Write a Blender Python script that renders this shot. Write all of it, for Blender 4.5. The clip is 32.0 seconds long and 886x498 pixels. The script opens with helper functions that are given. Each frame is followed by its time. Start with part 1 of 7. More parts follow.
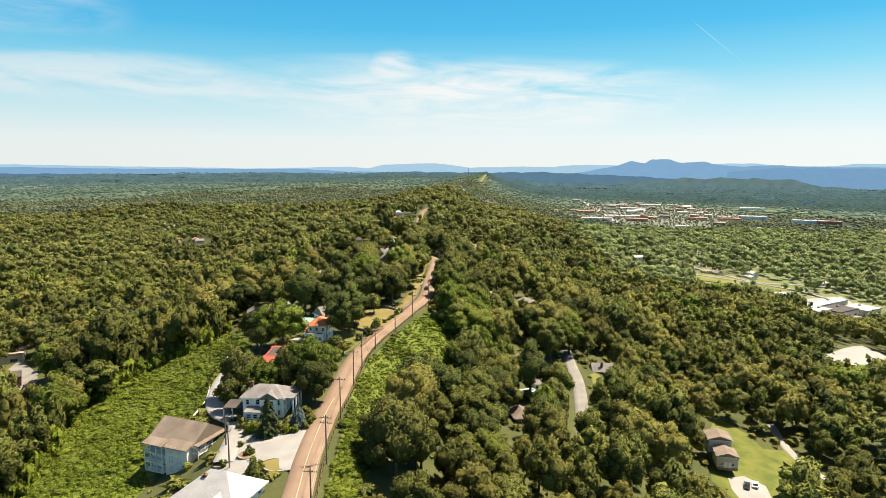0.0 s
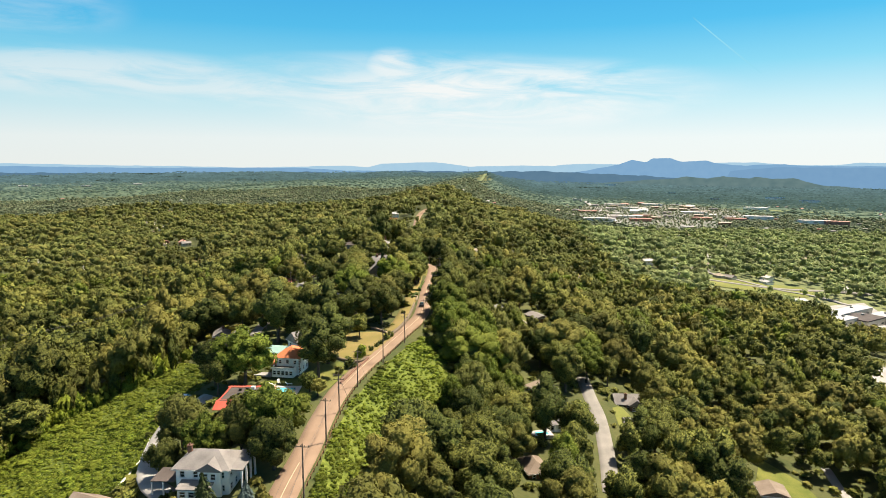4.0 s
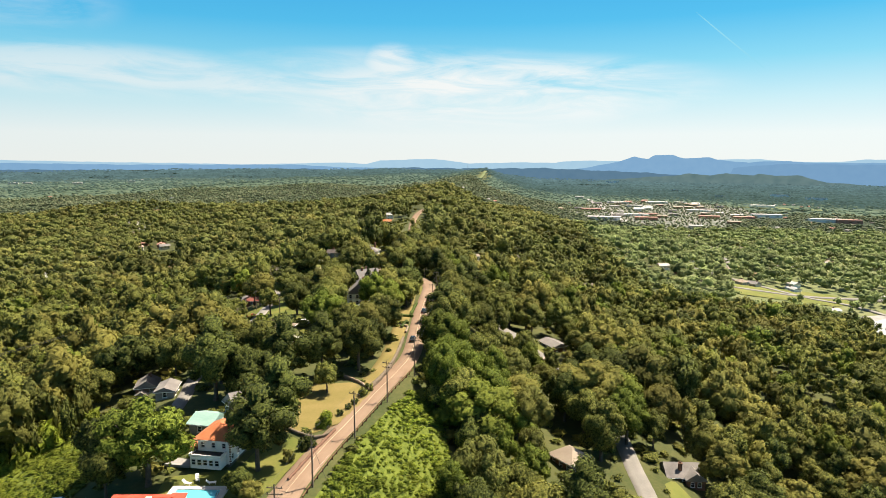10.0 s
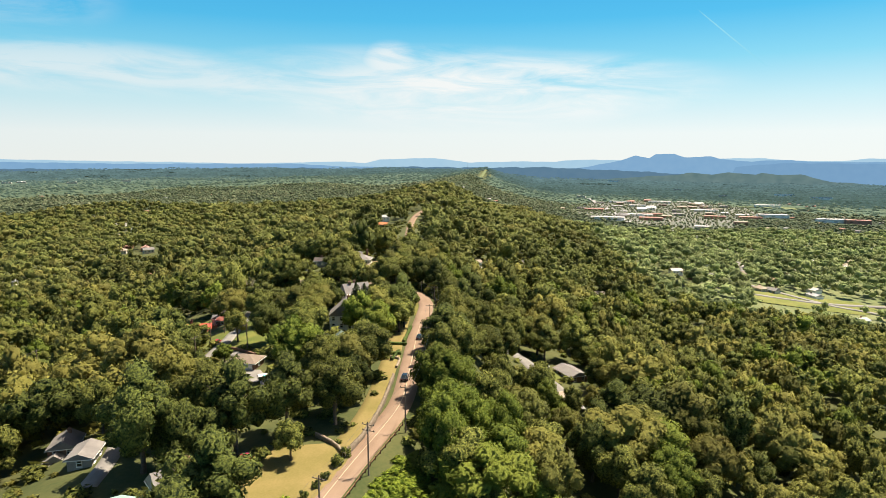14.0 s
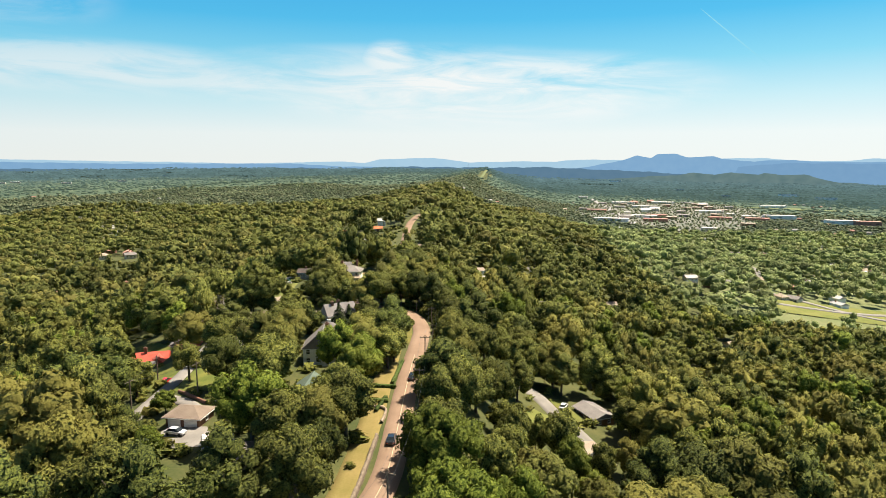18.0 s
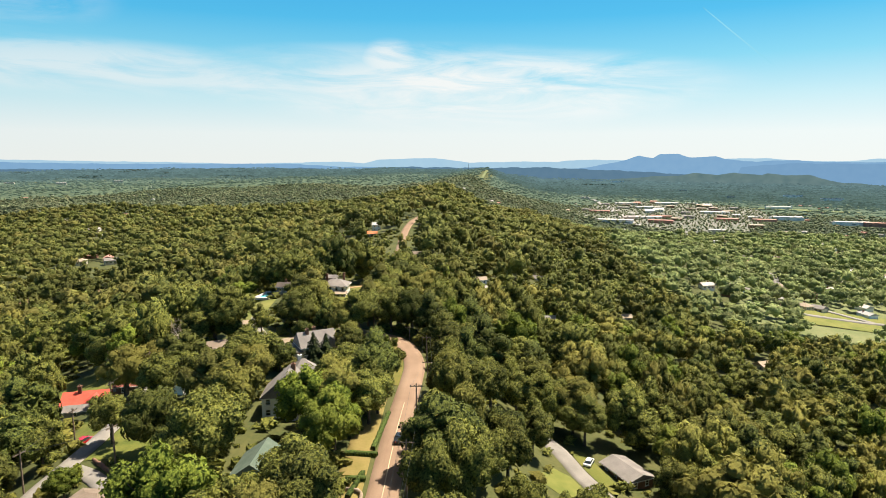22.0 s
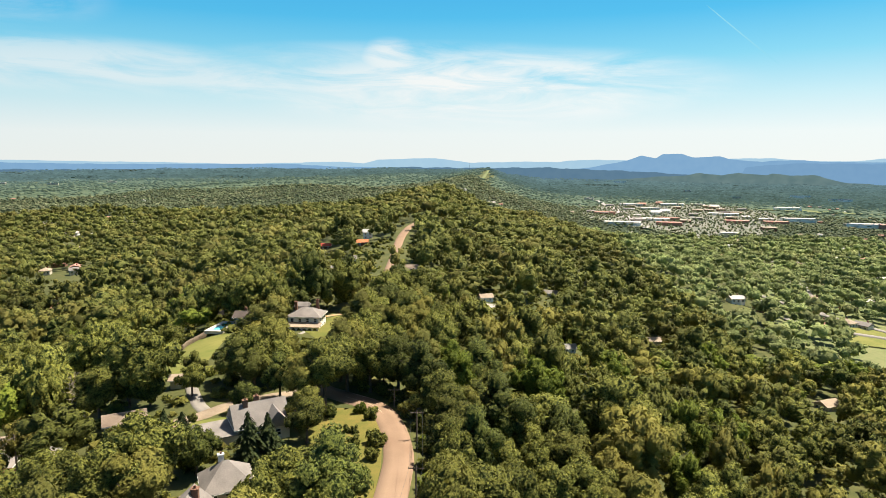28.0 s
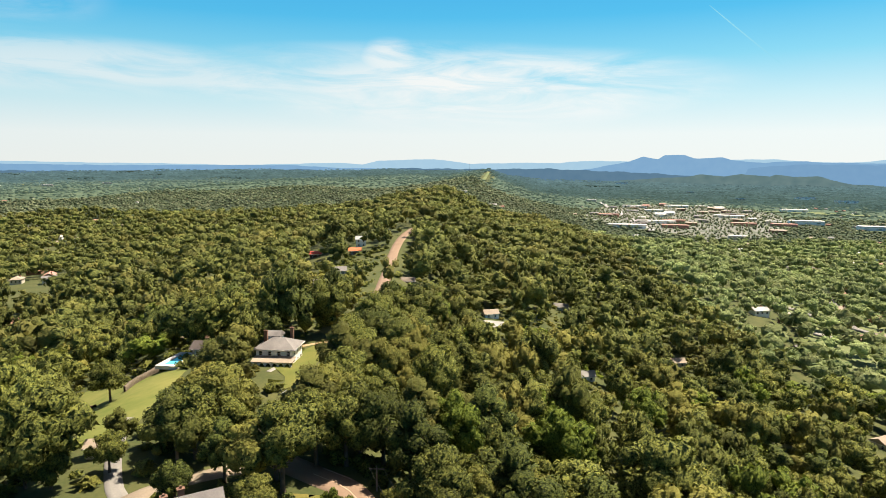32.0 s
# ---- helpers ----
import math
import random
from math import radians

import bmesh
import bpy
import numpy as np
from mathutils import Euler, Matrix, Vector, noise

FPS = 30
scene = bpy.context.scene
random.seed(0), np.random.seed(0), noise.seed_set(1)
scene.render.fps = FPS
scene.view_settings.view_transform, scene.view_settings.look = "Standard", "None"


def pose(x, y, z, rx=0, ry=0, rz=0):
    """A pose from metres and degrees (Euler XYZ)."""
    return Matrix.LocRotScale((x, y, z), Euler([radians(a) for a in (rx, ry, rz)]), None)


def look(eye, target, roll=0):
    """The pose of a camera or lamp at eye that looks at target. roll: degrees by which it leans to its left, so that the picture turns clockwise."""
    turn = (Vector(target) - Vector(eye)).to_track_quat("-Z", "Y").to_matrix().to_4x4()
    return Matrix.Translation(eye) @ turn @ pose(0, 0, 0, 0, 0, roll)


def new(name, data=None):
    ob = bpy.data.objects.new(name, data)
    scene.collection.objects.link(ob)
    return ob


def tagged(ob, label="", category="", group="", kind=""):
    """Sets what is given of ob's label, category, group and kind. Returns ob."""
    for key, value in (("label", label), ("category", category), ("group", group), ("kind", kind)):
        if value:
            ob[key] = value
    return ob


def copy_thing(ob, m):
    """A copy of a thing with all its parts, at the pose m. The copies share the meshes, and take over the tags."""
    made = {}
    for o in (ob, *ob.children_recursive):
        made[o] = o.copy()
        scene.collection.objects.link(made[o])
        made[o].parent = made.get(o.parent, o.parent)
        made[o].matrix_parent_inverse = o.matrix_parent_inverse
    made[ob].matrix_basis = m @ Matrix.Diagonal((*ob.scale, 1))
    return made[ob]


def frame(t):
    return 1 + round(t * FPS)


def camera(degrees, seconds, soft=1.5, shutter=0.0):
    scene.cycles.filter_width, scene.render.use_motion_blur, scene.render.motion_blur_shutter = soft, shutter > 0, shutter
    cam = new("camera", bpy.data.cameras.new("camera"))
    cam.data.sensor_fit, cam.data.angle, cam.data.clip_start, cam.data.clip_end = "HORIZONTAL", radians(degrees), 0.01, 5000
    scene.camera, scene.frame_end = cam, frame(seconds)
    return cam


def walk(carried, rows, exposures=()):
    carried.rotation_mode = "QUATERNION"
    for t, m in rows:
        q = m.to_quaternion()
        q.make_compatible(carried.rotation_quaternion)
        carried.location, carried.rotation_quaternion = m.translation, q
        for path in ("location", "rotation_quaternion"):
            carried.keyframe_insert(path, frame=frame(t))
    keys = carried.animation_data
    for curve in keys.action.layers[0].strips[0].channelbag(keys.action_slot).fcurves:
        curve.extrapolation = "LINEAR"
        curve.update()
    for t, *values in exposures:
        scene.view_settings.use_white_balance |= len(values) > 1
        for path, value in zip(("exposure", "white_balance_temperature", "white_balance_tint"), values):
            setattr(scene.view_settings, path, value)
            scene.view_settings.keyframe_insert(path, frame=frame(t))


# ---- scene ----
cam = camera(70, 32.0, soft=0.4)
# The drone flies straight along the ridge at about 9 m/s, sinking slowly: t, place, yaw to the right, pitch down.
FLIGHT = [(0, 0.2, 0.0, 102.4, 2.69, 7.88), (4, 2.66, 37.5, 102.0, 2.73, 7.97), (8, 5.1, 74.4, 101.6, 2.755, 8.16), (12, 7.1, 111.7, 101.05, 2.80, 8.31), (16, 9.25, 149.1, 100.6, 2.805, 8.335),
          (20, 11.75, 186.5, 100.0, 2.79, 8.33), (24, 14.3, 223.4, 99.25, 2.755, 8.30), (28, 16.3, 260.0, 98.7, 2.735, 8.30), (32, 18.2, 296.4, 98.25, 2.72, 8.20)]
PATH = [(t, pose(x, y, z, 90 - pitch, 0, -yaw)) for t, x, y, z, yaw, pitch in FLIGHT]
walk(cam, PATH, exposures=[(0, 1.15), (32, 1.15)])

# ---- light ----
SUN_AZ, SUN_EL = radians(62), radians(63)  # to the right of the way ahead, high
world = bpy.data.worlds.new("sky_light")
scene.world = world
world.use_nodes = True
wn = world.node_tree.nodes
sky = wn.new("ShaderNodeTexSky")
sky.sky_type, sky.sun_disc = "NISHITA", False
sky.sun_elevation, sky.sun_rotation = SUN_EL, SUN_AZ
world.node_tree.links.new(sky.outputs[0], wn["Background"].inputs[0])
sky.dust_density, sky.ozone_density = 3.0, 0.6
wn["Background"].inputs[1].default_value = 0.033
sun_data = bpy.data.lights.new("sun", "SUN")
sun_data.energy, sun_data.angle, sun_data.color = 5.0, radians(0.5), (1.0, 0.90, 0.74)
sun = new("sun", sun_data)
to_sun = Vector((math.sin(SUN_AZ) * math.cos(SUN_EL), math.cos(SUN_AZ) * math.cos(SUN_EL), math.sin(SUN_EL)))
sun.matrix_world = look(to_sun * 500, (0, 0, 0))


GLOW = 0.45  # brightness of the far backdrop


# ---- materials ----
def nodes_of(name):
    m = bpy.data.materials.new(name)
    m.use_nodes = True
    return m, m.node_tree.nodes, m.node_tree.links, m.node_tree.nodes["Principled BSDF"]


def surface(name, a, b, scale=0.5, rough=0.85, fine=6.0, bump=0.3, metal=0.0, spread=0.0, detail=4):
    """A surface of two shades mixed by coarse and fine noise, with relief; spread varies it from piece to piece."""
    m, n, l, bsdf = nodes_of(name)
    big, small = n.new("ShaderNodeTexNoise"), n.new("ShaderNodeTexNoise")
    big.inputs["Scale"].default_value, small.inputs["Scale"].default_value = scale, fine
    big.inputs["Detail"].default_value = detail
    geo = n.new("ShaderNodeNewGeometry")
    for t in (big, small):
        l.new(geo.outputs["Position"], t.inputs["Vector"])
    add = n.new("ShaderNodeMath")
    add.operation = "MULTIPLY_ADD"
    l.new(small.outputs["Fac"], add.inputs[0])
    add.inputs[1].default_value = 0.5
    l.new(big.outputs["Fac"], add.inputs[2])
    ramp = n.new("ShaderNodeMapRange")
    ramp.inputs[1].default_value, ramp.inputs[2].default_value = 0.5, 1.0
    l.new(add.outputs[0], ramp.inputs[0])
    mix = n.new("ShaderNodeMix")
    mix.data_type = "RGBA"
    mix.inputs["A"].default_value, mix.inputs["B"].default_value = (*a, 1), (*b, 1)
    l.new(ramp.outputs[0], mix.inputs["Factor"])
    out = mix.outputs["Result"]
    if spread:
        info, hsv, mr = n.new("ShaderNodeObjectInfo"), n.new("ShaderNodeHueSaturation"), n.new("ShaderNodeMapRange")
        mr.inputs[3].default_value, mr.inputs[4].default_value = 1 - spread, 1 + spread
        l.new(info.outputs["Random"], mr.inputs[0])
        l.new(mr.outputs[0], hsv.inputs["Value"])
        l.new(out, hsv.inputs["Color"])
        out = hsv.outputs[0]
    l.new(out, bsdf.inputs["Base Color"])
    bsdf.inputs["Roughness"].default_value, bsdf.inputs["Metallic"].default_value = rough, metal
    bsdf.inputs["Specular IOR Level"].default_value = 0.25
    if bump:
        bp = n.new("ShaderNodeBump")
        bp.inputs["Strength"].default_value, bp.inputs["Distance"].default_value = bump, 0.05
        l.new(small.outputs["Fac"], bp.inputs["Height"])
        l.new(bp.outputs[0], bsdf.inputs["Normal"])
    return m


def foliage(name, dark, light, warm, through_light=0.25, grain_scale=2.2, relief=1.0):
    """Leaves: tone by clump, by tree (the tint attribute and Object Info), and by stand; leaf-gap shade is painted in.
    """
    m, n, l, bsdf = nodes_of(name)
    geo, info, att = n.new("ShaderNodeNewGeometry"), n.new("ShaderNodeObjectInfo"), n.new("ShaderNodeAttribute")
    att.attribute_name = "tint"
    noise_ = n.new("ShaderNodeTexNoise")
    noise_.inputs["Scale"].default_value = 0.02
    l.new(geo.outputs["Position"], noise_.inputs["Vector"])
    tree = n.new("ShaderNodeMath")
    tree.operation = "ADD"
    l.new(info.outputs["Random"], tree.inputs[0])
    l.new(att.outputs["Fac"], tree.inputs[1])
    frac = n.new("ShaderNodeMath")
    frac.operation = "FRACT"
    l.new(tree.outputs[0], frac.inputs[0])
    m1, m2 = n.new("ShaderNodeMix"), n.new("ShaderNodeMix")
    m1.data_type = m2.data_type = "RGBA"
    m1.inputs["A"].default_value, m1.inputs["B"].default_value = (*dark, 1), (*light, 1)
    # dark grain in the colour paints the shadows between leaves
    grain = n.new("ShaderNodeTexNoise")
    grain.inputs["Scale"].default_value, grain.inputs["Detail"].default_value, grain.inputs["Roughness"].default_value = grain_scale, 4, 0.7
    l.new(geo.outputs["Position"], grain.inputs["Vector"])
    gap_shade = n.new("ShaderNodeMapRange")
    gap_shade.inputs[1].default_value, gap_shade.inputs[2].default_value, gap_shade.inputs[3].default_value = 0.38, 0.60, -0.45
    l.new(grain.outputs["Fac"], gap_shade.inputs[0])
    isl = n.new("ShaderNodeMath")
    isl.operation = "MULTIPLY_ADD"
    isl.inputs[1].default_value = 0.3
    l.new(geo.outputs["Random Per Island"], isl.inputs[0])
    l.new(gap_shade.outputs[0], isl.inputs[2])
    l.new(isl.outputs[0], m1.inputs["Factor"])
    m1.clamp_factor = False
    bp = n.new("ShaderNodeBump")
    bp.inputs["Strength"].default_value, bp.inputs["Distance"].default_value = relief, 0.8 / grain_scale
    l.new(grain.outputs["Fac"], bp.inputs["Height"])
    l.new(bp.outputs[0], bsdf.inputs["Normal"])
    wr = n.new("ShaderNodeMapRange")
    wr.inputs[1].default_value, wr.inputs[2].default_value, wr.inputs[4].default_value = 0.52, 1.0, 0.78
    stand = n.new("ShaderNodeTexNoise")
    stand.inputs["Scale"].default_value, stand.inputs["Detail"].default_value = 0.011, 3
    l.new(geo.outputs["Position"], stand.inputs["Vector"])
    lean = n.new("ShaderNodeMath")
    lean.operation, lean.inputs[1].default_value = "MULTIPLY_ADD", 2.2
    l.new(stand.outputs["Fac"], lean.inputs[0])
    shift = n.new("ShaderNodeMath")
    shift.operation, shift.inputs[1].default_value = "SUBTRACT", 1.1
    l.new(frac.outputs[0], shift.inputs[0])
    l.new(shift.outputs[0], lean.inputs[2])
    l.new(lean.outputs[0], wr.inputs[0])
    l.new(wr.outputs[0], m2.inputs["Factor"])
    l.new(m1.outputs["Result"], m2.inputs["A"])
    m2.inputs["B"].default_value = (*warm, 1)
    hsv, vr = n.new("ShaderNodeHueSaturation"), n.new("ShaderNodeMapRange")
    vr.inputs[1].default_value, vr.inputs[2].default_value = 0.3, 0.7
    vr.inputs[3].default_value, vr.inputs[4].default_value = 0.68, 1.26
    l.new(noise_.outputs["Fac"], vr.inputs[0])
    tv = n.new("ShaderNodeMapRange")
    tv.inputs[3].default_value, tv.inputs[4].default_value = 0.80, 1.18
    sw = n.new("ShaderNodeMath")
    sw.operation = "MULTIPLY"
    sw.inputs[1].default_value = 7.31
    l.new(frac.outputs[0], sw.inputs[0])
    sf = n.new("ShaderNodeMath")
    sf.operation = "FRACT"
    l.new(sw.outputs[0], sf.inputs[0])
    l.new(sf.outputs[0], tv.inputs[0])
    vm = n.new("ShaderNodeMath")
    vm.operation = "MULTIPLY"
    l.new(vr.outputs[0], vm.inputs[0])
    l.new(tv.outputs[0], vm.inputs[1])
    l.new(vm.outputs[0], hsv.inputs["Value"])
    l.new(m2.outputs["Result"], hsv.inputs["Color"])
    l.new(hsv.outputs[0], bsdf.inputs["Base Color"])
    bsdf.inputs["Roughness"].default_value = 0.75
    bsdf.inputs["Specular IOR Level"].default_value = 0.12
    tr, ms = n.new("ShaderNodeBsdfTranslucent"), n.new("ShaderNodeMixShader")
    l.new(hsv.outputs[0], tr.inputs["Color"])
    ms.inputs[0].default_value = through_light
    l.new(bsdf.outputs[0], ms.inputs[1])
    l.new(tr.outputs[0], ms.inputs[2])
    l.new(ms.outputs[0], n["Material Output"].inputs[0])
    return m


def glow(name, color, strength=1.0):
    m, n, l, bsdf = nodes_of(name)
    e = n.new("ShaderNodeEmission")
    e.inputs[0].default_value, e.inputs[1].default_value = (*color, 1), strength
    l.new(e.outputs[0], n["Material Output"].inputs[0])
    return m


LEAF = foliage("leaves", (0.060, 0.071, 0.016), (0.206, 0.210, 0.043), (0.214, 0.188, 0.043), 0.20)
LEAF_DARK = foliage("dark_leaves", (0.037, 0.049, 0.012), (0.122, 0.137, 0.027), (0.128, 0.122, 0.028), 0.14)
LEAF_BRIGHT = foliage("bright_leaves", (0.070, 0.098, 0.012), (0.180, 0.215, 0.029), (0.160, 0.172, 0.027), 0.22)
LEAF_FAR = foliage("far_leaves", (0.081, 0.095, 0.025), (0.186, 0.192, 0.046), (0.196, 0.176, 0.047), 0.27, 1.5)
# valley and distant leaves are paled and greyed to stand in for haze
LEAF_VALLEY_HAZE = foliage("hazed_valley_leaves", (0.145, 0.185, 0.066), (0.300, 0.345, 0.130), (0.290, 0.305, 0.125), 0.4, 0.9)
LEAF_DISTANT_HAZE = foliage("hazed_distant_leaves", (0.110, 0.140, 0.075), (0.225, 0.250, 0.135), (0.220, 0.225, 0.125), 0.32, 0.45)
# backdrop woods beyond two kilometres; distance haze is painted in as glow
HAZED_CANOPY = foliage("hazed_canopy_leaves", (0.065, 0.092, 0.050), (0.140, 0.170, 0.088), (0.135, 0.150, 0.082), 0.15, 0.06, 0.12)
n, l = HAZED_CANOPY.node_tree.nodes, HAZED_CANOPY.node_tree.links
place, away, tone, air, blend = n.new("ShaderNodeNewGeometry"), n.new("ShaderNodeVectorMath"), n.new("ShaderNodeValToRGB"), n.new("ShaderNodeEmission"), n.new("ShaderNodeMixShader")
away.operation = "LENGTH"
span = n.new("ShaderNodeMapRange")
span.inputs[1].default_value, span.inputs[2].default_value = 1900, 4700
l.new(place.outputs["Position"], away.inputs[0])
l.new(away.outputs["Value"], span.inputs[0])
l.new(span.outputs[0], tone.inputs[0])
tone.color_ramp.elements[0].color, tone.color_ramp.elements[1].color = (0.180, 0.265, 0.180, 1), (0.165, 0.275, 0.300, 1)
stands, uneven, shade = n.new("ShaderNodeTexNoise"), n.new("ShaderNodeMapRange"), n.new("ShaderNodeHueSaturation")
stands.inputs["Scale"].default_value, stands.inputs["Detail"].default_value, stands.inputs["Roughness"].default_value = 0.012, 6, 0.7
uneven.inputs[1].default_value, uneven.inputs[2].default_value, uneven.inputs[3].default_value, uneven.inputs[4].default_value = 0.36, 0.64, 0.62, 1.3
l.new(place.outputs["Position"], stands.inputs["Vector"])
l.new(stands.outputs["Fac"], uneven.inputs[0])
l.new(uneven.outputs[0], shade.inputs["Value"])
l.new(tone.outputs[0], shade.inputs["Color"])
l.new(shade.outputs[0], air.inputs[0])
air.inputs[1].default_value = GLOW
# the painted haze takes a larger share farther off
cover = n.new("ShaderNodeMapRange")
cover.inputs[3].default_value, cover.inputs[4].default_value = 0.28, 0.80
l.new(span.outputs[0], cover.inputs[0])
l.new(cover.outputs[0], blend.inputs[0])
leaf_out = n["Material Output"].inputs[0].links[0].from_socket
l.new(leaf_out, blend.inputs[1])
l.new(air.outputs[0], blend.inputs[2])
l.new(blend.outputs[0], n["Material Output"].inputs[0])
VINE = foliage("vine_leaves", (0.078, 0.112, 0.010), (0.208, 0.250, 0.026), (0.190, 0.215, 0.025), 0.3, 1.8)
WOODS_FLOOR = surface("woods_floor", (0.045, 0.058, 0.016), (0.095, 0.092, 0.030), 0.10, 0.95, 1.2, 0.6)
GRASS = surface("mown_grass", (0.085, 0.105, 0.018), (0.155, 0.140, 0.034), 0.16, 0.95, 3.0, 0.4)
VALLEY_GRASS = surface("valley_grass", (0.09, 0.12, 0.04), (0.18, 0.18, 0.078), 0.02, 0.95, 0.3, 0.0)
DRY_GRASS = surface("dry_grass", (0.150, 0.125, 0.032), (0.225, 0.165, 0.060), 0.16, 0.95, 2.5, 0.4)
ROAD = surface("pinkish_asphalt", (0.205, 0.133, 0.088), (0.270, 0.184, 0.125), 0.15, 0.9, 5.0, 0.15)
CONCRETE = surface("pale_concrete", (0.24, 0.222, 0.204), (0.33, 0.307, 0.28), 0.2, 0.85, 4.0, 0.15)
GREY_LANE = surface("grey_lane", (0.175, 0.160, 0.140), (0.255, 0.232, 0.205), 0.2, 0.9, 4.0, 0.15)
GRAVEL = surface("brown_gravel", (0.20, 0.155, 0.11), (0.29, 0.23, 0.165), 0.4, 0.95, 4.0, 0.3)
DIRT = surface("red_dirt", (0.36, 0.22, 0.12), (0.46, 0.31, 0.18), 0.3, 0.95, 3.0, 0.4)
BARK = surface("bark", (0.07, 0.05, 0.035), (0.14, 0.11, 0.08), 1.0, 0.95, 8.0, 0.6)


# ---- the lie of the land ----
def curve(keys):
    """A smooth line through (place, value) pairs."""
    xs, ys = np.array([k[0] for k in keys], float), np.array([k[1] for k in keys], float)
    m = np.gradient(ys, xs)

    def f(x):
        x = np.asarray(x, float)
        i = np.clip(np.searchsorted(xs, x) - 1, 0, len(xs) - 2)
        h = xs[i + 1] - xs[i]
        u = np.clip((x - xs[i]) / h, 0, 1)
        return ((2 * u**3 - 3 * u**2 + 1) * ys[i] + (u**3 - 2 * u**2 + u) * h * m[i]
                + (-2 * u**3 + 3 * u**2) * ys[i + 1] + (u**3 - u**2) * h * m[i + 1])
    return f


CREST_X = curve([(-300, -30), (0, -27), (90, -25), (115, -23.5), (140, -21.7), (164, -20.8), (197, -18), (215, -12.2), (234, -6.2), (252, 0),
                 (271, 4.7), (296, 7.6), (320, 9), (350, 11.3), (367, 11.8), (400, 8), (480, 3), (540, 3), (620, 5.5), (672, 10), (722, 14), (1100, 78), (1800, 175), (3000, 363), (4900, 640)])
CREST_Z = curve([(-300, 38), (100, 40), (200, 41), (300, 43.5), (400, 43.5), (500, 41), (620, 40), (672, 43), (722, 46), (950, 45), (1500, 50), (2300, 56), (3000, 52), (3600, 47), (4900, 40)])
SHELF = curve([(-300, 18), (150, 20), (190, 30), (235, 55), (300, 60), (350, 60), (400, 58), (480, 50), (600, 30), (1200, 50), (1700, 190), (2100, 280), (2600, 330), (5000, 330)])
LEFT = curve([(-100, 0), (-40, 0), (-12, 0.3), (0, 2), (20, 9), (40, 15.5), (80, 27), (150, 37), (250, 43), (500, 47), (900, 50), (5000, 52)])
RIGHT = curve([(0, 0), (5, 0.3), (14, 5), (30, 16), (55, 22), (75, 26), (100, 36), (150, 45), (200, 51), (300, 66), (370, 77), (450, 79), (600, 80), (5000, 84)])


# farther on the ridge runs narrow between a rolling plain and a broad valley
FAR_X = curve([(500, 3), (620, 5.5), (722, 14), (790, 26), (1100, 56), (1450, 91), (2450, 237), (3440, 401), (4900, 640)])
FAR_Z = curve([(500, 42), (620, 41), (722, 46), (900, 43), (1450, 38), (2450, 31), (3000, 30), (3440, 33), (3650, 22), (4000, 2), (4900, 0)])
FAR_LEFT = curve([(-1, 0), (0, 0), (30, 0.06), (80, 0.30), (140, 0.60), (220, 0.85), (350, 1), (6000, 1)])
FAR_RIGHT = curve([(-1, 0), (0, 0), (14, 0.06), (55, 0.24), (100, 0.42), (150, 0.54), (200, 0.62), (300, 0.82), (420, 0.97), (600, 1), (6000, 1)])
PLAIN = curve([(0, -6), (900, -2), (2000, 0), (3000, 2), (4900, 6)])
VALE = curve([(0, -34), (720, -33), (1300, -48), (2000, -63), (5000, -63)])
HILLS = [(-480, 2690, 260, 300, 15), (-820, 2300, 300, 200, 9), (-60, 3300, 240, 200, 12), (-1300, 3000, 500, 260, 8), (-700, 1500, 220, 200, 6), (120, 3900, 260, 150, 14), (900, 4300, 500, 150, 16)]


def height(x, y):
    """The ground's height: a ridge with a shelf of gardens on one side and a slope to a valley on the other."""
    x, y = np.asarray(x, float), np.asarray(y, float)
    d = x - CREST_X(y)
    drop = np.where(d < 0, LEFT(-d - SHELF(y)), RIGHT(np.maximum(d, 0)))
    away = np.clip((np.abs(d) - 70) / 200, 0, 1)
    waves = 3.0 * np.sin(x / 61 + 1.3) * np.sin(y / 83 + 0.4) + 5 * np.sin(x / 190 + y / 310) * np.sin(y / 240 - x / 520 + 1)
    z = CREST_Z(y) - drop + away * waves - 3.0 * np.exp(-((x + 60) ** 2 + (y - 142) ** 2) / 120)
    d = x - FAR_X(y)
    top, reach = FAR_Z(y), np.hypot(x, y)
    beyond = np.where(d < 0, top + (PLAIN(reach) - top) * FAR_LEFT(-d), top + (VALE(reach) - top) * FAR_RIGHT(np.maximum(d, 0) * (1 + 0.45 * np.clip((y - 850) / 450, 0, 1))))
    calm = np.where(d < 0, 1.0, np.clip(1.4 - d / 500, 0.15, 1))
    beyond = beyond + np.clip((np.abs(d) - 40) / 200, 0, 1) * calm * (waves + 5 * np.sin(x / 88 + 0.7 + y / 210) * np.sin(y / 115 - x / 260))
    for hx, hy, wx, wy, up in HILLS:
        beyond = beyond + up * np.exp(-((x - hx) / wx) ** 2 - ((y - hy) / wy) ** 2)
    u = np.clip((y - 560) / 260, 0, 1)
    return z + (beyond - z) * u * u * (3 - 2 * u)


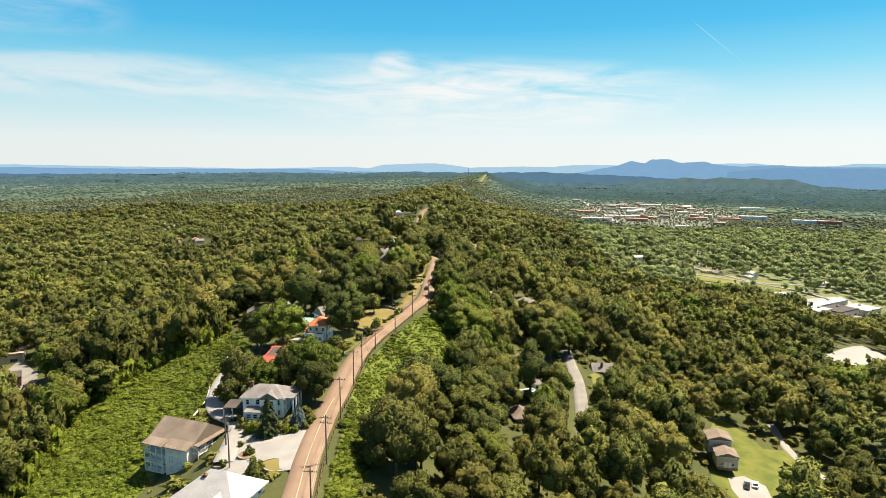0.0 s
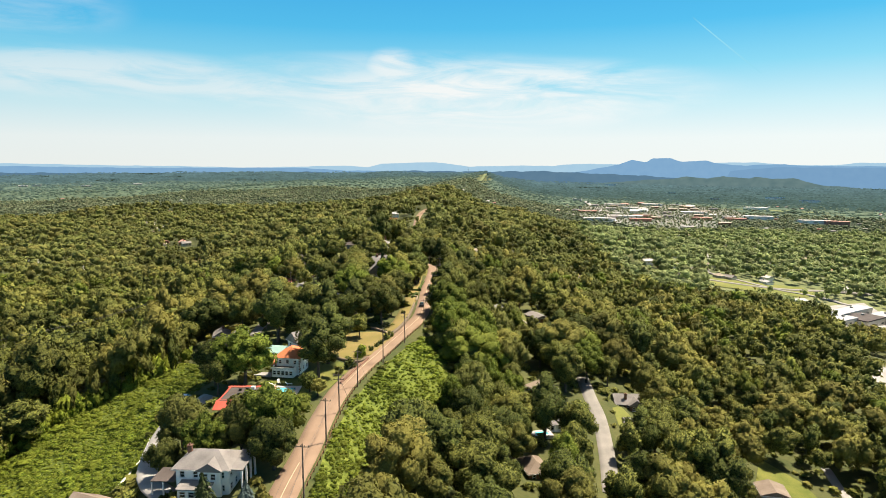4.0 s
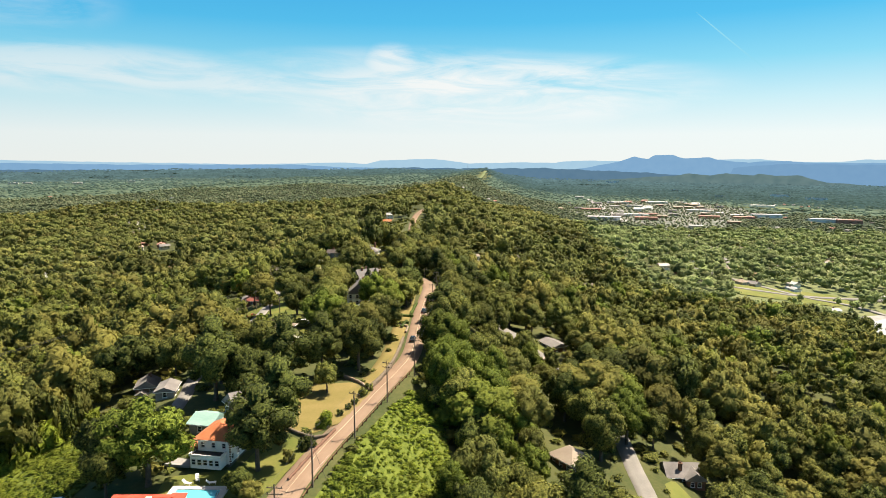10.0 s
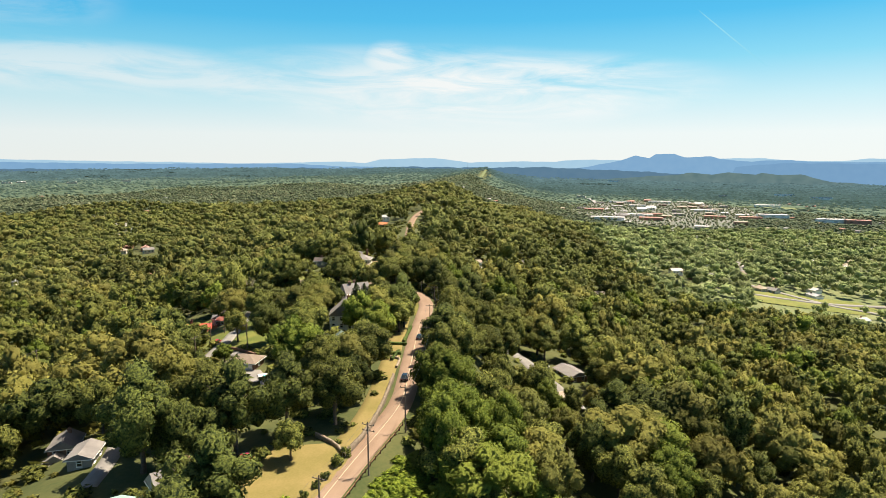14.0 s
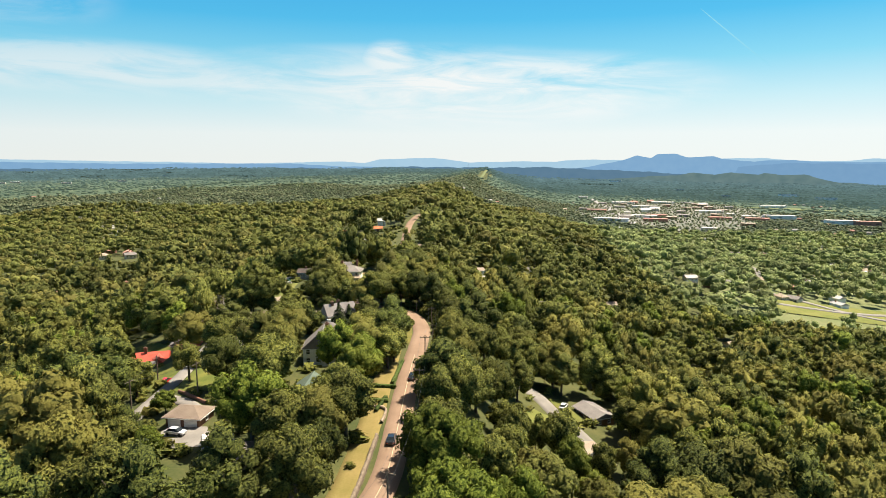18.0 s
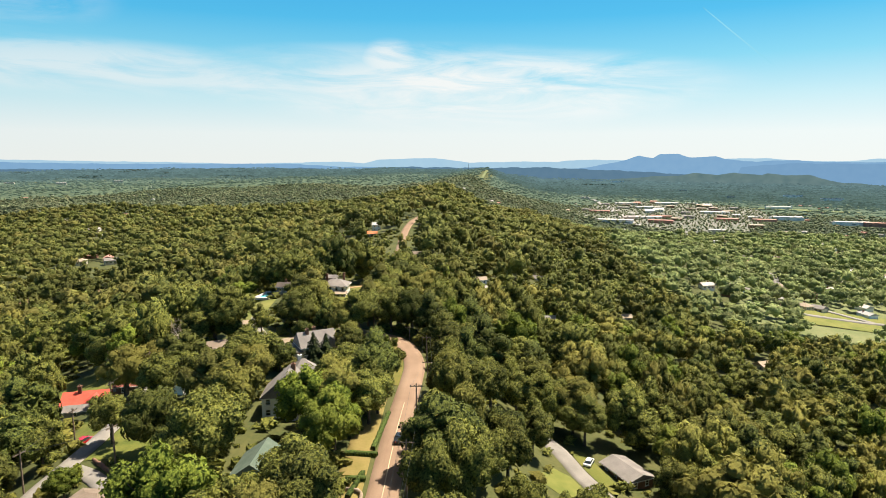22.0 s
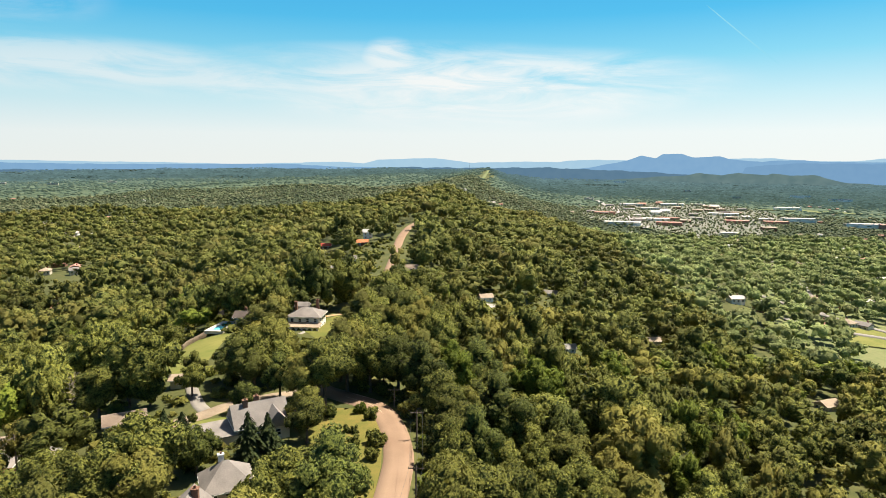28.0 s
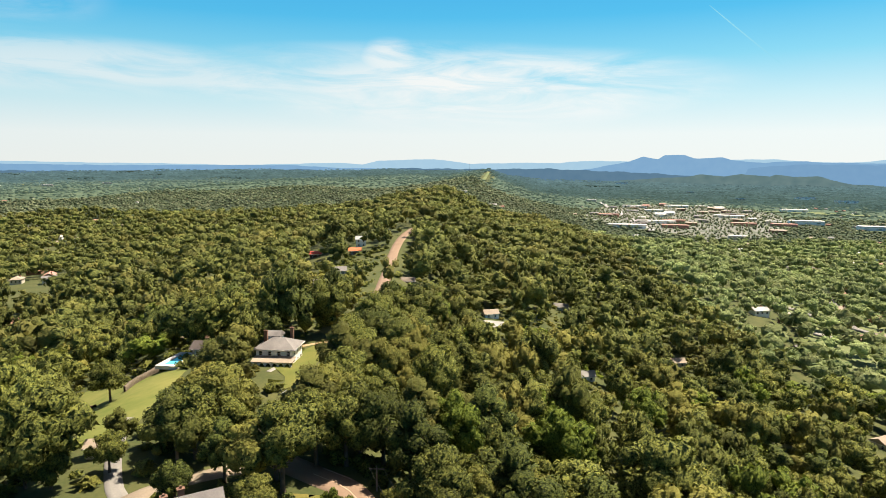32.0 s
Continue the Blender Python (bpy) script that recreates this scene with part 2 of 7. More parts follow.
def mesh_of(name, verts, faces, mats, smooth=False, tint=None, index=None, normals=None):
    me = bpy.data.meshes.new(name)
    verts, faces = np.asarray(verts, np.float32), np.asarray(faces, np.int32)
    k = faces.shape[1]
    me.vertices.add(len(verts))
    me.vertices.foreach_set("co", verts.ravel())
    me.loops.add(faces.size)
    me.loops.foreach_set("vertex_index", faces.ravel())
    me.polygons.add(len(faces))
    me.polygons.foreach_set("loop_start", np.arange(0, faces.size, k, dtype=np.int32))
    me.polygons.foreach_set("loop_total", np.full(len(faces), k, np.int32))
    if smooth:
        me.polygons.foreach_set("use_smooth", np.ones(len(faces), bool))
    for m in mats:
        me.materials.append(m)
    if index is not None:
        me.polygons.foreach_set("material_index", np.asarray(index, np.int32))
    if tint is not None:
        me.attributes.new("tint", "FLOAT", "POINT").data.foreach_set("value", np.asarray(tint, np.float32))
    me.update()
    if normals is not None:
        me.normals_split_custom_set_from_vertices(np.asarray(normals, np.float32))
    return me


def grid_faces(nx, ny):
    i, j = np.meshgrid(np.arange(nx - 1), np.arange(ny - 1))
    a = (j * nx + i).ravel()
    return np.stack([a, a + 1, a + 1 + nx, a + nx], 1)


def steps(near, far, first, grow):
    out, s = [near], first
    while out[-1] < far:
        out.append(out[-1] + s)
        s *= grow
    return out


# ground: one sheet out to the horizon
gx = np.array([-v for v in steps(132, 4700, 4, 1.09)][::-1] + list(np.arange(-128, 129, 4.0)) + steps(132, 4700, 4, 1.09))
gy = np.array(list(np.arange(-240, 60, 20.0)) + list(np.arange(60, 560, 4.0)) + steps(560, 4750, 5, 1.07))
X, Y = np.meshgrid(gx, gy)
Z = height(X, Y)
ground = new("ground", mesh_of("ground", np.stack([X, Y, Z], -1).reshape(-1, 3), grid_faces(len(gx), len(gy)), [WOODS_FLOOR], True))
tagged(ground, "wooded ridge and valley floor of leaf litter and grass", "ground", kind="structure")


# ---- sky and mountains ----
def sky_material():
    m, n, l, bsdf = nodes_of("sky_colours")
    co, sep = n.new("ShaderNodeTexCoord"), n.new("ShaderNodeSeparateXYZ")
    l.new(co.outputs["Object"], sep.inputs[0])
    ramp = n.new("ShaderNodeValToRGB")
    l.new(sep.outputs["Z"], ramp.inputs[0])
    stops = [(0.0, (0.86, 0.90, 0.87)), (0.035, (0.84, 0.91, 0.90)), (0.085, (0.58, 0.83, 0.90)), (0.14, (0.26, 0.68, 0.88)),
             (0.20, (0.095, 0.52, 0.85)), (0.27, (0.06, 0.42, 0.80)), (0.55, (0.05, 0.25, 0.60))]
    e = ramp.color_ramp.elements
    e[0].position, e[0].color = stops[0][0], (*stops[0][1], 1)
    e[1].position, e[1].color = stops[-1][0], (*stops[-1][1], 1)
    for p, c in stops[1:-1]:
        k = e.new(p)
        k.color = (*c, 1)
    # thin streaky cirrus
    mp = n.new("ShaderNodeMapping")
    mp.inputs["Rotation"].default_value = (0, radians(-5), 0)
    mp.inputs["Scale"].default_value = (3.2, 1.0, 17.0)
    l.new(co.outputs["Object"], mp.inputs[0])
    ns = n.new("ShaderNodeTexNoise")
    ns.inputs["Scale"].default_value, ns.inputs["Detail"].default_value, ns.inputs["Roughness"].default_value = 1.6, 8, 0.62
    ns.inputs["Distortion"].default_value = 0.9
    l.new(mp.outputs[0], ns.inputs["Vector"])
    total = None
    for cx, cz, wx, wz, amount in ((0.10, 0.100, 0.36, 0.062, 1.0), (-0.42, 0.118, 0.26, 0.040, 0.62), (-0.22, 0.105, 0.2, 0.03, 0.6), (-0.03, 0.142, 0.055, 0.032, 0.85), (0.20, 0.085, 0.20, 0.036, 0.9), (-0.52, 0.205, 0.14, 0.05, 0.3), (0.0, 0.14, 0.3, 0.03, 0.4)):
        terms = []
        for axis, c, w in (("X", cx, wx), ("Z", cz, wz)):
            a, b = n.new("ShaderNodeMath"), n.new("ShaderNodeMath")
            a.operation, a.inputs[1].default_value = "SUBTRACT", c
            l.new(sep.outputs[axis], a.inputs[0])
            b.operation, b.inputs[1].default_value = "DIVIDE", w
            l.new(a.outputs[0], b.inputs[0])
            q = n.new("ShaderNodeMath")
            q.operation = "MULTIPLY"
            l.new(b.outputs[0], q.inputs[0])
            l.new(b.outputs[0], q.inputs[1])
            terms.append(q)
        s, mr = n.new("ShaderNodeMath"), n.new("ShaderNodeMapRange")
        s.operation = "ADD"
        l.new(terms[0].outputs[0], s.inputs[0])
        l.new(terms[1].outputs[0], s.inputs[1])
        mr.interpolation_type = "SMOOTHSTEP"
        mr.inputs[1].default_value, mr.inputs[2].default_value, mr.inputs[3].default_value, mr.inputs[4].default_value = 0, 1.2, amount, 0
        l.new(s.outputs[0], mr.inputs[0])
        if total is None:
            total = mr
        else:
            mx = n.new("ShaderNodeMath")
            mx.operation = "MAXIMUM"
            l.new(total.outputs[0], mx.inputs[0])
            l.new(mr.outputs[0], mx.inputs[1])
            total = mx
    front = n.new("ShaderNodeMath")
    front.operation = "GREATER_THAN"
    l.new(sep.outputs["Y"], front.inputs[0])
    thick = n.new("ShaderNodeMapRange")
    thick.inputs[1].default_value, thick.inputs[2].default_value = 0.34, 0.60
    l.new(ns.outputs["Fac"], thick.inputs[0])
    f1, f2 = n.new("ShaderNodeMath"), n.new("ShaderNodeMath")
    f1.operation = f2.operation = "MULTIPLY"
    l.new(thick.outputs[0], f1.inputs[0])
    l.new(total.outputs[0], f1.inputs[1])
    l.new(f1.outputs[0], f2.inputs[0])
    l.new(front.outputs[0], f2.inputs[1])
    mix = n.new("ShaderNodeMix")
    mix.data_type = "RGBA"
    l.new(f2.outputs[0], mix.inputs["Factor"])
    l.new(ramp.outputs[0], mix.inputs["A"])
    mix.inputs["B"].default_value = (0.90, 0.93, 0.92, 1)
    em = n.new("ShaderNodeEmission")
    l.new(mix.outputs["Result"], em.inputs[0])
    side = n.new("ShaderNodeMapRange")
    side.inputs[1].default_value, side.inputs[2].default_value, side.inputs[3].default_value, side.inputs[4].default_value = -0.6, 0.65, GLOW * 0.95, GLOW * 1.06
    l.new(sep.outputs["X"], side.inputs[0])
    l.new(side.outputs[0], em.inputs[1])
    l.new(em.outputs[0], n["Material Output"].inputs[0])
    return m


ang, elev = np.linspace(0, 2 * np.pi, 97), np.radians(np.linspace(-3, 33, 19))
A, E = np.meshgrid(ang, elev)
dome = np.stack([np.sin(A) * np.cos(E), np.cos(A) * np.cos(E), np.sin(E)], -1).reshape(-1, 3)
sky_dome = new("backdrop_sky", mesh_of("sky", dome, grid_faces(97, 19), [sky_material()], True))
sky_dome.matrix_world = Matrix.Translation((7, 150, 96)) @ Matrix.Scale(4820, 4)
tagged(sky_dome, "pale summer sky with thin streaks of cirrus cloud", "sky", kind="structure")


def range_of_hills(name, dist, keys, base, material, rough, seed, label):
    """A far line of hills: (degrees to the right, degrees up) along its top, with foothills in front."""
    rng = np.random.default_rng(seed)
    az = np.linspace(keys[0][0], keys[-1][0], 700)
    el = np.interp(az, [k[0] for k in keys], [k[1] for k in keys])
    bumps = sum(np.sin(az * f + rng.uniform(0, 6)) * rough / f**0.8 for f in (2.1, 4.3, 7.9, 13.7, 23.0, 41.0))
    rows = []
    for k, u in enumerate((0.0, 0.3, 0.55, 0.75, 0.9, 1.0)):
        d = dist - 260 * (1 - u)
        z = 97 + d * np.tan(np.radians(base + (el + bumps * u - base) * u**1.3)) + (0 if k == 5 else rng.normal(0, 1.5, len(az)) * u)
        rows.append(np.stack([7 + d * np.sin(np.radians(az)), 150 + d * np.cos(np.radians(az)), z], -1))
    return tagged(new(name, mesh_of(name, np.concatenate(rows), grid_faces(700, 6), [material], True)), label, "mountains", kind="structure")


# backdrop hills give off blues that stand in for distance haze
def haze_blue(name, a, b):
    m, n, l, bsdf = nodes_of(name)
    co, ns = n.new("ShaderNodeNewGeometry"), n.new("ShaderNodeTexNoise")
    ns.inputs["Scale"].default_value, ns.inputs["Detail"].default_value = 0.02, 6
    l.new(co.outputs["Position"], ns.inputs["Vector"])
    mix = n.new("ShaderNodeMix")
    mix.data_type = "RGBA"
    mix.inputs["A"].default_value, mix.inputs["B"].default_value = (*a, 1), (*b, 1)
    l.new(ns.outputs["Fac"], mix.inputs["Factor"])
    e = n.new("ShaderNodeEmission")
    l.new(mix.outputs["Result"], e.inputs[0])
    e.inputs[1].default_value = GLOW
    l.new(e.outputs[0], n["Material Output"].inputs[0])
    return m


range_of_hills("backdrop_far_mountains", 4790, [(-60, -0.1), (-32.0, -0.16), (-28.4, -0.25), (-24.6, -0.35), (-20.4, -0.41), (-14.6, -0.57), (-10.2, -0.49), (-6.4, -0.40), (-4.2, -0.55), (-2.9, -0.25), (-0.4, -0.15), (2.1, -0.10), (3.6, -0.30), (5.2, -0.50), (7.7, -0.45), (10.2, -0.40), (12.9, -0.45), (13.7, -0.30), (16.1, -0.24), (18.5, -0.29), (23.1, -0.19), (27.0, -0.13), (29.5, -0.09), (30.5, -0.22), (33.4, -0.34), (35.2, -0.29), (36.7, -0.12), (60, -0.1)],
               -4.0, haze_blue("palest_haze_blue", (0.37, 0.58, 0.75), (0.44, 0.64, 0.78)), 0.02, 3, "pale blue mountains on the horizon")
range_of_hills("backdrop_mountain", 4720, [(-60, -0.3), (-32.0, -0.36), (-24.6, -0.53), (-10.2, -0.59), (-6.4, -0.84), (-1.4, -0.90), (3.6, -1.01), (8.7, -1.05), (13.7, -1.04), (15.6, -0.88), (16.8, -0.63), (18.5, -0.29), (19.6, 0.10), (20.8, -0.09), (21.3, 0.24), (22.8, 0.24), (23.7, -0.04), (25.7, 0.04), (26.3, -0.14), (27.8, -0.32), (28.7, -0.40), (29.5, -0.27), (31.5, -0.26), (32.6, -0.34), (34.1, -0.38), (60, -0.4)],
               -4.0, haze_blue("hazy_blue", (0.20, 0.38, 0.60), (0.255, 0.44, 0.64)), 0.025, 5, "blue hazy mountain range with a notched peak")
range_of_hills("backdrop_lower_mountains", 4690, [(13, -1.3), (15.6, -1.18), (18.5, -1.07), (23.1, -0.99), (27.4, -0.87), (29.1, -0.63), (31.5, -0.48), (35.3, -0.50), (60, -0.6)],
               -4.0, haze_blue("deeper_haze_blue", (0.175, 0.335, 0.54), (0.215, 0.385, 0.58)), 0.03, 17, "blue spurs below the mountains")
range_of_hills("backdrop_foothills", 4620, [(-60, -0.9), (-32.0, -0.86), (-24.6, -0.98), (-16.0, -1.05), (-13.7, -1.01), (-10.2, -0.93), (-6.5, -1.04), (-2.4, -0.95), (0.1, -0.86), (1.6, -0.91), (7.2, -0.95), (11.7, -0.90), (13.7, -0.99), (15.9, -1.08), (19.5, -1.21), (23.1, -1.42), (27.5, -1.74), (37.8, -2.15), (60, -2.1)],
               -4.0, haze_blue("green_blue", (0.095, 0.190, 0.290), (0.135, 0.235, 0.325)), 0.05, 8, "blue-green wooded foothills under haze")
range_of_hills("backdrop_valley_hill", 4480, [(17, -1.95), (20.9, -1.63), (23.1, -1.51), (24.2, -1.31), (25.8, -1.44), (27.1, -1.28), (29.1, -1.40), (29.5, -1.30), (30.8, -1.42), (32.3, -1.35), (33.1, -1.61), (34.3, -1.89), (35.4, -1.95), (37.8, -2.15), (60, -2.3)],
               -4.0, haze_blue("wooded_hill_haze", (0.085, 0.158, 0.175), (0.190, 0.275, 0.265)), 0.03, 12, "long wooded hill beyond the valley in glowing haze colours")


# ---- clearings: where no tree stands ----
VINE_L = [(-73.9, 243.3), (-88.6, 229.6), (-101, 222.0), (-110, 200.5), (-101, 164.5), (-98, 140), (-95, 108), (-60, 112), (-62.0, 141.9), (-57.6, 166.4), (-61.1, 190.5), (-60.0, 203), (-55.8, 214), (-63, 228)]
YARD = [(-43, 141), (-43, 149), (-36, 146), (-32, 141), (-24, 143), (-23, 131), (-25, 122), (-31, 127), (-36, 124), (-43, 128)]
LAWN_HOLLOW = [(71.6, 245), (75.4, 248.2), (78.5, 239.1), (73.6, 229.3), (69.4, 228.7)]
VINE_R = [(-16.8, 112), (-16.5, 164.6), (-13.5, 193.8), (-8, 214), (-2, 232), (5, 248), (9, 254), (14, 240), (15.5, 225), (12, 205), (3, 188), (-5, 160), (-9, 136), (-11, 112)]
BARNYARD = [(105.6, 213), (94, 184), (96, 172), (122, 172), (140, 190), (136, 211), (126, 211), (126, 222), (119.8, 235.2)]
VINE_FAR = [(60, 578), (66, 596), (84, 602), (102, 578), (97, 548), (80, 556)]
PALE_DRIVE = [(52, 598), (63, 601), (66, 592), (56, 588)]
LAWN_OAK = [(-23.2, 241.9), (-20, 253), (-10, 254), (-3.5, 248), (-5.6, 240.5), (-11, 229), (-16, 225), (-22.7, 226), (-27, 238)]
LAWN_HIP = [(-24, 228), (-15.5, 219), (-20, 203), (-24, 194), (-40, 194), (-41, 208), (-28, 210)]
LAWN_LANE = [(-50.0, 322), (-49.6, 333), (-50.6, 347), (-52.2, 362), (-47, 356), (-40, 338), (-34, 322), (-36.5, 317.5), (-44, 320.5)]
LAWN_RED = [(-56.5, 326), (-54.6, 345), (-56.6, 362), (-63, 371), (-70, 364), (-64, 345), (-60, 332)]
LAWN_BACK = [(-100, 393), (-110, 417), (-92, 415), (-83, 403), (-74, 389), (-84, 385)]
APRON = [(101, 187.5), (107.5, 190), (112, 184.5), (109, 175), (98, 170), (98.5, 180)]
GARAGE_YARD = [(-42.6, 296.5), (-41, 292), (-37, 288), (-31.5, 288), (-31, 293), (-33.2, 297.2), (-41.8, 298.6)]
LAWN_SLOPE = [(53, 358), (57, 358.5), (61.5, 341), (59, 337), (56.6, 342), (54.5, 350)]
BANK_SLOPE = [(40, 338.5), (46.5, 346), (50, 343.5), (52.6, 336), (47, 332.5)]
LAWN_BEND = [(-9, 386), (-2, 394.5), (4, 393.5), (8, 388), (10, 379), (10.3, 366), (9.4, 354), (5, 357), (0, 368)]
LAWN_DRIVE = [(-36.5, 381), (-30, 387.6), (-22, 391), (-20.5, 386), (-28, 378), (-34, 376)]
LAWN_POOL = [(-83, 488), (-60, 476), (-44, 468), (-43, 452), (-40, 422), (-50, 420), (-58, 438), (-70, 452)]
LAWN_ARCADE = [(-19.8, 463.5), (-17, 474), (-12, 486), (-6, 482.5), (-8.8, 467), (-7.5, 453), (-9, 444), (-13.5, 445), (-15, 455)]
FIELD = [(298, 658), (318, 688), (362, 692), (412, 678), (418, 650), (392, 636), (350, 641), (305, 645)]
TOWN = [(400, 1960), (468, 1671), (532, 1575), (568, 1455), (723, 1501), (979, 1840), (1153, 2219), (1110, 2440), (877, 2560), (656, 2409), (560, 2120)]
MEADOW = [(1150, 2340), (1330, 2290), (1470, 2130), (1300, 2190)]
SCHOOL = [(378, 602), (442, 622), (424, 540), (352, 500)]
LOT = [(228, 330), (296, 392), (285, 352), (226, 306)]
VALLEY = [(240, 575), (300, 560), (560, 560), (1150, 1310), (1120, 1420), (880, 1440), (700, 1440), (460, 1420), (420, 1100), (345, 900), (280, 720)]
LOT_LEFT = [(-180, 268), (-184, 296), (-160, 268), (-146, 240), (-164, 244)]
CLEAR = [(VINE_FAR, 0), (PALE_DRIVE, 2), (TOWN, 0), (MEADOW, 0), (SCHOOL, 10), (LOT, 5), (LOT_LEFT, 4), (VINE_L, 0), (YARD, 4), (VINE_R, 0), (BARNYARD, 2), (LAWN_OAK, 2), (LAWN_HIP, 2), (LAWN_LANE, 0), (LAWN_RED, 0), (LAWN_BACK, 0), (GARAGE_YARD, 3), (LAWN_BEND, 0), (LAWN_SLOPE, 1), (BANK_SLOPE, 0), (LAWN_DRIVE, 0), (LAWN_POOL, 3), (LAWN_ARCADE, 1), (FIELD, 6), (LAWN_HOLLOW, 0)]
ROUND = []  # (x, y, radius) kept open round houses and along sight lines


def inside(poly, x, y):
    """Which of the points lie in a polygon."""
    x, y, hit = np.asarray(x, float), np.asarray(y, float), np.zeros(np.shape(x), bool)
    for (ax, ay), (bx, by) in zip(poly, poly[1:] + poly[:1]):
        cross = (ay > y) != (by > y)
        hit ^= cross & (x < (bx - ax) * (y - ay) / (by - ay + 1e-9) + ax)
    return hit


def line_distance(pts, x, y):
    best = np.full(np.shape(x), 1e9)
    for (ax, ay), (bx, by) in zip(pts, pts[1:]):
        u = np.clip(((x - ax) * (bx - ax) + (y - ay) * (by - ay)) / ((bx - ax) ** 2 + (by - ay) ** 2), 0, 1)
        best = np.minimum(best, np.hypot(x - ax - u * (bx - ax), y - ay - u * (by - ay)))
    return best


# ---- roads ----
def smooth_line(pts, step=3.0):
    """A finely stepped line through points (Catmull-Rom)."""
    p = [Vector(a) for a in pts]
    p = [2 * p[0] - p[1]] + p + [2 * p[-1] - p[-2]]
    out = []
    for a, b, c, d in zip(p, p[1:], p[2:], p[3:]):
        k = max(2, int((c - b).length / step))
        for i in range(k):
            u = i / k
            out.append(0.5 * (2 * b + (c - a) * u + (2 * a - 5 * b + 4 * c - d) * u * u + (3 * b - a - 3 * c + d) * u**3))
    return [tuple(v) for v in out + [p[-2]]]


def ribbon(name, pts, width, material, lift, label, shift=0.0, category="road", low=0.5, skirt=0.15):
    """A strip of road laid on the ground, level across, with a thickness at its edges."""
    pts = smooth_line(pts)
    rows = []
    for i, (x, y) in enumerate(pts):
        ax, ay = pts[max(i - 1, 0)]
        bx, by = pts[min(i + 1, len(pts) - 1)]
        n = Vector((by - ay, ax - bx)).normalized()
        z = max(float(height(x + n.x * s, y + n.y * s)) for s in (shift - width / 2, shift, shift + width / 2)) + lift
        for s, dz in ((-width / 2 - skirt, -low), (-width / 2, 0), (-width / 6, 0.03), (width / 6, 0.03), (width / 2, 0), (width / 2 + skirt, -low)):
            rows.append((x + n.x * (shift + s), y + n.y * (shift + s), z + dz))
    return tagged(new(name, mesh_of(name, rows, grid_faces(6, len(pts)), [material], False)), label, category, kind="structure")


RIDGE_ROAD = [(-29, -120), (-26.5, -40), (-22.5, 60), (-21.7, 95), (-22.1, 114), (-22.5, 130), (-21.8, 150), (-20.4, 166), (-19.3, 184), (-17.4, 200), (-13.2, 217), (-8.9, 230), (-3.7, 246), (2.2, 263), (5.5, 276), (7.3, 298),
              (8.5, 315), (10.1, 335), (12.7, 360), (13.3, 372), (11.4, 385), (7.3, 395), (0.5, 401), (-7, 408), (-11, 420), (-8, 440), (-3, 470), (2, 540), (4.6, 609), (7.2, 676), (12, 722), (20, 770), (34, 850)]
LANES = [("house_lane", [(-41, 131), (-43, 150), (-50, 160), (-55.2, 171), (-57.9, 191), (-52, 203)], 4.6, CONCRETE, "pale concrete lane between white houses"),
         ("garden_lane", [(-50.8, 240), (-51.6, 250), (-53.4, 261), (-52.5, 284), (-52.4, 300), (-52.6, 311), (-52.3, 320), (-52, 331), (-52.8, 345), (-54.5, 363), (-55.4, 374), (-56.8, 395)], 3.4, GREY_LANE, "narrow grey garden lane"),
         ("curved_drive", [(-46, 364), (-41.5, 373), (-38.6, 381), (-34, 387), (-29, 391.3), (-25.5, 396), (-19, 401), (-9, 405.5)], 4.0, GRAVEL, "curved brownish gravel drive"),
         ("hollow_lane", [(54, 190), (58, 206), (61.5, 222), (64, 236), (65, 250), (67, 268)], 4.6, GREY_LANE, "grey lane in the hollow under trees"),
         ("slope_lane", [(60, 316), (57.5, 329), (55, 338), (52.4, 345), (50.8, 352), (48.5, 358.5), (43, 364)], 4.2, GREY_LANE, "grey lane on the wooded slope"),
         ("barn_lane", [(141, 232), (137.2, 219), (135.4, 208), (135.6, 198), (140, 188)], 3.0, CONCRETE, "pale lane beside the barn meadow"),
         ("side_drive", [(-50.5, 319), (-45.5, 315), (-41.5, 311), (-37.6, 306)], 3.2, GREY_LANE, "short grey drive beside a garden wall"),
         ("arcade_drive", [(-12.5, 441), (-10.6, 446), (-8.6, 452), (-5.5, 457)], 3.2, CONCRETE, "short pale drive to the arcaded house"),
         ("garden_path", [(-20.4, 459.5), (-19.2, 463), (-17.6, 467)], 1.4, CONCRETE, "pale garden path to the arcade"),
         ("garden_path", [(-17.5, 483.5), (-12.5, 487.5), (-7, 490)], 1.6, DIRT, "reddish path behind the arcaded house"),
         ("upper_lane", [(-28, 392.5), (-31.5, 397), (-35.5, 405), (-39, 413.5), (-42.5, 424), (-44, 431)], 2.8, GREY_LANE, "narrow grey lane climbing past the bend"),
         ("valley_street", [(282, 690), (310, 672), (372, 664), (450, 660), (560, 640)], 6, GREY_LANE, "pale valley street by the field"),
         ("cleared_strip", [(262, 2480), (300, 2750), (345, 3060), (398, 3420)], 13, VALLEY_GRASS, "mown strip cleared through the woods up the far ridge"),
         ("valley_road", [(330, 720), (420, 900), (500, 1150), (560, 1440)], 6, GREY_LANE, "pale road running up the valley to the town"),
         ("cross_street", [(398, 860), (540, 846), (760, 830)], 5, GREY_LANE, "pale cross street among valley gardens"),
         ("cross_street", [(490, 1110), (660, 1090), (900, 1070)], 5, GREY_LANE, "pale cross street among valley gardens"),
         ("school_street", [(420, 610), (405, 640), (372, 664), (330, 720), (300, 790)], 5, GREY_LANE, "pale side street in the valley")]
ribbon("road", RIDGE_ROAD, 5.5, ROAD, 0.12, "pinkish sunlit two-lane asphalt road along the ridge")
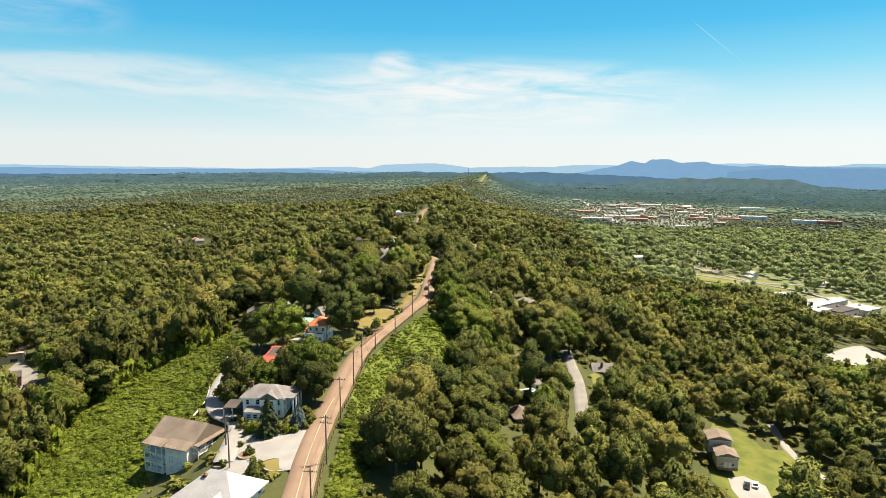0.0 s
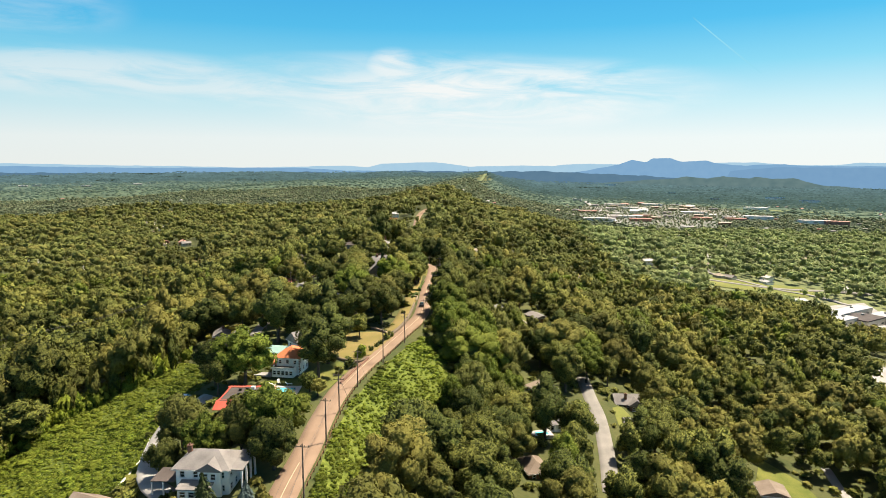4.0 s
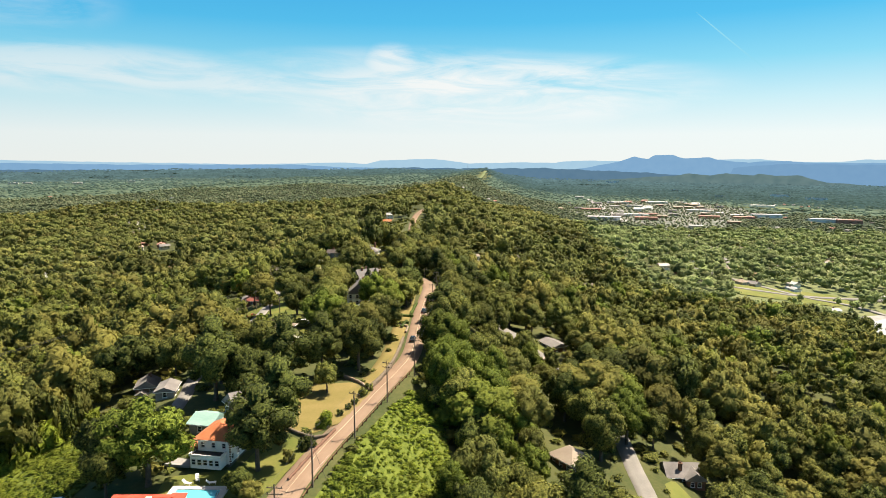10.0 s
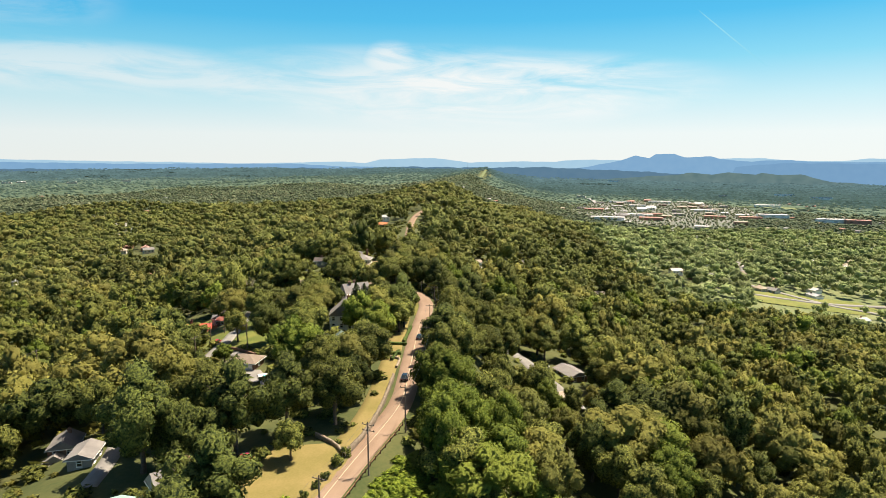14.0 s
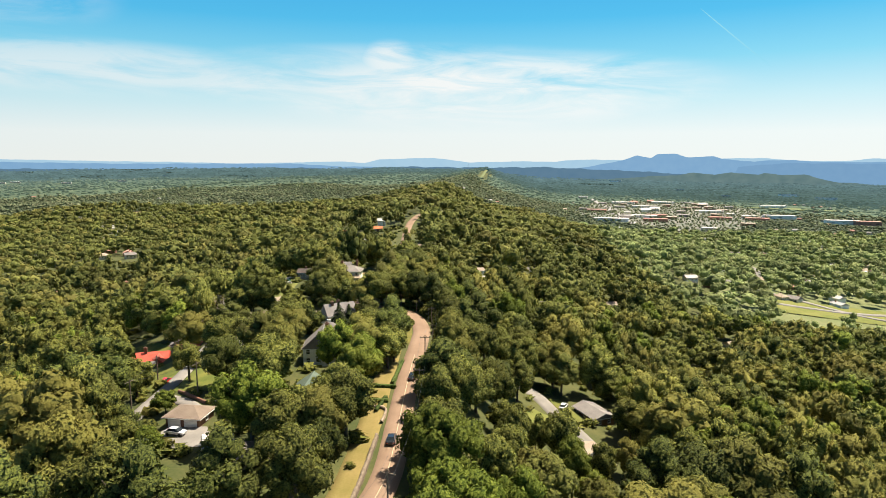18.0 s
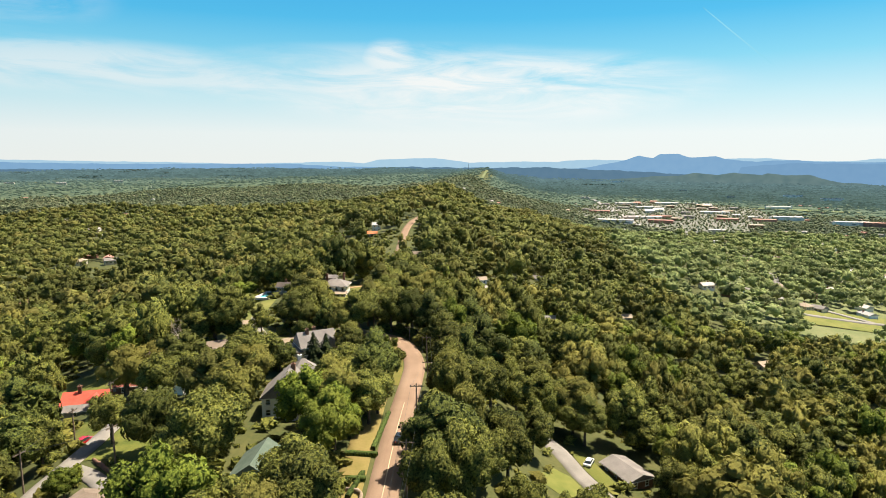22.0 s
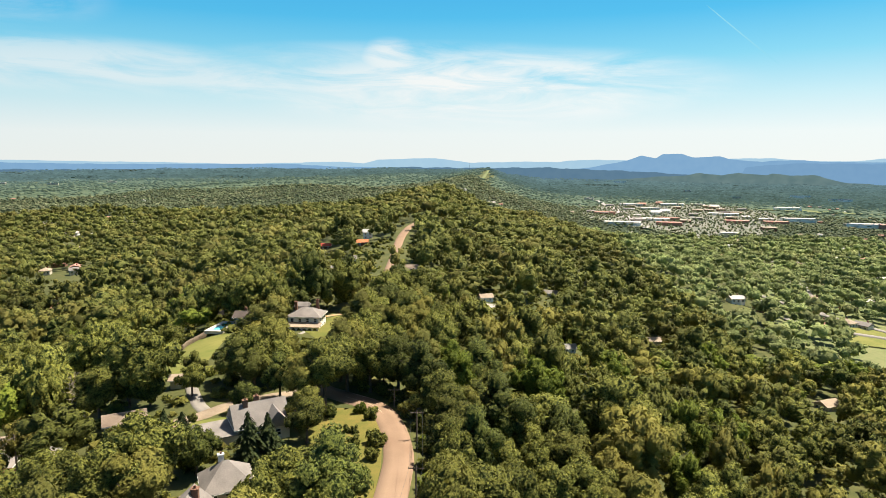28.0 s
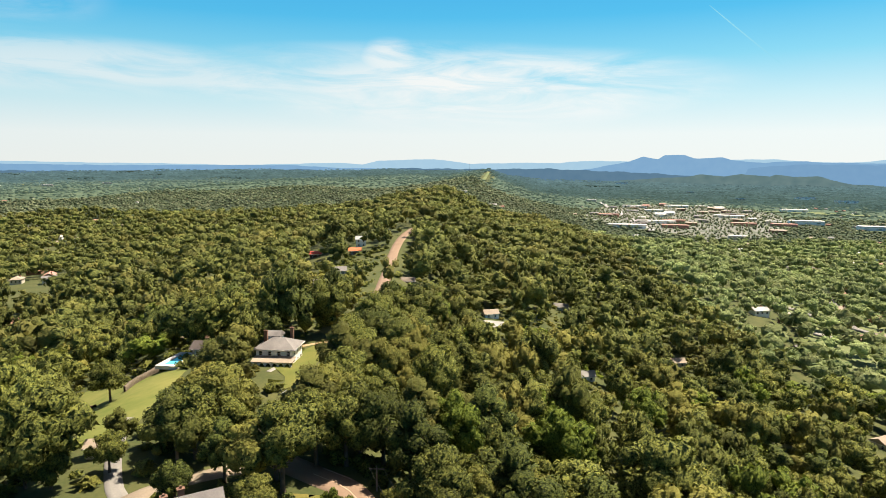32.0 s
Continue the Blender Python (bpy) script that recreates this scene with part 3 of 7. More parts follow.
YELLOW = surface("worn_yellow_paint", (0.40, 0.31, 0.20), (0.52, 0.41, 0.27), 0.8, 0.8, 6, 0)
WHITE_PAINT = surface("worn_white_paint", (0.34, 0.25, 0.18), (0.50, 0.41, 0.32), 0.8, 0.8, 6, 0)
for name, shift, mt, label in (("centre_line", 0.0, YELLOW, "worn yellow centre line on the road"), ("edge_line", 2.45, WHITE_PAINT, "worn white edge line on the road")):
    ribbon(name, RIDGE_ROAD[:23], 0.14, mt, 0.17, label, shift, "road marking", 0.01, 0.01)
for name, pts, width, mt, label in LANES:
    ribbon(name, pts, width, mt, 2.0 if pts[0][0] > 230 else 0.10, label, low=2.5 if pts[0][0] > 230 else 0.5)


def sheet(name, poly, material, label, lift=0.10, step=2.0, category="lawn"):
    """A patch laid on the ground inside a polygon, with its edge cut to the outline."""
    bm = bmesh.new()
    xs, ys = [p[0] for p in poly], [p[1] for p in poly]
    bm.faces.new([bm.verts.new((x, y, 0)) for x, y in poly])
    for axis, lo, hi in ((0, min(xs), max(xs)), (1, min(ys), max(ys))):
        v = lo + step
        while v < hi:
            co, no = ((v, 0, 0), (1, 0, 0)) if axis == 0 else ((0, v, 0), (0, 1, 0))
            bmesh.ops.bisect_plane(bm, geom=bm.verts[:] + bm.edges[:] + bm.faces[:], plane_co=co, plane_no=no)
            v += step
    rim = {v for e in bm.edges if e.is_boundary for v in e.verts}
    for v in bm.verts:
        v.co.z = float(height(v.co.x, v.co.y)) + (lift if v not in rim else lift - 0.02)
    bmesh.ops.triangulate(bm, faces=bm.faces[:])
    me = bpy.data.meshes.new(name)
    bm.to_mesh(me)
    bm.free()
    for p in me.polygons:
        p.use_smooth = True
    me.materials.append(material)
    return tagged(new(name, me), label, category, kind="structure")


GARDEN_GRASS = surface("garden_grass", (0.062, 0.088, 0.013), (0.168, 0.162, 0.034), 0.16, 0.95, 3.0, 0.4)
BEND_GRASS = surface("half_dry_grass", (0.088, 0.100, 0.017), (0.175, 0.135, 0.034), 0.22, 0.95, 3.0, 0.4)
FIELD_GRASS = surface("field_grass", (0.105, 0.125, 0.024), (0.185, 0.175, 0.046), 0.06, 0.95, 0.4, 0.0)
TOWN_GROUND = surface("town_paving", (0.07, 0.085, 0.045), (0.22, 0.205, 0.18), 0.03, 0.9, 0.3, 0.0)
for name, poly, mt, label, step in (("lawn", LAWN_OAK, DRY_GRASS, "dry sunlit lawn sloping to the road", 2), ("lawn", LAWN_HIP, GRASS, "mown lawn round the pool", 2), ("lawn", LAWN_LANE, GARDEN_GRASS, "mown green lawn beside the lane", 2), ("lawn", LAWN_RED, GARDEN_GRASS, "mown lawn before the red-roofed cottage", 2), ("lawn", LAWN_BACK, GARDEN_GRASS, "sunny lawn behind the red-roofed cottage", 3),
                              ("lawn", LAWN_BEND, BEND_GRASS, "yellow-green lawn in the road's bend", 2), ("lawn", LAWN_DRIVE, FIELD_GRASS, "mown green strip beside the gravel drive", 2), ("lawn", LAWN_POOL, FIELD_GRASS, "mown lawn below the pool terrace", 3), ("lawn", LAWN_ARCADE, GRASS, "mown lawn before the arcaded house", 2),
                              ("lawn", LAWN_SLOPE, GRASS, "mown strip of lawn before the lane house", 2), ("lawn", BANK_SLOPE, FIELD_GRASS, "sunny grass bank beside the slope lane", 2),
                              ("lawn", LAWN_HOLLOW, FIELD_GRASS, "small bright lawn beside the hollow lane", 2), ("meadow", BARNYARD, GARDEN_GRASS, "green meadow round the barn", 3), ("field", FIELD, FIELD_GRASS, "flat mown field in the valley", 12), ("parking_lot", SCHOOL, CONCRETE, "pale parking lot round the school", 12), ("parking_lot", LOT, CONCRETE, "pale empty parking lot", 8), ("parking_lot", LOT_LEFT, GREY_LANE, "grey car park below the ridge", 8), ("valley_floor", VALLEY, VALLEY_GRASS, "grassy valley floor of gardens and lots", 45), ("meadow", MEADOW, VALLEY_GRASS, "long mown meadow far down the valley", 40), ("town_ground", TOWN, TOWN_GROUND, "paved ground of the small town", 40), ("yard", YARD, CONCRETE, "pale concrete forecourt by the road", 2), ("yard", APRON, CONCRETE, "pale concrete apron before the barn", 2.1), ("yard", GARAGE_YARD, GREY_LANE, "pale garage yard", 2)):
    sheet(name, poly, mt, label, 0.22 if step == 2.1 else 0.16 if step < 8 else 0.5 if step < 12 else 1.6 if step < 20 else 3.0 if step < 41 else 0.9, step, name)

VERGE = [(x - 6.4, y) for x, y in [(-3.0, 246), (0, 252), (4.7, 271), (7.4, 296), (9, 320), (11, 350), (11.6, 364)]]
ribbon("verge", VERGE, 5.0, DRY_GRASS, 0.12, "dry grass verge beside the road", category="verge")
VINE_FLOOR = surface("vine_floor", (0.065, 0.090, 0.011), (0.165, 0.190, 0.026), 0.8, 0.95, 3.0, 1.0)
sheet("vine_bank", VINE_L, VINE_FLOOR, "steep bank covered in green vines", 0.14, 3, "bank")
sheet("vine_bank", VINE_FAR, VINE_FLOOR, "hollow in the woods covered in green vines", 0.14, 4, "bank")
sheet("yard", PALE_DRIVE, CONCRETE, "pale concrete drive in a clearing", 0.3, 3, "yard")
sheet("vine_bank", VINE_R, VINE_FLOOR, "steep roadside bank covered in green vines", 0.14, 2, "bank")


# ---- trees ----
def ico(level):
    bm = bmesh.new()
    bmesh.ops.create_icosphere(bm, subdivisions=level, radius=1)
    v = np.array([x.co[:] for x in bm.verts])
    f = np.array([[w.index for w in p.verts] for p in bm.faces])
    bm.free()
    return v, f


ICO1 = ico(1)


def crown_shape(rng, lobes, tufts, size, tall=1.0, lean=0.0):
    """A crown of radius 1 about the origin: boughs of uneven size, clothed in leaf clumps. Vertices, triangles, normals."""
    bv, bf = ICO1
    k = np.arange(lobes) + 0.5
    h = 1 - 1.75 * k / lobes + rng.uniform(-0.16, 0.16, lobes)
    a = 2.4 * k + rng.uniform(-0.7, 0.7, lobes)
    ring = np.sqrt(np.clip(1 - h * h, 0.02, 1))
    out = rng.uniform(0.36, 0.86, lobes)
    cs = np.stack([ring * np.cos(a) * out + lean * h, ring * np.sin(a) * out, h * out], 1)
    rs = rng.uniform(0.18, 0.40, lobes)
    cs, rs = np.vstack([cs, [[0, 0, -0.05]]]), np.append(rs, 0.55)
    V, F, N, n = [], [], [], 0
    for c, r in zip(cs, rs):
        v = bv * r * rng.uniform(0.72, 1.05, (len(bv), 1))
        V.append(v + c)
        N.append(bv * 0.8 + 0.6 * c + rng.normal(0, 0.25, bv.shape))
        F.append(bf + n)
        n += len(v)
    if tufts:
        m = tufts * 6
        pick = rng.choice(len(cs), m, p=rs**2 / np.sum(rs**2))
        d = rng.normal(size=(m, 3))
        d[:, 2] += 0.35
        d /= np.linalg.norm(d, axis=1, keepdims=True)
        p = cs[pick] + d * (rs[pick] * rng.uniform(0.85, 1.0, m))[:, None]
        free = p[:, 2] > -0.62
        for c, r in zip(cs, rs):
            free &= np.linalg.norm(p - c, axis=1) > 0.84 * r
        p, d = p[free][:tufts], d[free][:tufts]
        face = d + rng.normal(0, 0.55, d.shape) + np.array([0, 0, 0.2])
        face /= np.linalg.norm(face, axis=1, keepdims=True)
        u = np.cross(face, rng.normal(size=face.shape))
        u /= np.linalg.norm(u, axis=1, keepdims=True)
        w = np.cross(face, u)
        s = size * np.exp(rng.normal(0, 0.35, (len(p), 1)))
        p = p + d * s * rng.uniform(-0.2, 0.7, s.shape)
        tri = np.stack([p + (u * math.cos(t) + w * math.sin(t)) * s * rng.uniform(0.7, 1.5, s.shape) for t in (0.0, 2.09, 4.19)], 1)
        soft = 0.6 * d + 0.9 * p + np.array([0, 0, 0.15])
        soft = face * 0.42 + 0.58 * soft / np.linalg.norm(soft, axis=1, keepdims=True)
        V.append(tri.reshape(-1, 3))
        N.append(np.repeat(soft / np.linalg.norm(soft, axis=1, keepdims=True), 3, 0))
        F.append(np.arange(len(tri) * 3).reshape(-1, 3) + n)
    scale = np.array([1, 1, 1.15 * tall])
    return np.concatenate(V) * scale, np.concatenate(F), np.concatenate(N)


def limb(bm, a, b, ra, rb, sides=6):
    a, b = Vector(a), Vector(b)
    q = (b - a).to_track_quat("Z", "Y")
    rings = [[bm.verts.new(p + q @ Vector((r * math.cos(2 * math.pi * i / sides), r * math.sin(2 * math.pi * i / sides), 0))) for i in range(sides)] for p, r in ((a, ra), (b, rb))]
    for i in range(sides):
        bm.faces.new((rings[0][i], rings[0][(i + 1) % sides], rings[1][(i + 1) % sides], rings[1][i]))


def trunk_mesh(rng, name, h, r):
    bm = bmesh.new()
    x = rng.uniform(-0.3, 0.3)
    limb(bm, (0, 0, -0.8), (x * 0.4, 0, 1.0), r * 1.5, r, 8)
    limb(bm, (x * 0.4, 0, 1.0), (x, 0.1, h * 0.62), r, r * 0.6, 8)
    for k in range(5):
        a = k * 1.26 + rng.uniform(-0.3, 0.3)
        o = h * rng.uniform(0.16, 0.26)
        limb(bm, (x * 0.8, 0.05, h * rng.uniform(0.35, 0.55)), (o * math.cos(a), o * math.sin(a), h * rng.uniform(0.62, 0.8)), r * 0.4, r * 0.12, 5)
    me = bpy.data.meshes.new(name)
    bm.to_mesh(me)
    bm.free()
    me.materials.append(BARK)
    return me


# Broadleaf tree kinds, each drawn once in full and copied: crown radius about 5 m, 14 m tall.
rng = np.random.default_rng(11)
KINDS = []
for i, (mt, lobes, tall, label) in enumerate(((LEAF, 13, 1.0, "full-grown oak with a broad green crown"), (LEAF, 15, 1.15, "tall hickory with a lumpy olive-green crown"), (LEAF, 11, 0.9, "spreading broadleaf tree in full leaf"),
                                              (LEAF_DARK, 12, 1.2, "dark green broadleaf tree in full leaf"), (LEAF_BRIGHT, 13, 1.05, "bright yellow-green maple in full leaf"), (LEAF, 17, 1.05, "rounded broadleaf tree with dense leaves"), (LEAF_DARK, 14, 0.95, "dark spreading oak in full leaf"))):
    v, f, nr = crown_shape(rng, lobes + 12, 2900, 0.036, tall, rng.uniform(-0.2, 0.2))
    v = v * 5.0 + np.array([0, 0, 8.0])
    KINDS.append((mesh_of("crown", v, f, [mt], True, normals=nr), trunk_mesh(rng, "trunk", 13.5, 0.32), label))


def tree(x, y, size=1.0, kind=0, turn=0.0, tall=1.0, group="ridge trees"):
    crown, trunk, label = KINDS[kind]
    top = tagged(new("tree"), label, "tree", group)
    top.matrix_world = pose(x, y, float(height(x, y)) - 0.1, 0, 0, turn) @ Matrix.Diagonal((size, size, size * tall, 1))
    for nm, me in (("trunk", trunk), ("crown", crown)):
        o = new(nm, me)
        o.parent = top
    return top


def is_free(x, y, margin=0.0):
    """Whether trees may stand at the places."""
    ok = np.ones(np.shape(x), bool)
    right = x > CREST_X(y)
    open_far = (y > 600) & (y < 722)
    gap = np.where(y < 232, 7.2, np.where(y < 392, np.where(right, 5.6, 8.6), np.where(open_far, 4.6, 4.0)))
    ok &= line_distance(RIDGE_ROAD, x, y) > gap + margin
    for _, pts, width, _, _ in LANES:
        ok &= line_distance(pts, x, y) > width / 2 + (0.2 if width < 3.7 else 2.2) + margin
    for poly, grow in CLEAR:
        ok &= ~inside(poly, x, y)
        if grow:
            ok &= line_distance(poly + poly[:1], x, y) > grow
    for cx, cy, r in ROUND:
        ok &= np.hypot(x - cx, y - cy) > r
    return ok


# trees are left out along these camera sight lines: x, y, height over ground, half width, seconds
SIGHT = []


def off_sight_lines(x, y, size):
    """False for trees that would block one of the camera's sight lines."""
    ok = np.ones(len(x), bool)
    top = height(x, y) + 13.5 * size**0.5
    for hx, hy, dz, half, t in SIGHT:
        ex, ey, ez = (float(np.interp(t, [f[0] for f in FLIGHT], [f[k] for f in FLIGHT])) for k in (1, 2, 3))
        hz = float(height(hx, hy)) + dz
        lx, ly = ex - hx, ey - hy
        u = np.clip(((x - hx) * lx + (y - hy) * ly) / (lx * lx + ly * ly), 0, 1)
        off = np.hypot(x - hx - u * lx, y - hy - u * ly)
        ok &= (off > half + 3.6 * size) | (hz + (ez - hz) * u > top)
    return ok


def scatter(rng, x0, x1, y0, y1, gap):
    """Places on a shaken grid."""
    a, b = np.meshgrid(np.arange(x0, x1, gap), np.arange(y0, y1, gap))
    a = a + (np.arange(a.shape[0])[:, None] % 2) * gap / 2
    return (a + rng.uniform(-0.46, 0.46, a.shape) * gap).ravel(), (b + rng.uniform(-0.46, 0.46, b.shape) * gap).ravel()


def in_view(x, y, margin=14):
    """The wedge of land that the flight looks over."""
    return (y > 90) & (y > 1.55 * (86 - height(x, y))) & (x > -0.66 * (y - 0) - margin - 5) & (x < 0.80 * (y - 0) + margin)


def woods(name, x, y, size, shapes, material, label, rng, tall=(0.75, 1.3)):
    """Many crowns in one mesh, all of leaves."""
    V, F, N, T, n = [], [], [], [], 0
    z = height(x, y)
    for i in range(len(x)):
        v, f, nr = shapes[rng.integers(len(shapes))]
        r = size[i]
        a, t = rng.uniform(0, 6.28), rng.uniform(*tall) / max(r, 0.8) ** 0.5
        c, s = math.cos(a), math.sin(a)
        w = np.stack([(v[:, 0] * c - v[:, 1] * s) * 5 * r + x[i], (v[:, 0] * s + v[:, 1] * c) * 5 * r + y[i], (v[:, 2] * 5 + 8.0) * r * t + z[i]], 1)
        V.append(w)
        N.append(np.stack([nr[:, 0] * c - nr[:, 1] * s, nr[:, 0] * s + nr[:, 1] * c, nr[:, 2]], 1))
        F.append(f + n)
        n += len(w)
        T.append(np.full(len(w), rng.uniform()))
    me = mesh_of(name, np.concatenate(V), np.concatenate(F), [material], True, normals=np.concatenate(N), tint=np.concatenate(T))
    return tagged(new(name, me), label, "woods", kind="stuff")


NEAR = [crown_shape(rng, 20, 1250, 0.050, rng.uniform(0.85, 1.2), rng.uniform(-0.25, 0.25)) for _ in range(9)]
MID = [crown_shape(rng, 16, 600, 0.060, rng.uniform(0.85, 1.25), rng.uniform(-0.25, 0.25)) for _ in range(10)]
MID_FAR = [crown_shape(rng, 8, 270, 0.082, rng.uniform(0.85, 1.2), rng.uniform(-0.2, 0.2)) for _ in range(10)]
BETWEEN = [crown_shape(rng, 5, 110, 0.108, rng.uniform(0.8, 1.15), rng.uniform(-0.25, 0.25)) for _ in range(12)]
FAR = [crown_shape(rng, 1, 27, 0.145, rng.uniform(0.75, 1.1), rng.uniform(-0.25, 0.25)) for _ in range(12)]
DISTANT = [crown_shape(rng, 0, 10, 0.19, rng.uniform(0.7, 1.0)) for _ in range(9)]
FARTHEST = [crown_shape(rng, 0, 0, 0.2, rng.uniform(0.6, 0.8)) for _ in range(7)]
SCRUB = [crown_shape(rng, 0, 26, 0.30, 0.8) for _ in range(6)]


def scrub(name, x, y, size, material, label, rng, shapes=None, flat=0.75):
    """Many low mounds of leaves in one mesh."""
    V, F, N, T, n = [], [], [], [], 0
    z = height(x, y)
    for i in range(len(x)):
        v, f, nr = (shapes or SCRUB)[rng.integers(6)]
        w = v * size[i] * np.array([1.1, 1.1, flat])
        V.append(w + np.array([x[i], y[i], z[i] + 0.25 * size[i]]))
        N.append(nr)
        F.append(f + n)
        n += len(w)
        T.append(np.full(len(w), rng.uniform()))
    me = mesh_of(name, np.concatenate(V), np.concatenate(F), [material], True, normals=np.concatenate(N), tint=np.concatenate(T))
    return tagged(new(name, me), label, "bushes", kind="stuff")


HOUSE_SPOTS = []


def plant_woods():
    rng = np.random.default_rng(21)
    x, y = scatter(rng, -330, 420, 90, 560, 9.6)
    ok = is_free(x, y) & in_view(x, y)
    x, y = x[ok], y[ok]
    size = np.exp(rng.normal(0.12, 0.26, len(x)) + 0.16 * np.sin(x / 23 + 1.3 * np.sin(y / 41)) * np.sin(y / 29)).clip(0.62, 2.0)
    edge = ~is_free(x, y, 3.0)
    size[edge] *= 0.78
    ok = off_sight_lines(x, y, size)
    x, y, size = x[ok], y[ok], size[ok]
    cx = CREST_X(y)
    # the couple of hundred that the flight passes nearest are trees of their own
    near = np.argsort(np.abs(x - cx - 8) + 0.25 * np.abs(y - 255))[:185]
    mask = np.zeros(len(x), bool)
    mask[near] = True
    for i in near:
        k = 4 if (4 < x[i] - cx[i] < 26 and 205 < y[i] < 275 and rng.uniform() < 0.6) else int(rng.choice([0, 1, 2, 3, 4, 5, 6], p=[0.22, 0.18, 0.15, 0.12, 0.08, 0.15, 0.10]))
        tree(x[i], y[i], size[i], k, rng.uniform(0, 360), rng.uniform(0.85, 1.1) / size[i] ** 0.5)
    # low scrub where the ground between the trees lies open
    ux, uy = scatter(rng, -130, 170, 96, 690, 3.6)
    ok = in_view(ux, uy) & (line_distance(RIDGE_ROAD, ux, uy) > 5.6)
    for poly, grow in CLEAR:
        ok &= ~inside(poly, ux, uy)
    for _, pts, width, _, _ in LANES:
        ok &= line_distance(pts, ux, uy) > width / 2 + 1.2
    for hx, hy, hr in HOUSE_SPOTS:
        ok &= np.hypot(ux - hx, uy - hy) > hr
    ux, uy = ux[ok], uy[ok]
    gap = np.full(len(ux), 1e9)
    for i in range(len(x)):
        gap = np.minimum(gap, np.hypot(ux - x[i], uy - y[i]) - 3.0 * size[i])
    ok = (gap > 0.3) & (rng.uniform(size=len(ux)) < 0.5)
    ux, uy = ux[ok], uy[ok]
    scrub("scrub", ux, uy, rng.uniform(0.7, 1.6, len(ux)) ** 2.2 + 0.4, LEAF, "low green scrub between the trees", rng)
    x, y, size = x[~mask], y[~mask], size[~mask]
    r = rng.uniform(size=len(x))
    for lo, hi, mt, label in ((0, 0.72, LEAF, "dense green broadleaf woods on the ridge"), (0.72, 0.92, LEAF_DARK, "dark green broadleaf woods on the ridge"), (0.92, 1.0, LEAF_BRIGHT, "bright green trees among the woods")):
        m = (r >= lo) & (r < hi)
        way = np.abs(x - CREST_X(y) - 10) + 0.45 * np.abs(y - 250)
        n, nn = way < 175, np.argsort(np.argsort(way)) < 220
        woods("woods", x[m & nn], y[m & nn], size[m & nn], NEAR, mt, label + " beside the road", rng)
        woods("woods", x[m & n & ~nn], y[m & n & ~nn], size[m & n & ~nn], MID, mt, label, rng)
        woods("woods", x[m & ~n], y[m & ~n], size[m & ~n], MID_FAR, mt, label + " beyond", rng)
    x, y = scatter(rng, -900, 1150, 560, 1380, 9.7)
    ok = is_free(x, y) & in_view(x, y)
    valley = x - CREST_X(y) > 190
    ok &= (y < 600) | ~valley | (rng.uniform(size=len(x)) < 0.9)
    x, y, valley = x[ok], y[ok], valley[ok]
    size = np.exp(rng.normal(0.20, 0.34, len(x)) + 0.2 * np.sin(x / 43 + 1.5 * np.sin(y / 61)) * np.sin(y / 37)).clip(0.55, 2.3) * np.where(valley, 0.92, 1.0)
    ok = off_sight_lines(x, y, size)
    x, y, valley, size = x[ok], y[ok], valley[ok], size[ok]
    closer = ~valley & (y < 720) & (np.abs(x - CREST_X(y)) < 270)
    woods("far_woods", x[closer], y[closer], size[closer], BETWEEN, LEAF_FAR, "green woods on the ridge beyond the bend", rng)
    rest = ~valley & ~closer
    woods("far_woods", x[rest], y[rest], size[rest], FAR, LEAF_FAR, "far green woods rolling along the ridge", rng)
    woods("valley_trees", x[valley], y[valley], size[valley] * 1.1, FAR, LEAF_VALLEY_HAZE, "green shade trees spread through the valley", rng)
    bx, by = scatter(rng, -230, 280, -130, 190, 11.5)
    ok = is_free(bx, by) & ~in_view(bx, by, 4)
    bx, by = bx[ok], by[ok]
    woods("woods", bx, by, np.exp(rng.normal(0.15, 0.22, len(bx))), FAR, LEAF, "green woods behind the start of the flight", rng)
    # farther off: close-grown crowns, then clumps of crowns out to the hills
    for near, far, gap, low, high, shapes, mt, name, label in ((1380, 2350, 13.5, 1.0, 1.85, DISTANT, LEAF_DISTANT_HAZE, "distant_woods", "distant woods in leaf colours paled for haze"), (2350, 4620, 28, 1.9, 3.7, FARTHEST, HAZED_CANOPY, "backdrop_woods", "distant unbroken woods out to the hills, glowing with painted haze")):
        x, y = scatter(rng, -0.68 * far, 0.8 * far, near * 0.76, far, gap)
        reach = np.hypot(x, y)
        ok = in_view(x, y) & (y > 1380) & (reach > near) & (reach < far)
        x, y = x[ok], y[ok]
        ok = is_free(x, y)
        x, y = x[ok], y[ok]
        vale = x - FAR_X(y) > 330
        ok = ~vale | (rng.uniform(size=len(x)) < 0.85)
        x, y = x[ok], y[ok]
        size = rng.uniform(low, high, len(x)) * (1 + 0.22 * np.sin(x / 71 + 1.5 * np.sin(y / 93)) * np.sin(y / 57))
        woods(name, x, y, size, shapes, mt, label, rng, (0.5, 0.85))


# ---- houses ----
def part(name, bm, material, parent, label=""):
    me = bpy.data.meshes.new(name)
    bm.normal_update()
    bm.to_mesh(me)
    bm.free()
    for m in material if isinstance(material, tuple) else (material,):
        me.materials.append(m)
    ob = new(name, me)
    ob.parent = parent
    return tagged(ob, label)


def box(bm, x, y, z, sx, sy, sz, bevel=0.0):
    """A block centred on (x, y), standing on z."""
    r = bmesh.ops.create_cube(bm, size=1, matrix=Matrix.Translation((x, y, z + sz / 2)) @ Matrix.Diagonal((sx, sy, sz, 1)))
    if bevel:
        bmesh.ops.bevel(bm, geom=list({e for v in r["verts"] for e in v.link_edges}), offset=bevel, segments=1, affect="EDGES")


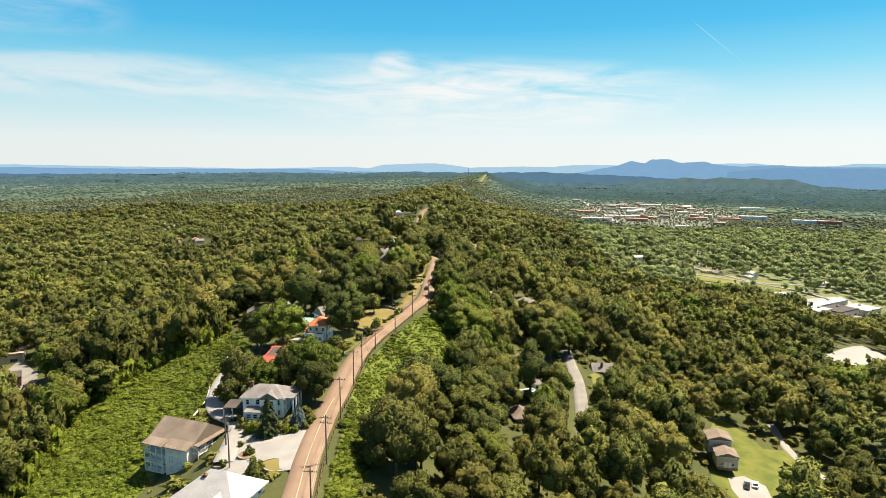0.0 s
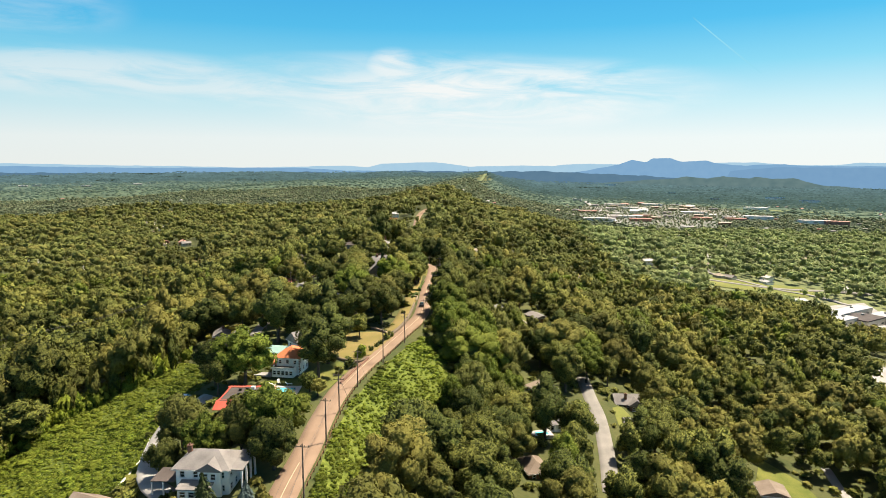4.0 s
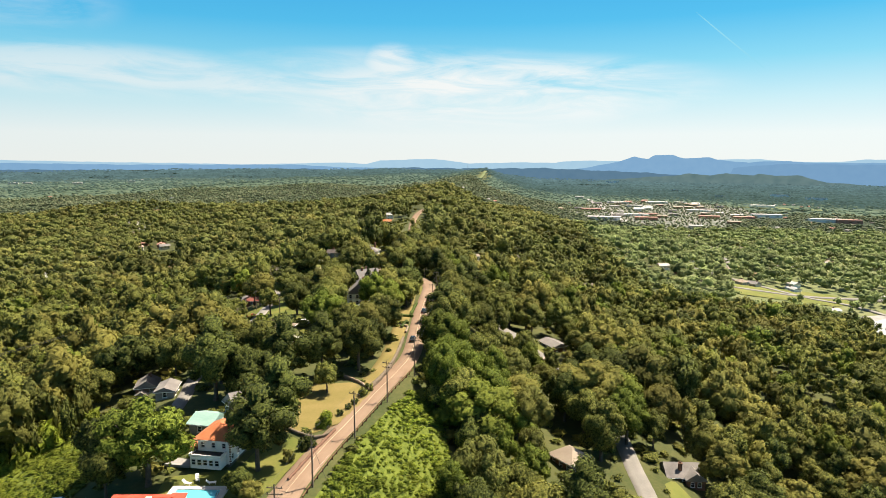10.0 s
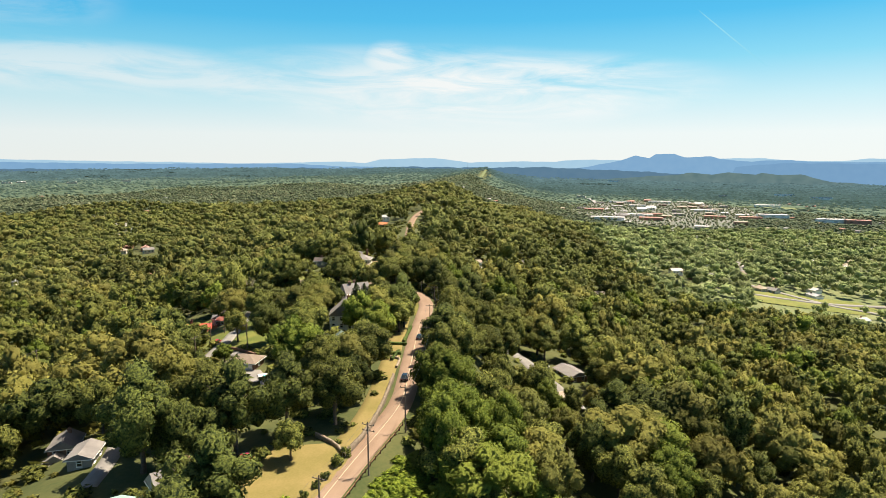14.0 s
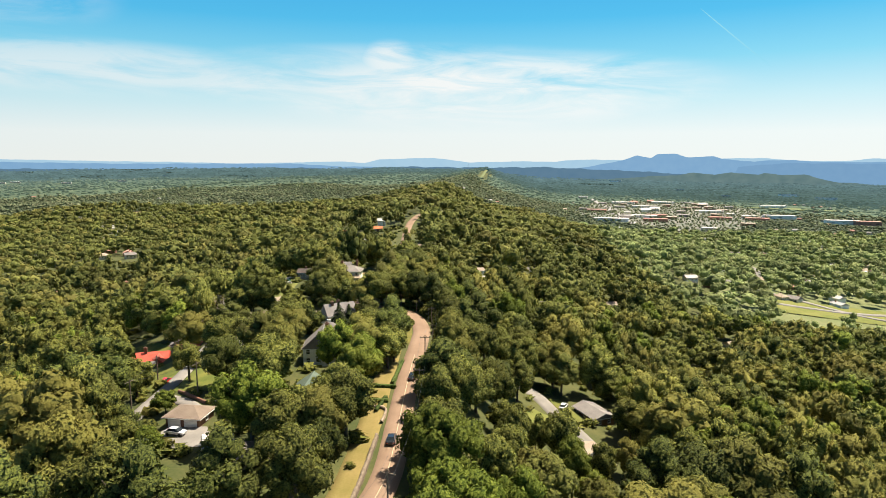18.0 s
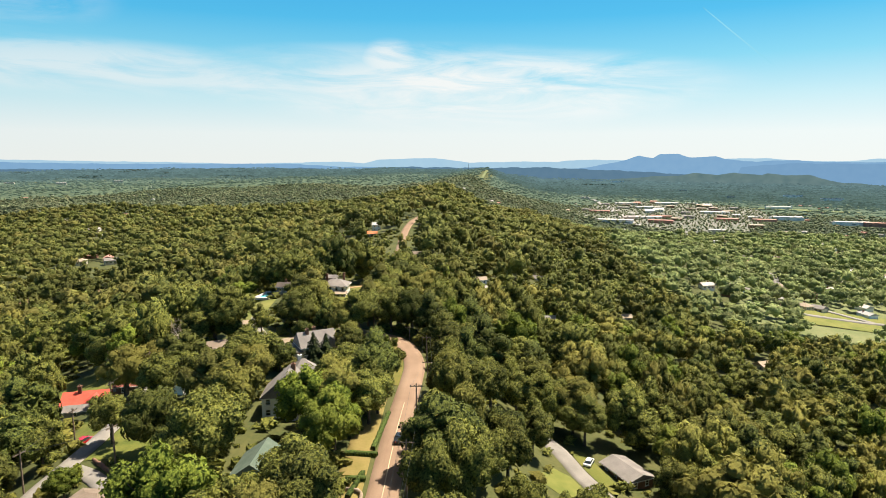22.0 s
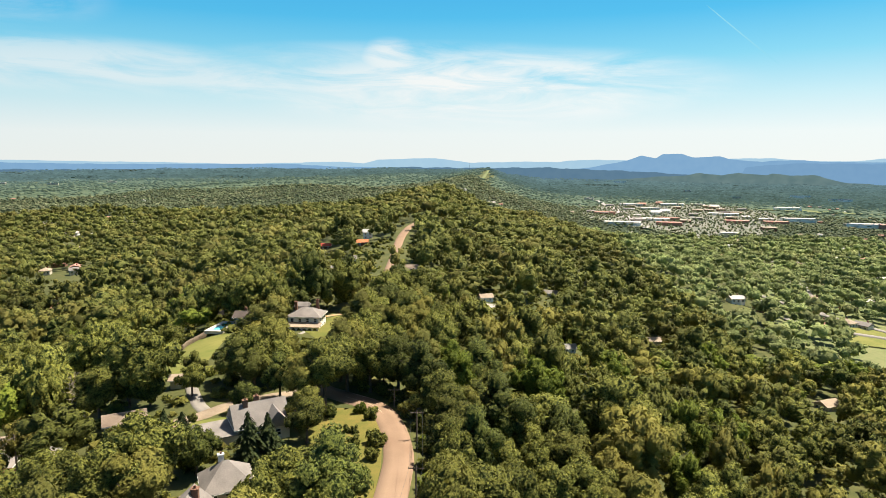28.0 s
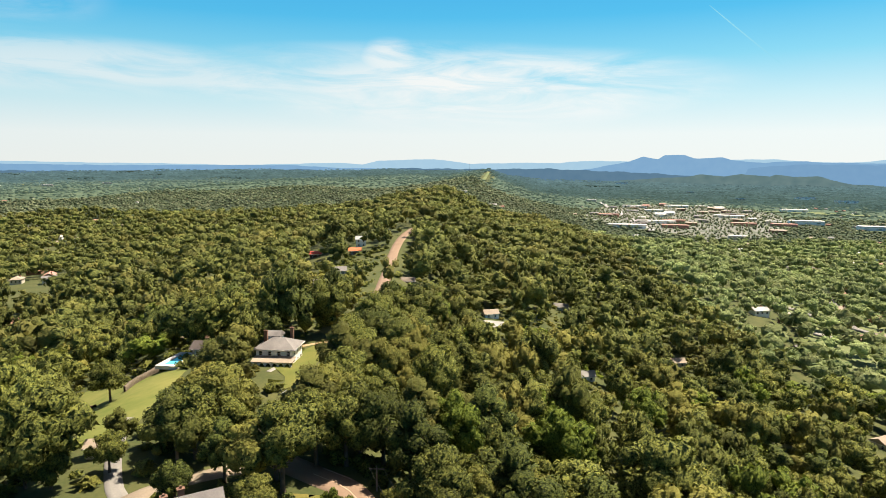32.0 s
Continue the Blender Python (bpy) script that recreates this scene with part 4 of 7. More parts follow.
def block(name, material, parent, x, y, z, sx, sy, sz, label="", bevel=0.0):
    bm = bmesh.new()
    box(bm, x, y, z, sx, sy, sz, bevel)
    return part(name, bm, material, parent, label)


WHITE_WALL = surface("white_clapboard", (0.78, 0.76, 0.72), (0.86, 0.84, 0.80), 0.3, 0.7, 3.0, 0.1)
CREAM_WALL = surface("cream_stucco", (0.48, 0.42, 0.33), (0.58, 0.52, 0.42), 0.4, 0.85, 5.0, 0.2)
BRICK_WALL = surface("brown_brick", (0.14, 0.075, 0.05), (0.22, 0.12, 0.08), 0.8, 0.9, 9.0, 0.4)
GREY_WALL = surface("grey_siding", (0.20, 0.185, 0.17), (0.28, 0.26, 0.24), 0.5, 0.8, 4.0, 0.2)
TRIM = surface("white_trim", (0.66, 0.64, 0.60), (0.74, 0.72, 0.68), 0.8, 0.6, 4.0, 0.0)
GREY_ROOF = surface("grey_shingles", (0.150, 0.135, 0.125), (0.245, 0.220, 0.200), 0.35, 0.9, 5.0, 0.4)
BROWN_ROOF = surface("brown_shingles", (0.155, 0.115, 0.085), (0.25, 0.195, 0.15), 0.3, 0.9, 5.0, 0.4)
TAN_ROOF = surface("tan_shingles", (0.27, 0.21, 0.155), (0.36, 0.29, 0.22), 0.3, 0.9, 5.0, 0.4)
RED_ROOF = surface("red_metal_roof", (0.40, 0.065, 0.04), (0.52, 0.10, 0.065), 0.4, 0.5, 3.0, 0.15)
ORANGE_ROOF = surface("orange_tile_roof", (0.42, 0.13, 0.05), (0.52, 0.19, 0.085), 0.5, 0.8, 5.0, 0.5)
GREEN_ROOF = surface("green_shingles", (0.07, 0.10, 0.075), (0.12, 0.15, 0.115), 0.4, 0.9, 5.0, 0.4)
PALE_GREEN_ROOF = surface("pale_green_metal_roof", (0.22, 0.35, 0.30), (0.30, 0.42, 0.37), 0.4, 0.5, 3.0, 0.2)
WHITE_ROOF = surface("white_metal_roof", (0.31, 0.30, 0.29), (0.42, 0.405, 0.39), 0.4, 0.55, 3.0, 0.15)
TAR_ROOF = surface("dark_tar_roof", (0.055, 0.043, 0.038), (0.10, 0.08, 0.07), 0.25, 0.85, 3.0, 0.3)
STONE = surface("field_stone", (0.13, 0.10, 0.07), (0.27, 0.21, 0.15), 1.2, 0.95, 5.0, 0.8, spread=0.3)
DARK_METAL = surface("dark_metal", (0.05, 0.05, 0.05), (0.09, 0.09, 0.085), 1.0, 0.5, 6, 0.1, 0.6)
POLE_WOOD = surface("weathered_pole_wood", (0.13, 0.10, 0.075), (0.22, 0.17, 0.13), 1.0, 0.95, 6, 0.4)
GLASS, _n, _l, _b = nodes_of("window_glass")
_b.inputs["Base Color"].default_value, _b.inputs["Roughness"].default_value = (0.035, 0.045, 0.05, 1), 0.06
_b.inputs["Transmission Weight"].default_value = 0.35


def wall_face(bm, a, b, z0, z1, holes, inward, deep=0.16):
    """An upright wall from a to b with openings (from, to, low, high) cut through, each with its reveal."""
    a, b = Vector((a[0], a[1], 0)), Vector((b[0], b[1], 0))
    u = (b - a).normalized()
    n = Vector((-u.y, u.x, 0)) * (deep * inward)
    us = sorted({0.0, (b - a).length, *(h for o in holes for h in o[:2])})
    zs = sorted({z0, z1, *(h for o in holes for h in o[2:])})

    def at(s, z, off=None):
        p = a + u * s + Vector((0, 0, z))
        return bm.verts.new(p + n if off else p)

    for s0, s1 in zip(us, us[1:]):
        for w0, w1 in zip(zs, zs[1:]):
            m, k = (s0 + s1) / 2, (w0 + w1) / 2
            if not any(o[0] < m < o[1] and o[2] < k < o[3] for o in holes):
                bm.faces.new((at(s0, w0), at(s1, w0), at(s1, w1), at(s0, w1)))
    for s0, s1, w0, w1 in holes:
        for (p, q), (r, t) in (((s0, w0), (s1, w0)), ((s1, w0), (s1, w1)), ((s1, w1), (s0, w1)), ((s0, w1), (s0, w0))):
            bm.faces.new((at(p, q), at(p, q, 1), at(r, t, 1), at(r, t)))


def window(parent, p, u, wide, low, high, material=None):
    """A window with frame, sill, glazing bar and pane in an opening that begins at p and runs along u."""
    p, u = Vector(p), Vector(u)
    out = Vector((u.y, -u.x, 0))
    m = Matrix(((u.x, -out.x, 0, p.x), (u.y, -out.y, 0, p.y), (0, 0, 1, 0), (0, 0, 0, 1)))
    bm = bmesh.new()
    t = 0.09
    for x, z, sx, sz in ((0, low, t, high - low), (wide, low, t, high - low), (wide / 2, low, wide, t), (wide / 2, high - t, wide, t), (wide / 2, (low + high) / 2, wide, 0.06)):
        box(bm, x, 0.0, z, sx, 0.16, sz)
    bm.transform(m)
    w = part("window", bm, material or TRIM, parent)
    bm = bmesh.new()
    box(bm, wide / 2, 0.08, low, wide, 0.02, high - low)
    bm.transform(m)
    part("pane", bm, GLASS, w, "dark reflecting window pane")
    bm = bmesh.new()
    box(bm, wide / 2, -0.09, low - 0.08, wide + 0.24, 0.16, 0.07)
    bm.transform(m)
    part("sill", bm, material or TRIM, w)
    return w


def pitched(bm, x0, x1, y0, y1, z, rise, kind, thick=0.22):
    """A hip or gable roof solid over a rectangle, ridge along the longer side (gable: along x)."""
    w, d = x1 - x0, y1 - y0
    if kind == "gable":
        ridge = [(x0, (y0 + y1) / 2), (x1, (y0 + y1) / 2)]
    elif w >= d:
        inset = d / 2 * 0.92
        ridge = [(x0 + inset, (y0 + y1) / 2), (x1 - inset, (y0 + y1) / 2)]
    else:
        inset = w / 2 * 0.92
        ridge = [((x0 + x1) / 2, y0 + inset), ((x0 + x1) / 2, y1 - inset)]
    low = [bm.verts.new((x, y, z - thick)) for x, y in ((x0, y0), (x1, y0), (x1, y1), (x0, y1))]
    up = [bm.verts.new((x, y, z)) for x, y in ((x0, y0), (x1, y0), (x1, y1), (x0, y1))]
    r = [bm.verts.new((x, y, z + rise)) for x, y in ridge]
    for i in range(4):
        bm.faces.new((low[i], low[(i + 1) % 4], up[(i + 1) % 4], up[i]))
    bm.faces.new(low[::-1])
    if kind == "gable" or w >= d:
        bm.faces.new((up[0], up[1], r[1], r[0]))
        bm.faces.new((up[2], up[3], r[0], r[1]))
        bm.faces.new((up[3], up[0], r[0]))
        bm.faces.new((up[1], up[2], r[1]))
    else:
        bm.faces.new((up[1], up[2], r[1], r[0]))
        bm.faces.new((up[3], up[0], r[0], r[1]))
        bm.faces.new((up[0], up[1], r[0]))
        bm.faces.new((up[2], up[3], r[1]))


def chimney(parent, x, y, z, h, mt=None, s=0.9):
    bm = bmesh.new()
    box(bm, x, y, z, s, s * 0.8, h)
    box(bm, x, y, z + h, s + 0.2, s * 0.8 + 0.2, 0.18)
    c = part("chimney", bm, mt or BRICK_WALL, parent)
    block("chimney_pot", BRICK_WALL, c, x, y, z + h + 0.18, 0.3, 0.3, 0.35, "small clay chimney pot")
    return c


def house(label, x, y, yaw, w, d, levels, wall, roof_mt, roof="gable", rise=2.2, z=None, h=2.8, over=0.5, cols=(3, 2), skip=(), chimneys=(), turn_roof=False, win=(1.0, 1.4), base=1.2, trim=None, name="house", door=None, category="house", group="houses on the ridge"):
    """A house with its middle at (x, y): walls with real openings, windows, roof, chimneys, foundation."""
    if z is None:
        c, s = math.cos(radians(yaw)), math.sin(radians(yaw))
        z = min(float(height(x + c * a - s * b, y + s * a + c * b)) for a in (-w / 2, 0, w / 2) for b in (-d / 2, 0, d / 2)) + 0.25
    top = tagged(new(name), label, category, group)
    top.matrix_world = pose(x, y, z, 0, 0, yaw)
    HOUSE_SPOTS.append((x, y, max(w, d) * 0.62 + 1.0))
    bm = bmesh.new()
    box(bm, 0, 0, -base, w - 0.1, d - 0.1, base + 0.02)
    part("foundation", bm, STONE, top)
    tall = h * levels
    bm = bmesh.new()
    corners = [(-w / 2, -d / 2), (w / 2, -d / 2), (w / 2, d / 2), (-w / 2, d / 2)]
    made = []
    for k in range(4):
        a, b = corners[k], corners[(k + 1) % 4]
        length = w if k % 2 == 0 else d
        n = cols[k % 2] if k not in skip else 0
        holes = []
        for lv in range(levels):
            for i in range(n):
                c = length * (i + 0.5) / n
                lo = lv * h + 0.85
                if lv == 0 and k == 0 and door is not None and i == door:
                    holes.append((c - 0.5, c + 0.5, 0.05, 2.15))
                    made.append((a, b, holes[-1], "door"))
                else:
                    holes.append((c - win[0] / 2, c + win[0] / 2, lo, lo + win[1]))
                    made.append((a, b, holes[-1], "window"))
        wall_face(bm, a, b, 0.0, tall, holes, 1)
    if roof == "gable":
        for sx in (-1, 1):
            if turn_roof:
                v = [bm.verts.new(p) for p in ((-w / 2, sx * d / 2, tall), (w / 2, sx * d / 2, tall), (0, sx * d / 2, tall + rise * w / (w + 2 * over)))]
            else:
                v = [bm.verts.new(p) for p in ((sx * w / 2, -d / 2, tall), (sx * w / 2, d / 2, tall), (sx * w / 2, 0, tall + rise * d / (d + 2 * over)))]
            bm.faces.new(v)
    part("wall", bm, wall, top)
    for a, b, o, what in made:
        u = (Vector(b) - Vector(a)).normalized()
        p = Vector(a) + u * o[0]
        if what == "window":
            window(top, (p.x, p.y, 0), (u.x, u.y, 0), o[1] - o[0], o[2], o[3], trim)
        else:
            bm = bmesh.new()
            box(bm, p.x + 0.5, p.y + 0.1, o[2], 1.0, 0.06, o[3] - o[2])
            dr = part("door", bm, BRICK_WALL, top, "dark panelled front door")
            block("door_frame", TRIM, dr, p.x + 0.5, p.y - 0.02, o[3], 1.3, 0.14, 0.14)
    bm = bmesh.new()
    if roof == "flat":
        box(bm, 0, 0, tall, w + 2 * over, d + 2 * over, 0.35, 0.05)
    elif roof == "gable" and turn_roof:
        pitched(bm, -d / 2 - over, d / 2 + over, -w / 2 - over, w / 2 + over, tall + 0.12, rise + 0.1, "gable")
        bm.transform(Matrix.Rotation(radians(90), 4, "Z"))
    else:
        pitched(bm, -w / 2 - over, w / 2 + over, -d / 2 - over, d / 2 + over, tall + 0.12, rise + 0.1, roof)
    rf = part("roof", bm, roof_mt, top)
    if roof != "flat":
        bm = bmesh.new()
        t = 0.12
        for sx, sy, lx, ly in ((0, -1, w, 0), (0, 1, w, 0), (-1, 0, 0, d), (1, 0, 0, d)):
            box(bm, sx * (w / 2 + over), sy * (d / 2 + over), tall - 0.12, (lx + 2 * over + t) if lx else t, (ly + 2 * over + t) if ly else t, 0.16)
        part("gutter", bm, trim or TRIM, rf, "white painted gutter along the eaves")
    for cx, cy, ch in chimneys:
        chimney(top, cx, cy, tall - 0.2, ch)
    return top


def lean_roof(parent, x0, x1, y0, y1, z_hi, z_lo, mt, name="porch_roof"):
    """A sloping roof slab, high at y1, low at y0."""
    bm = bmesh.new()
    v = [bm.verts.new(p) for p in ((x0, y0, z_lo), (x1, y0, z_lo), (x1, y1, z_hi), (x0, y1, z_hi), (x0, y0, z_lo - 0.2), (x1, y0, z_lo - 0.2), (x1, y1, z_hi - 0.2), (x0, y1, z_hi - 0.2))]
    for f in ((0, 1, 2, 3), (7, 6, 5, 4), (4, 5, 1, 0), (5, 6, 2, 1), (6, 7, 3, 2), (7, 4, 0, 3)):
        bm.faces.new([v[i] for i in f])
    return part(name, bm, mt, parent)


def gable_bay(parent, x, y0, y1, w, tall, rise, wall, roof_mt, over=0.4, name="gable_bay", windows=()):
    """A bay that steps out under a gable facing -y, between y0 (front) and y1 (inside the house)."""
    bm = bmesh.new()
    holes = [(w / 2 + c - 0.5, w / 2 + c + 0.5, lo, lo + 1.4) for c, lo in windows]
    wall_face(bm, (x - w / 2, y0), (x + w / 2, y0), 0, tall, holes, 1)
    for sx in (-1, 1):
        bm.faces.new([bm.verts.new((x + sx * w / 2, y, z)) for y, z in ((y0, 0), (y1, 0), (y1, tall), (y0, tall))])
    bm.faces.new([bm.verts.new(p) for p in ((x - w / 2, y0, tall), (x + w / 2, y0, tall), (x, y0, tall + rise * w / (w + 2 * over)))])
    bay = part(name, bm, wall, parent)
    bm = bmesh.new()
    pitched(bm, y0 - over, y1, -w / 2 - over, w / 2 + over, tall + 0.1, rise + 0.1, "gable")
    bm.transform(Matrix.Translation((x, 0, 0)) @ Matrix(((0, 1, 0, 0), (1, 0, 0, 0), (0, 0, 1, 0), (0, 0, 0, 1))))
    bmesh.ops.reverse_faces(bm, faces=bm.faces[:])
    part("bay_roof", bm, roof_mt, bay)
    for c, lo in windows:
        window(parent, (x + c - 0.5, y0, 0), (1, 0, 0), 1.0, lo, lo + 1.4)
    return bay


def porch(parent, x0, x1, y0, y1, floors, posts, rail=True, roof_z=None, roof_mt=None, tall=2.4):
    """Open galleries along a wall: decks, posts, rails with balusters and a roof."""
    for k, z in enumerate(floors):
        block("deck", TRIM, parent, (x0 + x1) / 2, (y0 + y1) / 2, z - 0.15, x1 - x0, y1 - y0, 0.18)
        if rail:
            bm = bmesh.new()
            for a, b in (((x0, y0), (x1, y0)), ((x0, y0), (x0, y1)), ((x1, y0), (x1, y1))):
                lx, ly = abs(b[0] - a[0]), abs(b[1] - a[1])
                cx, cy = (a[0] + b[0]) / 2, (a[1] + b[1]) / 2
                box(bm, cx, cy, z + 0.9, max(lx, 0.08), max(ly, 0.08), 0.08)
                box(bm, cx, cy, z + 0.15, max(lx, 0.06), max(ly, 0.06), 0.06)
                m = int(max(lx, ly) / 0.35)
                for i in range(m):
                    t = (i + 0.5) / m
                    box(bm, a[0] + (b[0] - a[0]) * t, a[1] + (b[1] - a[1]) * t, z + 0.2, 0.05, 0.05, 0.7)
            part("railing", bm, TRIM, parent)
    top = floors[-1] + tall if roof_z is None else roof_z
    for i in range(posts):
        for y in (y0 + 0.1,):
            block("post", TRIM, parent, x0 + 0.1 + (x1 - x0 - 0.2) * i / (posts - 1), y, floors[0] - 0.2, 0.22, 0.22, top - floors[0] + 0.2)
    if roof_mt:
        lean_roof(parent, x0 - 0.3, x1 + 0.3, y0 - 0.4, y1, top + 0.7, top + 0.1, roof_mt)


# the white three-storey apartment house below the road, with galleries
apt = house("large white three-storey wooden house with stacked galleries and brown roof", -55.2, 149.3, -24, 12.5, 10.0, 3, WHITE_WALL, BROWN_ROOF, "gable", 3.4, z=29.6, h=2.4, cols=(5, 3), base=1.5)
porch(apt, -6.2, -0.6, -7.5, -5.0, (0.3, 2.5, 4.9), 4, roof_z=7.0, roof_mt=BROWN_ROOF)
for i in range(5):
    block("post", TRIM, apt, 7.65, -4.85 + 2.4 * i, 0.2, 0.18, 0.18, 7.1)
for k in range(3):
    bm = bmesh.new()
    box(bm, 7.0, 0, 0.1 + 2.4 * k, 1.5, 9.9, 0.16)
    part("deck", bm, TRIM, apt)
    bm = bmesh.new()
    box(bm, 7.7, 0, 1.15 + 2.4 * k, 0.08, 9.9, 0.08)
    for i in range(28):
        box(bm, 7.7, -4.8 + 0.35 * i, 0.25 + 2.4 * k, 0.05, 0.05, 0.9)
    part("railing", bm, TRIM, apt)
block("front_wing", WHITE_WALL, apt, 2.9, -5.9, -1.4, 6.6, 1.9, 8.5)
lean_roof(apt, -0.6, 6.5, -7.4, -4.6, 7.9, 6.9, BROWN_ROOF, "wing_roof")
for k in range(3):
    for dx in (1.0, 3.4):
        window(apt, (dx, -6.88, 0), (1, 0, 0), 0.9, 0.9 + 2.4 * k, 2.2 + 2.4 * k)
lean_roof(apt, 6.2, 8.1, -5.3, 5.3, 7.5, 7.45, BROWN_ROOF, "gallery_roof")
# the house with the white metal roof nearest the flight's start
metal = house("white house under a broad white metal hip roof with brick chimney", -36.5, 113.5, -20, 15, 12, 2, WHITE_WALL, WHITE_ROOF, "hip", 4.6, z=36.8, h=2.6, over=0.8, cols=(4, 3), chimneys=((-2.5, -1.5, 4.2),))
gable_bay(metal, 3.2, -7.2, 0.5, 4.2, 5.2, 2.0, WHITE_WALL, WHITE_ROOF, windows=((0, 3.3),))
porch(metal, 0.9, 5.5, -8.6, -7.2, (2.7,), 3, roof_z=5.0)
# the white house with tall columns
col = house("white two-storey house with hip roof and tall columned portico", -36.8, 154.8, -6, 11.0, 7.8, 2, WHITE_WALL, GREY_ROOF, "hip", 2.3, z=39.6, h=2.8, over=0.7, cols=(4, 3), chimneys=((-4.8, 1.5, 2.6),))
gable_bay(col, 1.8, -4.7, 0, 4.6, 5.6, 1.5, WHITE_WALL, GREY_ROOF, windows=((-0.8, 3.6), (0.8, 3.6), (0.0, 0.9)))
lean_roof(col, 5.4, 8.6, -4.2, 4.4, 6.1, 5.8, GREY_ROOF)
for i in range(4):
    block("column", TRIM, col, 8.2, -3.8 + 2.5 * i, -0.4, 0.4, 0.4, 6.1, "tall square white column", 0.06)
block("portico_floor", CONCRETE, col, 7.1, 0.0, -0.5, 3.2, 8.4, 0.5)
lean_roof(col, -4.2, 2.8, -7.2, -4.2, 3.4, 2.8, GREY_ROOF)
block("sun_room", WHITE_WALL, col, -0.8, -5.6, -0.2, 6.2, 2.7, 2.9)
for i in range(3):
    window(col, (-3.4 + 1.8 * i, -7.07, 0), (1, 0, 0), 1.2, 1.0, 2.3)
lean_roof(col, -11.2, -6.2, -3.6, 2.0, 2.7, 2.5, TAR_ROOF, "carport_roof")
for dx, dy in ((-11, -3.4), (-8.6, -3.4), (-11, 1.8)):
    block("carport_post", TRIM, col, dx, dy, -0.6, 0.25, 0.25, 3.1)
# the flat-roofed house rimmed in red
flat = house("low house with dark tar roof rimmed in red sheet metal", -39.6, 190.0, -2, 9.0, 9.6, 1, BRICK_WALL, TAR_ROOF, "flat", 0, z=41.6, h=3.3, over=0.5, cols=(3, 4))
for nm, a in (("front", (-5.9, 5.9, -6.0, -4.8)), ("back", (-5.9, 5.9, 4.8, 6.0))):
    lean_roof(flat, a[0], a[1], a[2] - (2.4 if nm == "front" else 0), a[3], 3.75, 2.3 if nm == "front" else 3.75, RED_ROOF, "red_eave")
for sx in (-1, 1):
    block("red_rim", RED_ROOF, flat, sx * 5.2, 0, 3.1, 0.4, 9.8, 0.66)
for dx, dy in ((-1.5, 2.5), (0.2, 3.2), (-0.8, -1.0), (0.6, 0.2), (-1.9, -2.2)):
    bm = bmesh.new()
    box(bm, dx, dy, 3.6, 0.7, 0.7, 0.55, 0.06)
    box(bm, dx, dy, 4.15, 0.9, 0.9, 0.12)
    part("roof_vent", bm, DARK_METAL, flat, "small dark roof vent")
block("air_conditioner", TRIM, flat, 1.8, 3.4, 3.6, 1.1, 1.1, 0.9, "white rooftop air conditioner", 0.06)
bm = bmesh.new()
box(bm, 5.6, 7.4, -0.4, 2.6, 2.2, 2.5)
part("pool_hut", bm, WHITE_WALL, flat)
lean_roof(flat, 4.1, 7.1, 6.0, 8.8, 2.5, 2.3, RED_ROOF, "hut_roof")
# the white house with the orange hip roof and sun porch
hip = house("white two-storey house with orange hip roof and quoined corners", -32.2, 215.2, -12, 8.2, 9.0, 2, WHITE_WALL, ORANGE_ROOF, "hip", 2.9, z=42.0, h=3.1, over=0.9, cols=(3, 3), chimneys=((1.5, 3.4, 4.6),))
block("sun_porch", WHITE_WALL, hip, -0.6, -6.1, 0.0, 7.8, 2.9, 3.0)
for i in range(5):
    window(hip, (-4.1 + 1.5 * i, -7.67, 0), (1, 0, 0), 1.1, 0.9, 2.4)
block("porch_deck_roof", TAR_ROOF, hip, -0.6, -6.2, 3.02, 7.6, 2.9, 0.14)
bm = bmesh.new()
for a, b in (((-4.7, -7.7), (3.5, -7.7)), ((-4.7, -7.7), (-4.7, -4.8)), ((3.5, -7.7), (3.5, -4.8))):
    box(bm, (a[0] + b[0]) / 2, (a[1] + b[1]) / 2, 3.1, max(abs(b[0] - a[0]), 0.25) + 0.1, max(abs(b[1] - a[1]), 0.25), 0.5)
part("parapet", bm, TRIM, hip)
for sx in (-1, 1):
    for k in range(10):
        block("quoin", BRICK_WALL, hip, sx * 4.42, -4.72, 0.2 + 0.6 * k, 0.5 if k % 2 else 0.35, 0.2, 0.32)
lean_roof(hip, -7.6, -4.5, -2.8, 3.5, 3.6, 3.0, ORANGE_ROOF, "side_roof")
block("side_wing", BRICK_WALL, hip, -5.8, 0.4, -0.3, 2.6, 5.6, 3.2)
block("terrace", CONCRETE, hip, -8.6, -5.2, -0.5, 6.5, 3.4, 0.6)
house("small outbuilding under a pale green metal roof", -39.0, 227.6, -15, 5.0, 6.5, 1, GREY_WALL, PALE_GREEN_ROOF, "gable", 1.2, h=2.6, cols=(1, 2))
# the white-gabled cottage on the dry lawn
cot = house("cottage with grey roof and white pedimented gable end", -30.6, 233.6, 36, 10.5, 7.6, 1, WHITE_WALL, GREY_ROOF, "gable", 2.9, z=43.2, h=2.9, cols=(3, 2), chimneys=((0.5, 1.0, 3.6),))
for i in range(3):
    block("column", TRIM, cot, 6.4, -2.6 + 2.6 * i, -0.4, 0.3, 0.3, 3.1)
block("pediment_beam", TRIM, cot, 6.4, 0, 2.7, 0.4, 7.2, 0.35)
block("porch_slab", CONCRETE, cot, 6.2, 0, -0.7, 2.2, 7.4, 0.5)
